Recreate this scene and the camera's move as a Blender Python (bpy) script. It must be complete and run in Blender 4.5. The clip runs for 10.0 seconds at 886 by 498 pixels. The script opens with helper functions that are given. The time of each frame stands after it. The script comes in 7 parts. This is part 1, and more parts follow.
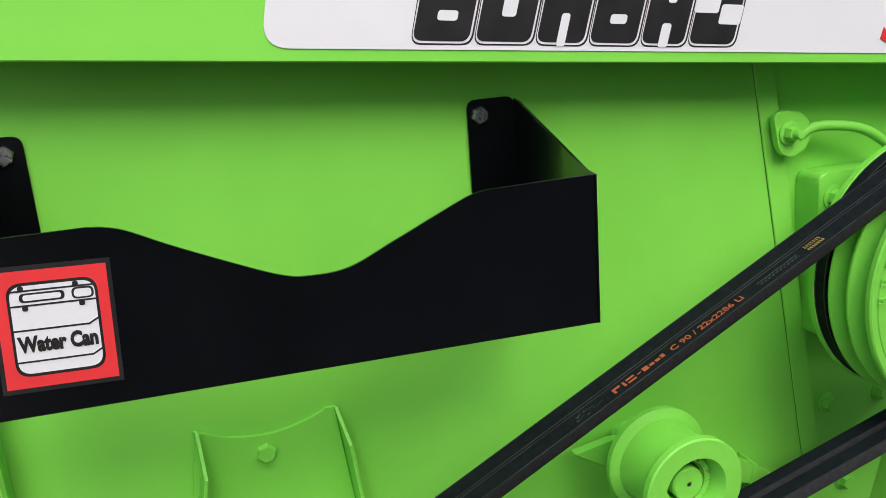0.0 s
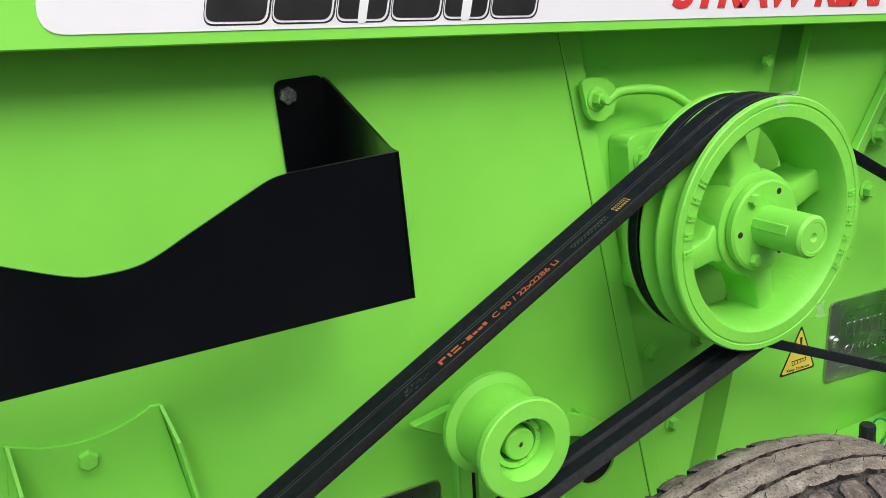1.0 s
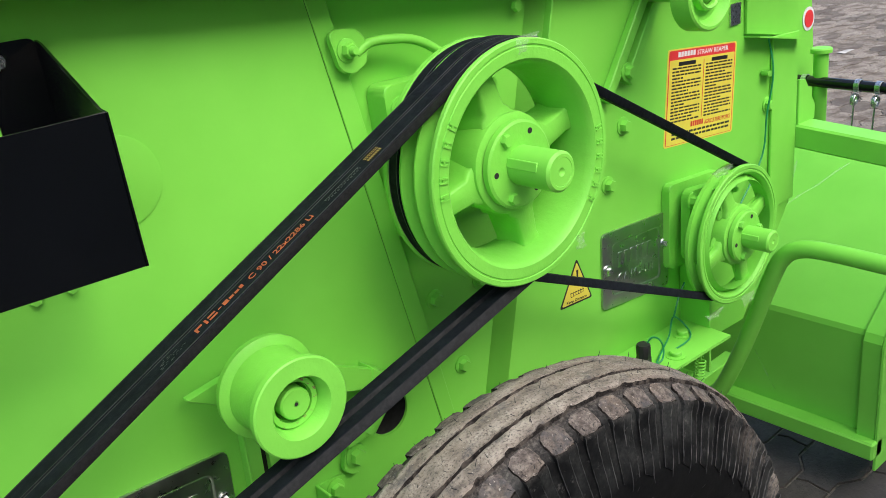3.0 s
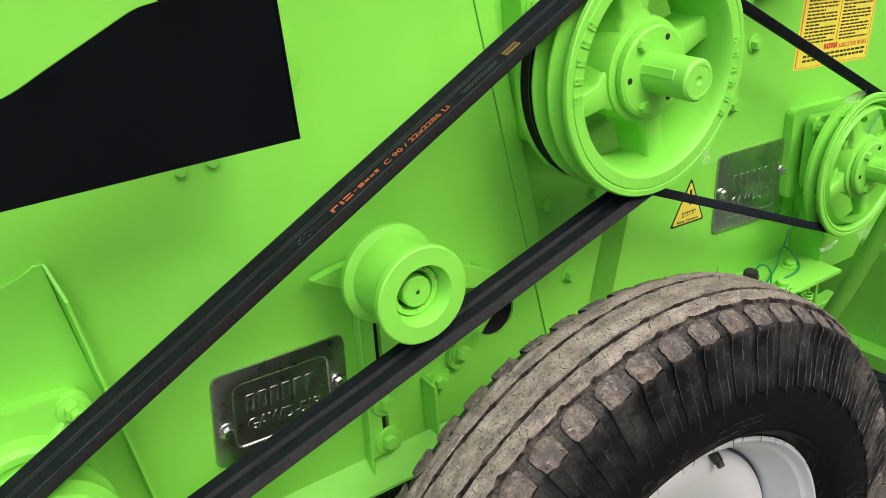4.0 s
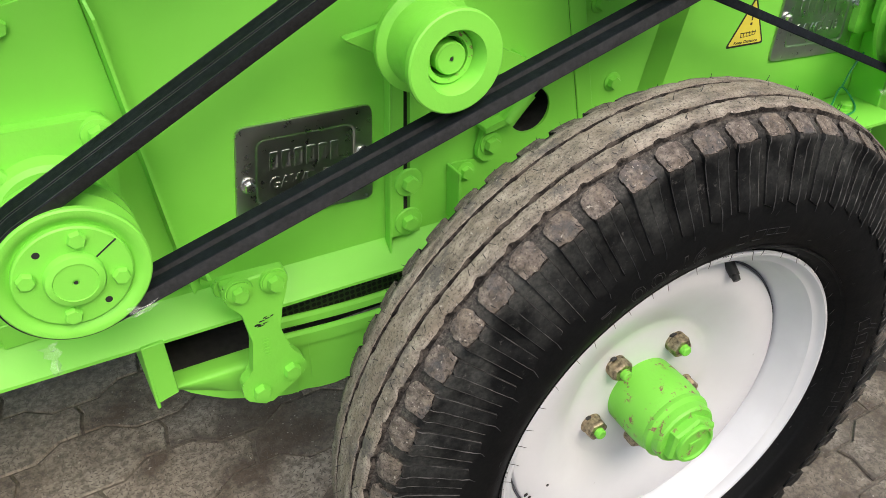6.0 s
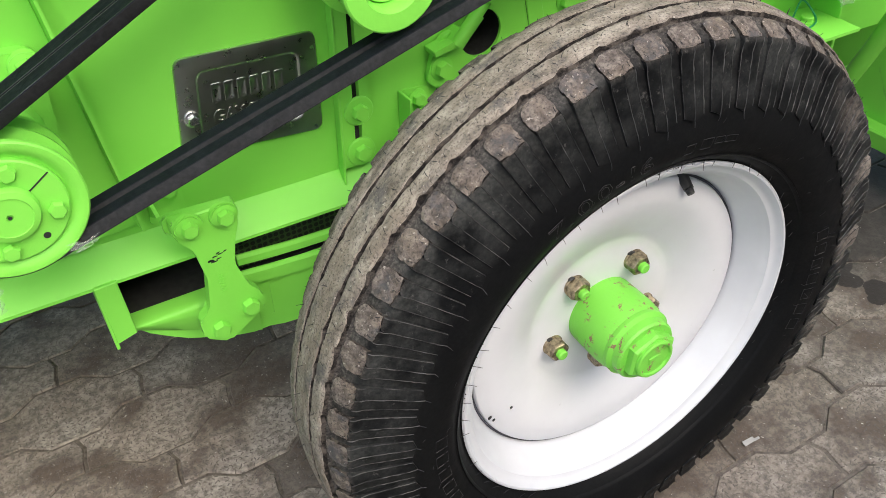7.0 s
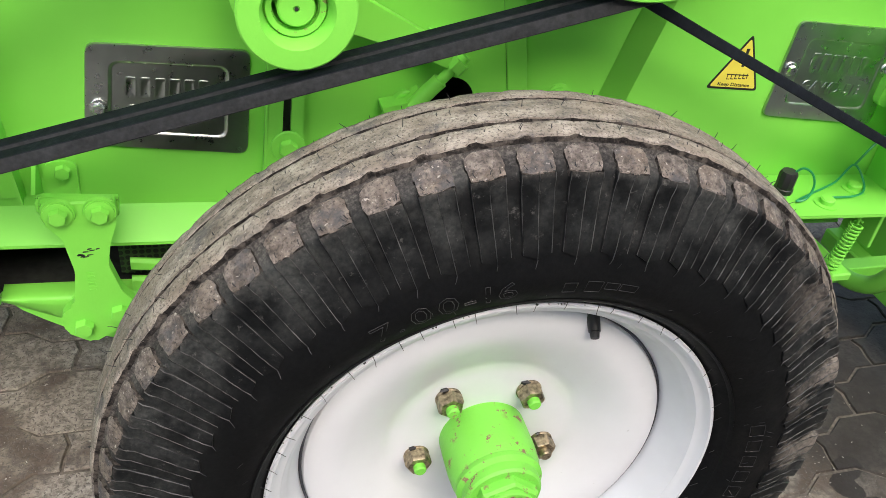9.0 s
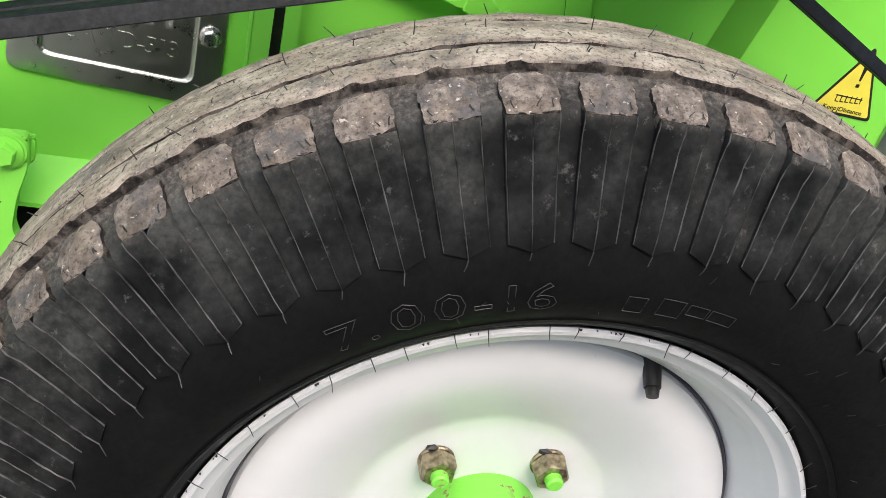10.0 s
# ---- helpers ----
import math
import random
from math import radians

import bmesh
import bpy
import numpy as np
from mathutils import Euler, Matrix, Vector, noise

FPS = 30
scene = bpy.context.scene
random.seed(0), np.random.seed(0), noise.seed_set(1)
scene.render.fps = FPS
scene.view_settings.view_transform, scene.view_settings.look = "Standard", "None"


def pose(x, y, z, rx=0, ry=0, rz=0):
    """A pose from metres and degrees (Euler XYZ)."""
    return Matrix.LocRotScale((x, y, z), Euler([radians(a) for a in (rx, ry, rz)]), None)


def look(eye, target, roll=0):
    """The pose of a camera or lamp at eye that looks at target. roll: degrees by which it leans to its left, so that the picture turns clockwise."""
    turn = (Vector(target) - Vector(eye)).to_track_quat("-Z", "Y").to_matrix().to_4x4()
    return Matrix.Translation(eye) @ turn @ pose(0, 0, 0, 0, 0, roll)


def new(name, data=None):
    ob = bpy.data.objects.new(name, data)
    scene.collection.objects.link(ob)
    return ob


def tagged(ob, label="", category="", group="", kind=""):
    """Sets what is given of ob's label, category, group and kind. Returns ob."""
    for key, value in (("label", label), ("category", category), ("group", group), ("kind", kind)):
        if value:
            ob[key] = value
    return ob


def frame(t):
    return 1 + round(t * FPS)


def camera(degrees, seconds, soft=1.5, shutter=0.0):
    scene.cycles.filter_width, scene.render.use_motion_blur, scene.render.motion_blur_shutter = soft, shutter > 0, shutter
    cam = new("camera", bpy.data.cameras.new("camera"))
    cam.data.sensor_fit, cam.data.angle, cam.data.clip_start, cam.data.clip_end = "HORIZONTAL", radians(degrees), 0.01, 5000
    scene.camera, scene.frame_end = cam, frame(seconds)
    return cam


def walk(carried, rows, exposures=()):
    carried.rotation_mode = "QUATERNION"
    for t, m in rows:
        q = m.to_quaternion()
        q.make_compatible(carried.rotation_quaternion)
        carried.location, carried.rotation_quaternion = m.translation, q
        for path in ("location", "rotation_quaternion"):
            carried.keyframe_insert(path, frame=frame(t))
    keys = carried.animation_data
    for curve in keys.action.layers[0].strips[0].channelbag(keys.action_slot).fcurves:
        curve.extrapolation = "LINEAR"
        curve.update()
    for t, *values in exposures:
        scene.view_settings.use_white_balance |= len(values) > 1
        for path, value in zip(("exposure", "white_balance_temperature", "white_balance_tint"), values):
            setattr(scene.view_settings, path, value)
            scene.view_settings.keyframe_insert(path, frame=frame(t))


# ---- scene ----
cam = camera(55.3, 10.0, soft=0.6)
PATH = [
    (0, (-0.592, -0.73, 1.213), (0.002, 1.106, 0.685), -4.4),
    (0.5, (-0.571, -0.735, 1.215), (0.171, 1.024, 0.618), -5.4),
    (1, (-0.551, -0.743, 1.214), (0.316, 0.951, 0.598), -5.8),
    (1.5, (-0.532, -0.752, 1.209), (0.434, 0.882, 0.579), -6.2),
    (2, (-0.511, -0.764, 1.204), (0.539, 0.807, 0.549), -6.7),
    (2.2, (-0.504, -0.767, 1.203), (0.582, 0.772, 0.531), -6.7),
    (3.3, (-0.493, -0.783, 1.187), (0.677, 0.652, 0.43), -7.3),
    (3.5, (-0.508, -0.776, 1.183), (0.619, 0.672, 0.388), -6.8),
    (4, (-0.543, -0.76, 1.175), (0.425, 0.755, 0.3), -5.6),
    (4.5, (-0.57, -0.753, 1.169), (0.281, 0.808, 0.254), -4.3),
    (5, (-0.592, -0.748, 1.158), (0.173, 0.817, 0.176), -2.9),
    (5.5, (-0.576, -0.761, 1.134), (0.171, 0.74, 0.044), -1.4),
    (6, (-0.549, -0.786, 1.1), (0.233, 0.633, -0.073), -1.0),
    (6.2, (-0.544, -0.789, 1.096), (0.252, 0.606, -0.096), -1.1),
    (7.3, (-0.497, -0.82, 1.068), (0.255, 0.524, -0.209), -3.6),
    (7.5, (-0.474, -0.816, 1.068), (0.289, 0.521, -0.209), -3.1),
    (8, (-0.382, -0.786, 1.051), (0.383, 0.521, -0.256), 0.7),
    (8.5, (-0.316, -0.78, 1.049), (0.297, 0.598, -0.265), 3.3),
    (9, (-0.259, -0.827, 1.044), (0.272, 0.703, -0.13), 7.2),
    (9.5, (-0.221, -0.769, 0.963), (0.317, 0.846, -0.087), 10.9),
    (10, (-0.194, -0.689, 0.866), (0.296, 0.959, -0.156), 12.6),
]
walk(cam, [(t, look(eye, target, roll)) for t, eye, target, roll in PATH], [(0.0, 0.76, 6500, 10), (1.0, 0.92, 6500, 10), (2.2, 1.02, 6500, 10), (3.5, 1.04, 6550, 10), (4.2, 1.14, 7000, 10), (5.0, 1.13, 7100, 10), (6.2, 1.18, 6800, 10), (7.5, 1.28, 6600, 10), (9.0, 1.32, 6600, 10), (10.0, 1.52, 6600, 10)])


# ---- world, sun ----
SUN_FROM = Vector((0.06, -0.96, 1.0)).normalized()
world = bpy.data.worlds.new("overcast_sky")
world.use_nodes = True
scene.world = world
wn, wl = world.node_tree.nodes, world.node_tree.links
sky = wn.new("ShaderNodeTexSky")
sky.sky_type, sky.sun_disc = "NISHITA", False
sky.sun_elevation = math.asin(SUN_FROM.z)
sky.sun_rotation = math.atan2(SUN_FROM.x, SUN_FROM.y)
sky.air_density, sky.dust_density, sky.ozone_density = 1.0, 4.0, 0.8
wl.new(sky.outputs[0], wn["Background"].inputs[0])
wn["Background"].inputs[1].default_value = 0.150
sun_data = bpy.data.lights.new("sun", "SUN")
sun_data.energy, sun_data.angle, sun_data.color = 1.30, radians(70), (1.0, 0.99, 0.975)
sun = new("sun", sun_data)
sun.matrix_world = look(SUN_FROM * 20, (0, 0, 0))


# ---- materials ----
def principled(name):
    m = bpy.data.materials.new(name)
    m.use_nodes = True
    n = m.node_tree.nodes
    return m, n, m.node_tree.links, n["Principled BSDF"]


def noise_node(n, l, scale, detail=4.0, rough=0.55, stretch=(1, 1, 1), coords="Object"):
    tc = n.new("ShaderNodeTexCoord")
    mp = n.new("ShaderNodeMapping")
    mp.inputs["Scale"].default_value = stretch
    tx = n.new("ShaderNodeTexNoise")
    tx.inputs["Scale"].default_value, tx.inputs["Detail"].default_value, tx.inputs["Roughness"].default_value = scale, detail, rough
    if coords == "World":
        l.new(n.new("ShaderNodeNewGeometry").outputs["Position"], mp.inputs["Vector"])
    else:
        l.new(tc.outputs[coords], mp.inputs["Vector"])
    l.new(mp.outputs[0], tx.inputs["Vector"])
    return tx.outputs["Fac"]


def ramp(n, l, fac, stops):
    r = n.new("ShaderNodeValToRGB")
    e = r.color_ramp.elements
    while len(e) < len(stops):
        e.new(0.5)
    for k, (p, c) in enumerate(stops):
        e[k].position = p
        e[k].color = (*c, 1) if len(c) == 3 else c
    l.new(fac, r.inputs[0])
    return r.outputs[0]


def mixed(n, l, fac, a, b):
    m = n.new("ShaderNodeMix")
    m.data_type = "RGBA"
    l.new(fac, m.inputs[0])
    for k, v in ((6, a), (7, b)):
        if isinstance(v, tuple):
            m.inputs[k].default_value = (*v, 1)
        else:
            l.new(v, m.inputs[k])
    return m.outputs[2]


def bumped(n, l, b, layers):
    last = None
    for fac, strength, dist in layers:
        k = n.new("ShaderNodeBump")
        k.inputs["Strength"].default_value, k.inputs["Distance"].default_value = strength, dist
        l.new(fac, k.inputs["Height"])
        if last:
            l.new(last, k.inputs["Normal"])
        last = k.outputs[0]
    l.new(last, b.inputs["Normal"])


def green_paint(name, casting=False, worn=False):
    m, n, l, b = principled(name)
    wide = noise_node(n, l, 5.0, 3.0)
    fine = noise_node(n, l, 60.0, 5.0)
    col = ramp(n, l, wide, [(0.3, (0.168, 0.560, 0.062)), (0.7, (0.204, 0.635, 0.078))])
    dust = ramp(n, l, fine, [(0.55, (0, 0, 0)), (0.85, (0.10, 0.10, 0.10))])
    col = mixed(n, l, dust, col, (0.23, 0.62, 0.09))
    if worn:
        chips = ramp(n, l, noise_node(n, l, 90.0, 6.0, 0.7), [(0.56, (0, 0, 0)), (0.59, (1, 1, 1))])
        where = ramp(n, l, noise_node(n, l, 22.0, 2.0), [(0.47, (0, 0, 0)), (0.55, (1, 1, 1))])
        both = n.new("ShaderNodeMix")
        both.data_type = "RGBA"
        both.blend_type = "MULTIPLY"
        both.inputs[0].default_value = 1.0
        l.new(chips, both.inputs[6])
        l.new(where, both.inputs[7])
        col = mixed(n, l, both.outputs[2], col, (0.24, 0.13, 0.09))
    l.new(col, b.inputs["Base Color"])
    l.new(ramp(n, l, noise_node(n, l, 25.0, 4.0), [(0.3, (0.40, 0.40, 0.40)), (0.75, (0.50, 0.50, 0.50))]), b.inputs["Roughness"])
    b.inputs["Coat Weight"].default_value = 0.03
    b.inputs["Coat Roughness"].default_value = 0.22
    b.inputs["Specular IOR Level"].default_value = 0.24
    if casting:
        bumped(n, l, b, [(noise_node(n, l, 110.0, 5.0), 0.35, 0.002), (noise_node(n, l, 420.0, 3.0), 0.2, 0.0006)])
    else:
        bumped(n, l, b, [(noise_node(n, l, 3.0, 1.0), 0.10, 0.012), (noise_node(n, l, 700.0, 2.0), 0.04, 0.0004)])
    return m


def plain(name, base, rough, metal=0.0, vary=0.25, scale=40.0, bump=0.15, bump_scale=300.0, dist=0.0006, coat=0.0):
    m, n, l, b = principled(name)
    dark = tuple(c * (1 - vary) for c in base)
    lite = tuple(min(1, c * (1 + vary)) for c in base)
    l.new(ramp(n, l, noise_node(n, l, scale, 5.0), [(0.3, dark), (0.7, lite)]), b.inputs["Base Color"])
    l.new(ramp(n, l, noise_node(n, l, scale * 2.3, 4.0), [(0.3, (rough * 0.85,) * 3), (0.75, (min(1, rough * 1.2),) * 3)]), b.inputs["Roughness"])
    b.inputs["Metallic"].default_value = metal
    b.inputs["Coat Weight"].default_value = coat
    b.inputs["Coat Roughness"].default_value = 0.08
    bumped(n, l, b, [(noise_node(n, l, bump_scale, 3.0), bump, dist)])
    return m


GREEN = green_paint("green_enamel")
GREEN_CAST = green_paint("green_enamel_on_casting", casting=True)
GREEN_WORN = green_paint("green_enamel_chipped", casting=True, worn=True)
BLACK_PAINT = plain("black_gloss_paint", (0.0020, 0.0024, 0.0032), 0.20, vary=0.3, scale=9, bump=0.10, bump_scale=14, dist=0.004, coat=0.2)
BELT_RUBBER = plain("belt_rubber", (0.0056, 0.0074, 0.0106), 0.72, vary=0.35, scale=60, bump=0.4, bump_scale=500)
BELT_RUBBER.node_tree.nodes["Principled BSDF"].inputs["Specular IOR Level"].default_value = 0.12
BELT_EDGE = plain("rubbed_belt_edge", (0.016, 0.018, 0.021), 0.6, vary=0.8, scale=25)
BELT_SIDE = plain("frayed_belt_edge", (0.0070, 0.0082, 0.0094), 0.85, vary=0.5, scale=90, bump=0.5, bump_scale=400)
WHITE_PAINT = plain("white_rim_paint", (0.625, 0.640, 0.668), 0.34, vary=0.05, scale=14, bump=0.12, bump_scale=180)
WHITE_VINYL = plain("white_vinyl", (0.66, 0.675, 0.715), 0.35, vary=0.03, scale=8, bump=0.03)
BLACK_INK = plain("black_ink", (0.012, 0.012, 0.013), 0.4, vary=0.3)
GREY_INK = plain("grey_ink", (0.045, 0.050, 0.050), 0.5, vary=0.3)
RED_INK = plain("red_ink", (0.55, 0.03, 0.03), 0.4, vary=0.1)
RED_VINYL = plain("red_vinyl", (0.66, 0.035, 0.04), 0.38, vary=0.06)
YELLOW_VINYL = plain("yellow_vinyl", (0.66, 0.58, 0.075), 0.38, vary=0.06)
ORANGE_INK = plain("orange_ink", (0.36, 0.085, 0.035), 0.5, vary=0.2)
GOLD_INK = plain("gold_ink", (0.34, 0.24, 0.06), 0.5, vary=0.2)
ZINC = plain("zinc_plated_steel", (0.62, 0.63, 0.64), 0.28, metal=1.0, vary=0.12, scale=120)
BRASS_ZINC = plain("yellow_zinc_steel", (0.34, 0.28, 0.19), 0.40, metal=0.9, vary=0.7, scale=160)
STEEL_PLATE = plain("pressed_bright_steel", (0.49, 0.52, 0.49), 0.30, metal=1.0, vary=0.10, scale=30, bump=0.05, bump_scale=160, dist=0.001)
SEAM_GREY = plain("dull_grey_seam", (0.060, 0.062, 0.075), 0.7, vary=0.8, scale=20)
SEAM_GREEN = plain("painted_seam_shade", (0.035, 0.15, 0.012), 0.6, vary=0.3)
# near-black colour stands for the shade in holes and behind openings
SHADE_BLACK = plain("painted_inside_shade", (0.012, 0.013, 0.012), 0.8)
BLACK_PLASTIC = plain("black_plastic", (0.012, 0.012, 0.013), 0.45, vary=0.3)
WIRE_GREEN = plain("green_wire_sheath", (0.008, 0.24, 0.085), 0.4, vary=0.1)


HUB_AT = (0.0054, -0.2663, 0.362)


def times(n, l, a, b):
    """Two greys multiplied."""
    m = n.new("ShaderNodeMix")
    m.data_type, m.blend_type = "RGBA", "MULTIPLY"
    m.inputs[0].default_value = 1.0
    l.new(a, m.inputs[6])
    l.new(b, m.inputs[7])
    return m.outputs[2]


def from_hub(n, l):
    """How far a point of the wheel lies from the hub."""
    pos = n.new("ShaderNodeNewGeometry")
    far = n.new("ShaderNodeVectorMath")
    far.operation = "DISTANCE"
    far.inputs[1].default_value = HUB_AT
    l.new(pos.outputs["Position"], far.inputs[0])
    return pos, far.outputs["Value"]


def grey(v):
    return (v, v, v)


def tread_material(name, lug):
    """Dried mud and dust worn into the tread, with darker rubber showing through and straw-pale crumbs."""
    m, n, l, b = principled(name)
    where = "World" if lug else "UV"
    along = (1, 1, 1) if lug else (0.22, 1, 1)
    grit = noise_node(n, l, 420.0, 5.0, 0.7, coords="World")
    clod = noise_node(n, l, 120.0 if lug else 150.0, 4.0, 0.6, along, where)
    wide = noise_node(n, l, 22.0, 4.0, 0.6, coords="World")
    mud = ramp(n, l, clod, [(0.30, (0.118, 0.101, 0.084)), (0.5, (0.250, 0.216, 0.179)), (0.7, (0.400, 0.352, 0.296))] if not lug else [(0.30, (0.056, 0.048, 0.043)), (0.5, (0.138, 0.116, 0.101)), (0.7, (0.262, 0.226, 0.196))])
    mud = mixed(n, l, ramp(n, l, wide, [(0.46, grey(0)), (0.64, grey(0.5))]), mud, (0.225, 0.178, 0.136))
    mud = mixed(n, l, ramp(n, l, grit, [(0.34, grey(0.85)), (0.50, grey(0))]), mud, (0.040, 0.036, 0.034))
    bare = ramp(n, l, noise_node(n, l, 34.0, 5.0, 0.65, coords="World"), [(0.54, grey(0)), (0.66, grey(0.75 if lug else 0.6))])
    mud = mixed(n, l, bare, mud, (0.072, 0.073, 0.078))
    crumbs = ramp(n, l, noise_node(n, l, 310.0, 3.0, 0.5, coords="World"), [(0.655, grey(0)), (0.72, grey(0.9))])
    l.new(mixed(n, l, crumbs, mud, (0.42, 0.38, 0.33)), b.inputs["Base Color"])
    b.inputs["Roughness"].default_value = 0.9
    b.inputs["Specular IOR Level"].default_value = 0.12
    bumped(n, l, b, [(clod, 0.8, 0.003), (grit, 0.9, 0.0014)])
    return m


def wall_material(name, bar):
    """Black wall rubber: clean by the bead, clouded with settled dust towards the tread, scuffed with dried mud at the front."""
    m, n, l, b = principled(name)
    pos, far = from_hub(n, l)
    soft = noise_node(n, l, 9.0, 3.0, 0.5, coords="World")
    cloud = noise_node(n, l, 26.0, 6.0, 0.62, coords="World")
    fine = noise_node(n, l, 240.0, 4.0, 0.6, coords="World")
    rubber = ramp(n, l, fine, [(0.3, (0.0026, 0.0029, 0.0032)), (0.7, (0.0054, 0.0058, 0.0062))])
    dust = ramp(n, l, fine, [(0.3, (0.027, 0.030, 0.030)), (0.7, (0.070, 0.071, 0.066))])
    band = ramp(n, l, far, [(0.309, grey(0.04)), (0.325, grey(0.5)), (0.368, grey(0.9)), (0.374, grey(1))])
    patch = times(n, l, ramp(n, l, cloud, [(0.40, grey(0.06)), (0.62, grey(1))]), ramp(n, l, soft, [(0.38, grey(0.30)), (0.60, grey(1))]))
    col = mixed(n, l, times(n, l, band, patch), rubber, dust)
    # streaks of chaff and mud that follow the wall's drips
    specks = times(n, l, ramp(n, l, noise_node(n, l, 130.0, 6.0, 0.72, coords="World"), [(0.60, grey(0)), (0.70, grey(0.8))]), band)
    col = mixed(n, l, specks, col, (0.115, 0.110, 0.103))
    # dust lies thick on the shelf under the tread
    shelf = times(n, l, ramp(n, l, far, [(0.3695, grey(0)), (0.3730, grey(0.85))]), ramp(n, l, cloud, [(0.34, grey(0.45)), (0.55, grey(1))]))
    col = mixed(n, l, shelf, col, ramp(n, l, noise_node(n, l, 330.0, 5.0, 0.7, coords="World"), [(0.34, (0.022, 0.020, 0.019)), (0.5, (0.070, 0.062, 0.055)), (0.66, (0.160, 0.144, 0.126))]))
    sep = n.new("ShaderNodeSeparateXYZ")
    l.new(pos.outputs["Position"], sep.inputs[0])
    front = ramp(n, l, sep.outputs["X"], [(0.23, grey(0)), (0.33, grey(1))])
    streak = ramp(n, l, noise_node(n, l, 30.0, 5.0, 0.6, stretch=(0.5, 1.0, 0.75), coords="World"), [(0.48, grey(0)), (0.58, grey(0.9))])
    scuff = times(n, l, times(n, l, front, streak), band)
    col = mixed(n, l, scuff, col, ramp(n, l, fine, [(0.34, (0.10, 0.09, 0.08)), (0.62, (0.27, 0.235, 0.20))]))
    l.new(col, b.inputs["Base Color"])
    l.new(ramp(n, l, cloud, [(0.3, grey(0.48)), (0.7, grey(0.72))]), b.inputs["Roughness"])
    b.inputs["Specular IOR Level"].default_value = 0.11
    bumped(n, l, b, [(cloud, 0.10, 0.002), (fine, 0.22, 0.0008)])
    return m


TREAD_DUST = tread_material("dusty_tread_rubber", False)
LUG_DUST = tread_material("dusty_block_rubber", True)
TYRE_RUBBER = wall_material("tyre_sidewall_rubber", False)
BAR_RUBBER = wall_material("sidewall_bar_rubber", True)
MARK_RUBBER = plain("worn_raised_mark", (0.020, 0.020, 0.021), 0.6, vary=0.5)
WHISKER_RUBBER = plain("whisker_rubber", (0.018, 0.018, 0.019), 0.6, vary=0.4)


def flash_material():
    """Thin mould flash, greyed with dust."""
    m, n, l, b = principled("dusty_mould_flash")
    l.new(ramp(n, l, noise_node(n, l, 60.0, 5.0, coords="World"), [(0.38, (0.018, 0.018, 0.018)), (0.66, (0.105, 0.103, 0.099))]), b.inputs["Base Color"])
    b.inputs["Roughness"].default_value = 0.8
    b.inputs["Specular IOR Level"].default_value = 0.15
    return m


def disc_material():
    """White paint with a faint green tint round the hub, strongest in a thin ring, and a few rust-brown drips."""
    m, n, l, b = principled("white_disc_paint")
    pos, far = from_hub(n, l)
    base = ramp(n, l, noise_node(n, l, 14.0, 5.0), [(0.3, (0.640, 0.652, 0.676)), (0.7, (0.690, 0.702, 0.728))])
    ring = ramp(n, l, far, [(0.055, grey(0.08)), (0.088, grey(0.05)), (0.097, grey(0.22)), (0.103, grey(0.16)), (0.112, grey(0))])
    tint_noise = ramp(n, l, noise_node(n, l, 9.0, 3.0, coords="World"), [(0.40, grey(0.12)), (0.62, grey(1))])
    col = mixed(n, l, times(n, l, ring, tint_noise), base, (0.26, 0.56, 0.16))
    dots = ramp(n, l, noise_node(n, l, 95.0, 3.0, 0.5, coords="World"), [(0.74, grey(0)), (0.76, grey(0.45))])
    col = mixed(n, l, dots, col, (0.40, 0.40, 0.40))
    l.new(col, b.inputs["Base Color"])
    l.new(ramp(n, l, noise_node(n, l, 32.0, 4.0), [(0.3, grey(0.29)), (0.75, grey(0.41))]), b.inputs["Roughness"])
    bumped(n, l, b, [(noise_node(n, l, 180.0, 3.0), 0.12, 0.0006), (noise_node(n, l, 22.0, 2.0), 0.15, 0.003)])
    return m


WHITE_DISC = disc_material()
FLASH_RUBBER = flash_material()


def groove_material():
    """Dark rubber in the grooves, caked here and there with crumbled mud."""
    m, n, l, b = principled("groove_rubber")
    grit = noise_node(n, l, 300.0, 5.0, 0.7, coords="World")
    clod = noise_node(n, l, 85.0, 5.0, 0.65, coords="World")
    col = ramp(n, l, grit, [(0.35, (0.010, 0.009, 0.009)), (0.65, (0.034, 0.030, 0.027))])
    col = mixed(n, l, ramp(n, l, clod, [(0.46, grey(0)), (0.60, grey(0.85))]), col, (0.105, 0.090, 0.077))
    l.new(mixed(n, l, ramp(n, l, grit, [(0.64, grey(0)), (0.72, grey(0.7))]), col, (0.26, 0.235, 0.205)), b.inputs["Base Color"])
    b.inputs["Roughness"].default_value = 0.95
    b.inputs["Specular IOR Level"].default_value = 0.1
    bumped(n, l, b, [(clod, 0.8, 0.004), (grit, 0.8, 0.0016)])
    return m


GROOVE_RUBBER = groove_material()
GROOVE_RUBBER.node_tree.nodes["Principled BSDF"].inputs["Specular IOR Level"].default_value = 0.05


def maths(n, l, op, a, b=None):
    k = n.new("ShaderNodeMath")
    k.operation = op
    for i, v in enumerate((a, b)):
        if v is None:
            continue
        if isinstance(v, (int, float)):
            k.inputs[i].default_value = v
        else:
            l.new(v, k.inputs[i])
    return k.outputs[0]


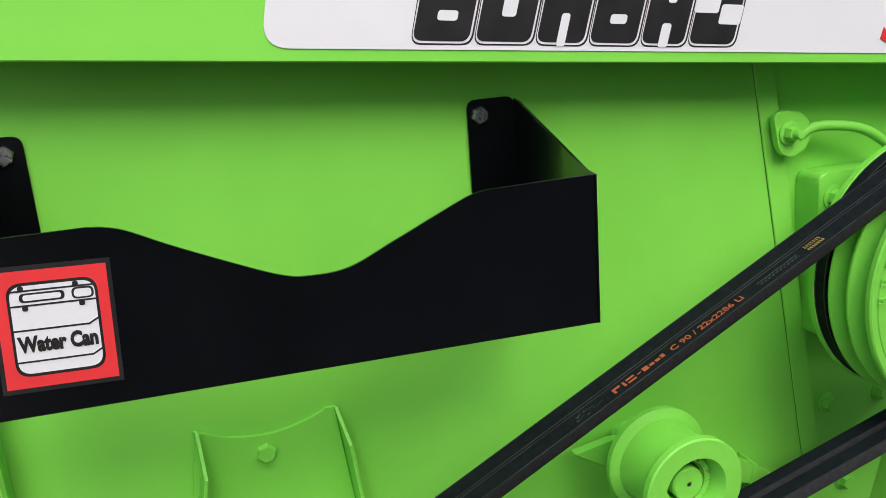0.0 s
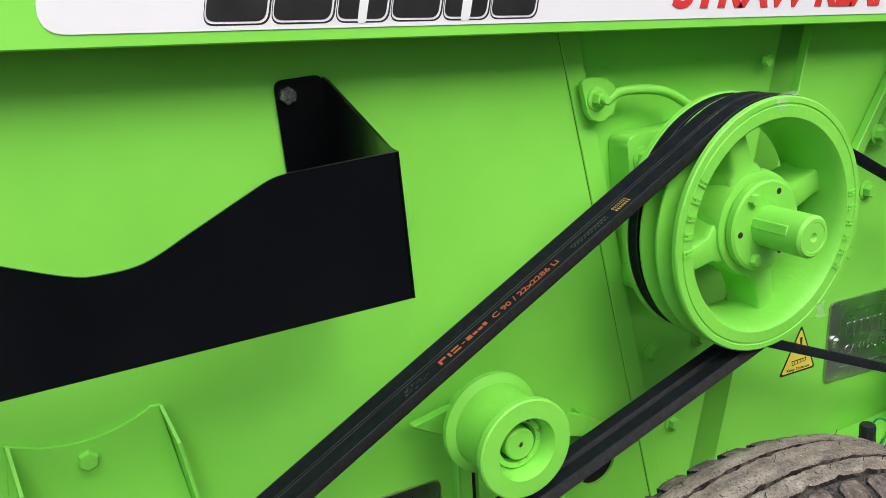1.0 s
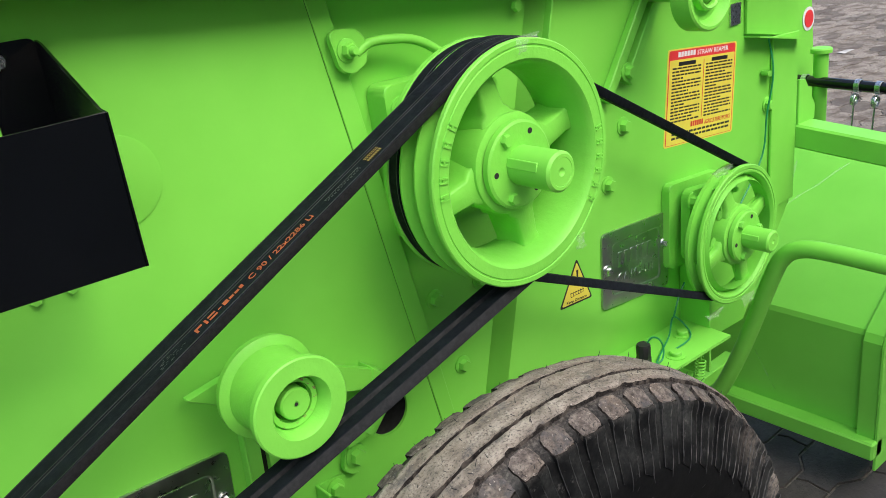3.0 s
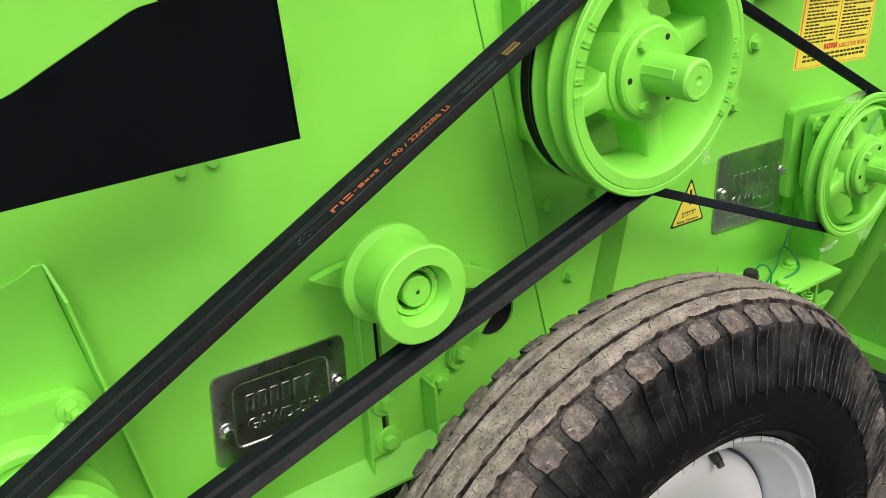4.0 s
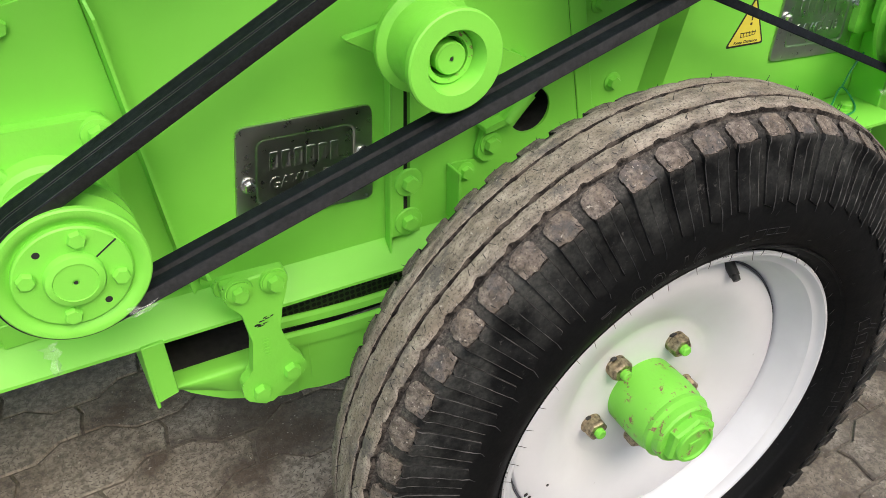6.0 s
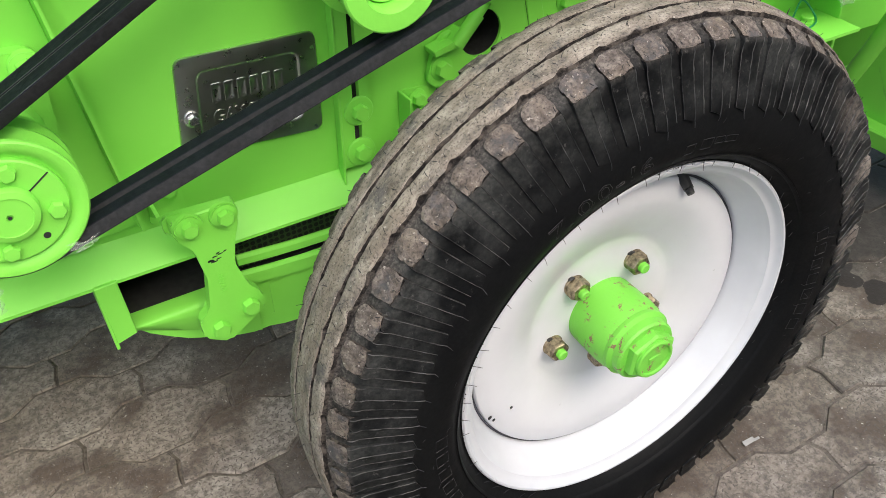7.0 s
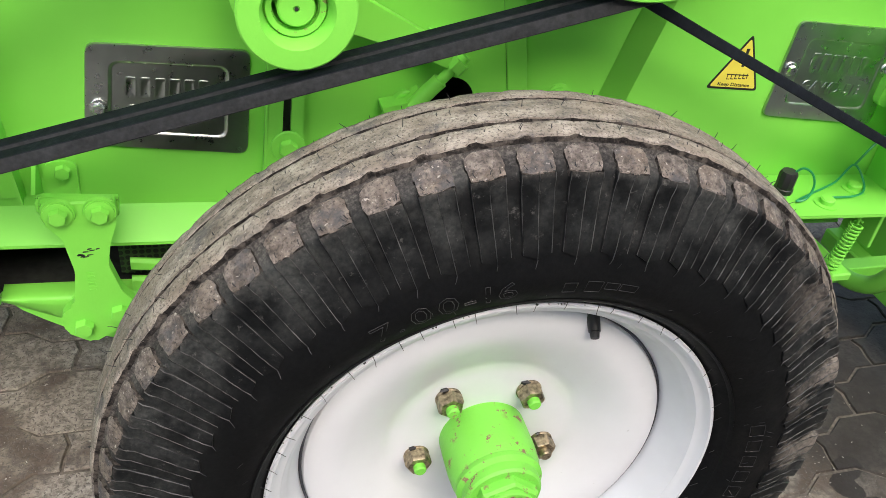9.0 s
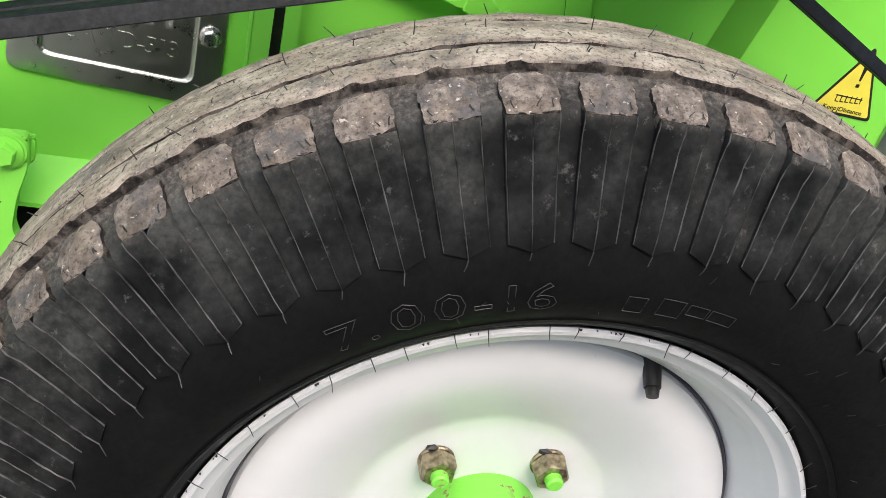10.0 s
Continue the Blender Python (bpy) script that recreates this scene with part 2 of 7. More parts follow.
def paver_material():
    """Concrete with short pressed-in grains, patchy dirt and a few oil-dark wet spots."""
    m, n, l, b = principled("concrete_paver")
    info = n.new("ShaderNodeObjectInfo")
    isl = n.new("ShaderNodeNewGeometry")
    rand = maths(n, l, "FRACT", maths(n, l, "ADD", info.outputs["Random"], isl.outputs["Random Per Island"]))
    base = ramp(n, l, rand, [(0.0, (0.078, 0.064, 0.051)), (0.18, (0.150, 0.125, 0.100)), (0.28, (0.256, 0.219, 0.176)), (0.6, (0.345, 0.300, 0.246)), (1.0, (0.222, 0.184, 0.145))])
    pos = isl.outputs["Position"]

    def cloud(scale, detail, rough=0.55):
        t = n.new("ShaderNodeTexNoise")
        t.inputs["Scale"].default_value, t.inputs["Detail"].default_value, t.inputs["Roughness"].default_value = scale, detail, rough
        l.new(pos, t.inputs["Vector"])
        return t.outputs["Fac"]

    patch = cloud(8.0, 5.0, 0.6)
    col = mixed(n, l, ramp(n, l, patch, [(0.47, (0, 0, 0)), (0.60, (0.85, 0.85, 0.85))]), base, (0.092, 0.066, 0.047))
    pale = cloud(5.0, 4.0, 0.6)
    col = mixed(n, l, ramp(n, l, pale, [(0.53, (0, 0, 0)), (0.64, (0.75, 0.75, 0.75))]), col, (0.390, 0.350, 0.298))
    grit = ramp(n, l, cloud(75.0, 6.0, 0.75), [(0.42, (0.0, 0.0, 0.0)), (0.60, (0.7, 0.7, 0.7))])
    col = mixed(n, l, grit, col, (0.070, 0.057, 0.047))
    # grains: one short dash to a cell, each turned its own way
    vor = n.new("ShaderNodeTexVoronoi")
    vor.voronoi_dimensions, vor.inputs["Scale"].default_value, vor.inputs["Randomness"].default_value = "2D", 112.0, 0.75
    l.new(pos, vor.inputs["Vector"])
    off = n.new("ShaderNodeVectorMath")
    off.operation = "SUBTRACT"
    l.new(pos, off.inputs[0])
    l.new(vor.outputs["Position"], off.inputs[1])
    turn = n.new("ShaderNodeVectorRotate")
    turn.rotation_type = "Z_AXIS"
    l.new(off.outputs[0], turn.inputs["Vector"])
    cs = n.new("ShaderNodeSeparateColor")
    l.new(vor.outputs["Color"], cs.inputs[0])
    l.new(maths(n, l, "MULTIPLY", cs.outputs[0], 6.283), turn.inputs["Angle"])
    xyz = n.new("ShaderNodeSeparateXYZ")
    l.new(turn.outputs[0], xyz.inputs[0])
    far = maths(n, l, "MAXIMUM", maths(n, l, "MULTIPLY", maths(n, l, "ABSOLUTE", xyz.outputs["X"]), 1 / 0.0031), maths(n, l, "MULTIPLY", maths(n, l, "ABSOLUTE", xyz.outputs["Y"]), 1 / 0.0010))
    grain = ramp(n, l, far, [(0.75, (1, 1, 1)), (1.15, (0, 0, 0))])
    shown = ramp(n, l, cloud(11.0, 3.0), [(0.34, (0.25, 0.25, 0.25)), (0.52, (1.0, 1.0, 1.0))])
    gm = n.new("ShaderNodeMix")
    gm.data_type, gm.blend_type = "RGBA", "MULTIPLY"
    gm.inputs[0].default_value = 1.0
    l.new(grain, gm.inputs[6])
    l.new(shown, gm.inputs[7])
    col = mixed(n, l, gm.outputs[2], col, (0.120, 0.101, 0.083))
    # crumbs of pale grit
    chips = cloud(170.0, 3.0)
    col = mixed(n, l, ramp(n, l, chips, [(0.675, (0, 0, 0)), (0.72, (0.8, 0.8, 0.8))]), col, (0.40, 0.37, 0.32))
    # wet spots in front of the tyre
    ragged = cloud(14.0, 4.0)
    wet = None
    for x, y, r in WET_SPOTS:
        d = n.new("ShaderNodeVectorMath")
        d.operation = "DISTANCE"
        d.inputs[1].default_value = (x, y, -0.012)
        l.new(pos, d.inputs[0])
        e = maths(n, l, "ADD", maths(n, l, "MULTIPLY", d.outputs["Value"], 1 / r), maths(n, l, "MULTIPLY", ragged, 1.6))
        wet = e if wet is None else maths(n, l, "MINIMUM", wet, e)
    wetf = ramp(n, l, maths(n, l, "MULTIPLY", wet, 0.5), [(0.75, (0.95, 0.95, 0.95)), (0.79, (0, 0, 0))])
    col = mixed(n, l, wetf, col, (0.022, 0.017, 0.014))
    # ground between body and header turns near-black brown, with ragged edges
    dark_reach = None
    for x, y, r in DARK_SPOTS:
        d = n.new("ShaderNodeVectorMath")
        d.operation = "DISTANCE"
        d.inputs[1].default_value = (x, y, -0.012)
        l.new(pos, d.inputs[0])
        e = maths(n, l, "ADD", maths(n, l, "MULTIPLY", d.outputs["Value"], 1 / r), maths(n, l, "MULTIPLY", patch, 0.8))
        dark_reach = e if dark_reach is None else maths(n, l, "MINIMUM", dark_reach, e)
    dark_mix = ramp(n, l, maths(n, l, "MULTIPLY", dark_reach, 0.5), [(0.62, (0.9, 0.9, 0.9)), (0.82, (0, 0, 0))])
    col = mixed(n, l, dark_mix, col, (0.024, 0.020, 0.017))
    l.new(col, b.inputs["Base Color"])
    l.new(ramp(n, l, patch, [(0.3, (0.7, 0.7, 0.7)), (0.7, (0.92, 0.92, 0.92))]), b.inputs["Roughness"])
    dent = ramp(n, l, far, [(0.6, (0, 0, 0)), (1.2, (1, 1, 1))])
    bumped(n, l, b, [(patch, 0.45, 0.014), (cloud(55.0, 4.0, 0.65), 0.5, 0.003), (dent, 0.55, 0.0014), (cloud(260.0, 3.0), 0.5, 0.0012)])
    return m


WET_SPOTS = ((0.742, -0.132, 0.040), (0.715, -0.170, 0.036), (0.735, -0.220, 0.034), (0.712, -0.236, 0.022))
DARK_SPOTS = ((1.06, 0.10, 0.40), (0.84, 0.02, 0.20), (1.00, -0.12, 0.20), (1.30, -0.05, 0.30))
PAVER = paver_material()
JOINT = plain("joint_grit", (0.130, 0.110, 0.090), 0.95, vary=0.5, scale=90, bump=0.5, bump_scale=200, dist=0.003)


def sieve_material():
    m, n, l, b = principled("perforated_sheet")
    tc = n.new("ShaderNodeTexCoord")
    vor = n.new("ShaderNodeTexVoronoi")
    vor.inputs["Scale"].default_value, vor.inputs["Randomness"].default_value = 130.0, 0.15
    l.new(tc.outputs["Object"], vor.inputs["Vector"])
    l.new(ramp(n, l, vor.outputs["Distance"], [(0.36, (0.006, 0.007, 0.006)), (0.44, (0.035, 0.075, 0.02))]), b.inputs["Base Color"])
    b.inputs["Roughness"].default_value = 0.6
    return m


SIEVE = sieve_material()

# ---- building helpers ----
ORIGIN = {}


def thing(name, at, label, category, group="", kind=""):
    ob = new(name)
    ob.empty_display_size = 0.05
    ob.location = at
    ORIGIN[ob.name] = Vector(at)
    return tagged(ob, label, category, group, kind)


def to_object(name, bm, material, origin, angle=32):
    for v in bm.verts:
        v.co -= origin
    bmesh.ops.recalc_face_normals(bm, faces=bm.faces)
    me = bpy.data.meshes.new(name)
    bm.to_mesh(me)
    bm.free()
    for m in (material if isinstance(material, (list, tuple)) else [material]):
        me.materials.append(m)
    me.polygons.foreach_set("use_smooth", [True] * len(me.polygons))
    me.set_sharp_from_angle(angle=radians(angle))
    return new(name, me)


def part(name, bm, material, parent, label="", angle=32):
    ob = to_object(name, bm, material, ORIGIN[parent.name], angle)
    ORIGIN[ob.name] = ORIGIN[parent.name]
    ob.parent = parent
    if label:
        ob["label"] = label
    return ob


def solo(name, bm, material, label, category, group="", kind="", angle=32):
    lo = Vector((sum(v.co.x for v in bm.verts) / len(bm.verts), sum(v.co.y for v in bm.verts) / len(bm.verts), min(v.co.z for v in bm.verts)))
    ob = to_object(name, bm, material, lo, angle)
    ob.location = lo
    ORIGIN[ob.name] = lo
    return tagged(ob, label, category, group, kind)


def slab(poly, y0, y1, bevel=0.0, seg=1, to=None):
    """A plate: a polygon of (x, z) between two depths."""
    bm = to or bmesh.new()
    a = [bm.verts.new((x, y0, z)) for x, z in poly]
    b = [bm.verts.new((x, y1, z)) for x, z in poly]
    made = [bm.faces.new(a), bm.faces.new(b[::-1])]
    for i in range(len(poly)):
        j = (i + 1) % len(poly)
        made.append(bm.faces.new((a[j], a[i], b[i], b[j])))
    if bevel:
        edges = list({e for f in made for e in f.edges})
        bmesh.ops.bevel(bm, geom=edges, offset=bevel, segments=seg, affect="EDGES", profile=0.6)
    return bm


def block(x0, x1, y0, y1, z0, z1, bevel=0.0, to=None):
    return slab([(x0, z0), (x1, z0), (x1, z1), (x0, z1)], y0, y1, bevel, to=to)


def rounded(poly, r, n=5):
    """The polygon with its corners rounded."""
    out = []
    k = len(poly)
    for i in range(k):
        p, a, b = Vector(poly[i]), Vector(poly[i - 1]), Vector(poly[(i + 1) % k])
        u, v = (a - p).normalized(), (b - p).normalized()
        d = min(r, (a - p).length * 0.45, (b - p).length * 0.45)
        s, e = p + u * d, p + v * d
        for j in range(n + 1):
            t = j / n
            q = s.lerp(p, t).lerp(p.lerp(e, t), t)
            out.append((q.x, q.y))
    return out


def lathe(profile, cx, cz, n=64, to=None, closed=False, a0=0.0, warp=None):
    """Turned round a line along y: profile of (radius, y)."""
    bm = to or bmesh.new()
    rings = []
    for r, y in profile:
        if r < 1e-6:
            rings.append([bm.verts.new((cx, y, cz))] * n)
        else:
            rings.append([bm.verts.new((cx + r * math.cos(a0 + 2 * math.pi * i / n), y, cz + r * math.sin(a0 + 2 * math.pi * i / n))) for i in range(n)])
    pairs = list(zip(rings, rings[1:])) + ([(rings[-1], rings[0])] if closed else [])
    for p, q in pairs:
        for i in range(n):
            j = (i + 1) % n
            vs = []
            for v in (p[i], p[j], q[j], q[i]):
                if v not in vs:
                    vs.append(v)
            if len(vs) > 2:
                try:
                    bm.faces.new(vs)
                except ValueError:
                    pass
    return bm


def sweep(path, r, n=10, to=None, caps=True):
    """A round bar or tube along points."""
    bm = to or bmesh.new()
    pts = [Vector(p) for p in path]
    up = Vector((0.13, 0.31, 0.94))
    rings = []
    for i, p in enumerate(pts):
        d = (pts[min(i + 1, len(pts) - 1)] - pts[max(i - 1, 0)]).normalized()
        u = d.cross(up).normalized()
        v = d.cross(u).normalized()
        up = -v if (-v).dot(up) > 0 else v
        rad = r[i] if isinstance(r, (list, tuple)) else r
        rings.append([bm.verts.new(p + (u * math.cos(2 * math.pi * k / n) + v * math.sin(2 * math.pi * k / n)) * rad) for k in range(n)])
    for a, b in zip(rings, rings[1:]):
        for k in range(n):
            bm.faces.new((a[k], a[(k + 1) % n], b[(k + 1) % n], b[k]))
    if caps:
        bm.faces.new(rings[0][::-1])
        bm.faces.new(rings[-1])
    return bm


def curve_through(points, steps=8):
    """Points along a smooth curve through the given ones."""
    pts = [Vector(p) for p in points]
    pts = [pts[0] * 2 - pts[1]] + pts + [pts[-1] * 2 - pts[-2]]
    out = []
    for i in range(1, len(pts) - 2):
        p0, p1, p2, p3 = pts[i - 1:i + 3]
        for s in range(steps):
            t = s / steps
            out.append(0.5 * (2 * p1 + (p2 - p0) * t + (2 * p0 - 5 * p1 + 4 * p2 - p3) * t * t + (3 * p1 - p0 - 3 * p2 + p3) * t ** 3))
    return out + [pts[-2]]


def hex_prism(x, y0, y1, z, r, turn=0.0, to=None, dome=0.25):
    bm = to or bmesh.new()
    h = y1 - y0
    lathe([(r, y0), (r, y1 - h * dome), (r * 0.86, y1), (0, y1)], x, z, 6, to=bm, a0=turn)
    return bm


def bolt(parent, x, y, z, r=0.009, h=0.007, turn=0.3, material=None, washer=True, stud=False, name="bolt"):
    """A hexagon bolt head that points at the viewer, with its washer."""
    bm = bmesh.new()
    if washer:
        lathe([(0, y), (r * 1.45, y), (r * 1.45, y - 0.0018), (r * 1.35, y - 0.0022), (0, y - 0.0022)], x, z, 20, to=bm)
    y -= 0.002 if washer else 0
    hex_prism(x, y, y - h, z, r, turn, to=bm)
    if stud:
        lathe([(r * 0.55, y - h), (r * 0.55, y - h - 0.006), (r * 0.45, y - h - 0.0075), (0, y - h - 0.0075)], x, z, 12, to=bm)
    return part(name, bm, material or GREEN, parent, angle=40)


def lettering(name, text, size, m, material, parent, depth=0.0004, shear=0.0, width=None, bold=0.012):
    """Words in the built-in font, laid on a surface: m takes the text's x, y to the world."""
    c = bpy.data.curves.new(name, "FONT")
    c.body, c.size, c.extrude, c.shear = text, size, depth, shear
    c.resolution_u = 3
    c.offset = size * bold
    tmp = new(name, c)
    me = bpy.data.meshes.new_from_object(tmp.evaluated_get(bpy.context.evaluated_depsgraph_get()))
    bpy.data.objects.remove(tmp)
    bm = bmesh.new()
    bm.from_mesh(me)
    bpy.data.meshes.remove(me)
    if width:
        w = max(v.co.x for v in bm.verts)
        for v in bm.verts:
            v.co.x *= width / w
    for v in bm.verts:
        v.co = m @ v.co
    return part(name, bm, material, parent)


def facing(x, y, z, slope=0.0):
    """The frame of writing on the machine's side: its x runs along, its y up."""
    return Matrix.Translation((x, y, z)) @ Matrix.Rotation(radians(slope), 4, "Y") @ Matrix.Rotation(radians(90), 4, "X")


def bars(specs, y, thick=0.0006, slope=0.0):
    """Plain bars for writing: (x, z, length, height, slant) each."""
    bm = bmesh.new()
    t = math.tan(radians(-slope))
    for x, z, w, h, s in specs:
        slab([(x, z), (x + w, z + w * t), (x + w + s, z + h + w * t), (x + s, z + h)], y, y - thick, to=bm)
    return bm


# ---- the machine's body ----
def line(p, q, z):
    """x on the line from p to q (x, z) at height z."""
    return p[0] + (q[0] - p[0]) * (z - p[1]) / (q[1] - p[1])


RIB_L = ((-0.0105, 1.140), (0.0935, 0.560))
RIB_R = ((0.0145, 1.140), (0.1170, 0.560))
FOLD = ((0.370, 1.097), (0.2325, 0.605))


def sill_z(x):
    return 0.481 - 0.045 * (x + 0.5)


body = thing("reaper_body", (-0.2, 0.0, 0.45), "bright green enamelled steel side of a straw reaper", "machine body")

# side sheet with the round opening behind the idler
bm = bmesh.new()
outer = [(-1.5, sill_z(-1.5) + 0.028), (line(*RIB_L, 0.48), sill_z(0.11) + 0.028), (line(*RIB_L, 1.30), 1.30), (-1.5, 1.30)]
hole = [(0.012 + 0.030 * math.cos(2 * math.pi * i / 40), 0.618 + 0.030 * math.sin(2 * math.pi * i / 40)) for i in range(40)]
edges = []
rings = []
for y in (0.0, 0.004):
    for loop in (outer, hole):
        vs = [bm.verts.new((x, y, z)) for x, z in loop]
        rings.append(vs)
        edges += [bm.edges.new((vs[i], vs[(i + 1) % len(vs)])) for i in range(len(vs))]
    bmesh.ops.triangle_fill(bm, edges=edges, use_beauty=True)
    edges = []
for a, b in ((rings[0], rings[2]), (rings[1], rings[3])):
    for i in range(len(a)):
        j = (i + 1) % len(a)
        bm.faces.new((a[i], a[j], b[j], b[i]))
part("side_sheet", bm, GREEN, body)
# lining behind the opening has its shade painted in as near-black
part("opening_lining", lathe([(0.034, 0.0045), (0.036, 0.07), (0, 0.07)], 0.012, 0.618, 40), SHADE_BLACK, body, "lining painted near-black as the shade in a round opening")

# sunk sheet behind the big pulley
part("sunk_sheet", slab([(line(*RIB_L, 0.46) + 0.005, 0.46), (0.30, 0.44), (0.54, 1.30), (line(*RIB_L, 1.30) + 0.005, 1.30)], 0.013, 0.017), GREEN, body)
# front sheet with its slanted joggle
fx = [(line(*FOLD, 0.44), 0.44), (line(*FOLD, 1.30), 1.30)]
part("front_sheet", slab([fx[0], (0.850, 0.40), (0.930, 0.50), (1.012, 0.590), (1.02, 0.70), (1.02, 1.30), fx[1]], 0.0, 0.004), GREEN, body)
bm = bmesh.new()
q = [bm.verts.new(p) for p in ((fx[0][0], 0.0, fx[0][1]), (fx[1][0], 0.0, fx[1][1]), (fx[1][0] - 0.032, 0.0125, fx[1][1]), (fx[0][0] - 0.032, 0.0125, fx[0][1]))]
bm.faces.new(q)
bmesh.ops.solidify(bm, geom=bm.faces[:], thickness=0.002)
part("joggle", bm, GREEN, body)
part("stiffening_flange", slab([(line(*FOLD, 1.02) - 0.004, 1.02), (line(*FOLD, 1.02), 1.02), (line(*FOLD, 1.25), 1.25), (line(*FOLD, 1.25) - 0.004, 1.25)], -0.010, 0.012, 0.001), GREEN, body)

# slanted rib with its step to the sunk sheet
bm = slab([(line(*RIB_L, 0.47), 0.47), (line(*RIB_R, 0.47), 0.47), (line(*RIB_R, 1.28), 1.28), (line(*RIB_L, 1.28), 1.28)], -0.0022, 0.0135, 0.0008)
part("rib", bm, GREEN, body)
# shade line at the rib's edge, painted as a dark green strip
bm = slab([(line(*RIB_L, 0.47) - 0.0005, 0.47), (line(*RIB_L, 0.47), 0.47), (line(*RIB_L, 1.28), 1.28), (line(*RIB_L, 1.28) - 0.0005, 1.28)], -0.0006, -0.0002)
part("rib_seam", bm, SEAM_GREEN, body, "thin dark green strip painted as shade beside the rib")

# overhanging top rail
RAIL_Y = -0.060


def rail_z(x):
    return 1.1705 - 0.0885 * (x + 0.29)


bm = slab([(-1.5, rail_z(-1.5)), (1.02, rail_z(1.02)), (1.02, 1.46), (-1.5, 1.46)], RAIL_Y, RAIL_Y + 0.004, 0.0012)
part("top_rail", bm, GREEN, body)
bm = bmesh.new()
v = [bm.verts.new(p) for p in ((-1.5, RAIL_Y + 0.003, rail_z(-1.5) + 0.001), (1.02, RAIL_Y + 0.003, rail_z(1.02) + 0.001), (1.02, 0.006, rail_z(1.02) + 0.004), (-1.5, 0.006, rail_z(-1.5) + 0.004))]
bm.faces.new(v)
bmesh.ops.solidify(bm, geom=bm.faces[:], thickness=-0.003)
part("rail_return", bm, GREEN, body)

# sill: a lip that slopes out at the foot of the side sheet
bm = bmesh.new()
xs = [-1.5 + 0.1 * i for i in range(22)]
rows = []
for dy, dz in ((0.004, 0.034), (0.0, 0.031), (-0.004, 0.027), (-0.026, 0.004), (-0.030, 0.0), (-0.030, -0.004), (-0.022, -0.004), (0.004, 0.018)):
    rows.append([bm.verts.new((x, dy, sill_z(x) + dz)) for x in xs])
for a, b in zip(rows, rows[1:] + rows[:1]):
    for i in range(len(xs) - 1):
        bm.faces.new((a[i], a[i + 1], b[i + 1], b[i]))
part("sill", bm, GREEN, body)
part("sill_strip", block(-0.632, -0.49, -0.006, -0.001, 0.516, 0.545, 0.001), GREEN, body)

# closed hull behind the sheets, unseen and added to keep light out
for name, box in (("rear_wall", (-1.5, 1.0, 1.20, 1.21, 0.42, 1.46)), ("roof", (-1.5, 1.0, 0.02, 1.20, 1.44, 1.46)), ("end_wall", (-1.5, -1.49, 0.004, 1.20, 0.42, 1.46)), ("end_wall", (1.0, 1.012, 0.006, 1.20, 0.60, 1.46)), ("floor_plate", (-0.52, 0.86, 0.06, 1.20, 0.50, 0.51)), ("floor_plate", (-1.5, -0.52, 0.006, 1.20, 0.455, 0.465))):
    part(name, block(*box), GREEN, body)

part("end_channel", block(-1.48, -0.753, -0.030, -0.0008, 0.47, 0.965, 0.003), GREEN, body)

# plain parts fixed on the side sheets
part("round_patch", lathe([(0, -0.0002), (0.0445, -0.0002), (0.0445, -0.0014), (0.043, -0.0018), (0, -0.0018)], -0.243, 0.999, 48), GREEN, body, "round welded patch")
for x, z in ((0.118, 0.732), (0.151, 0.619), (0.199, 0.730)):
    bolt(body, x, 0.013, z, 0.009, 0.008)
for x, z in ((0.505, 0.868), (0.463, 0.787), (0.505, 0.942), (0.920, 0.805)):
    bolt(body, x, 0.0, z, 0.0095, 0.010, turn=0.6)
for x, z in ((0.885, 0.60), (0.30, 1.075)):
    bolt(body, x, 0.0, z, 0.008, 0.006, washer=False)
for x in (-0.339, -0.307):
    bolt(body, x, 0.0, 0.917, 0.006, 0.005, washer=False)
# upright strip and ledge at the front end
part("end_strip", slab([(0.927, 0.60), (1.016, 0.60), (1.02, 0.92), (0.93, 0.925)], -0.007, -0.0015, 0.001), GREEN, body)
bm = slab([(0.842, 0.9385), (1.012, 0.9055), (1.012, 0.9085), (0.842, 0.9415)], -0.030, 0.0)
part("ledge", bm, GREEN, body)
part("upper_cheek", slab([(0.842, 0.945), (1.015, 0.912), (1.015, 1.09), (0.842, 1.10)], -0.006, -0.0012), GREEN, body)
part("cable_clip", slab(rounded([(0.895, 0.862), (0.925, 0.856), (0.925, 0.866), (0.895, 0.872)], 0.004), -0.016, -0.002, 0.001), GREEN, body)

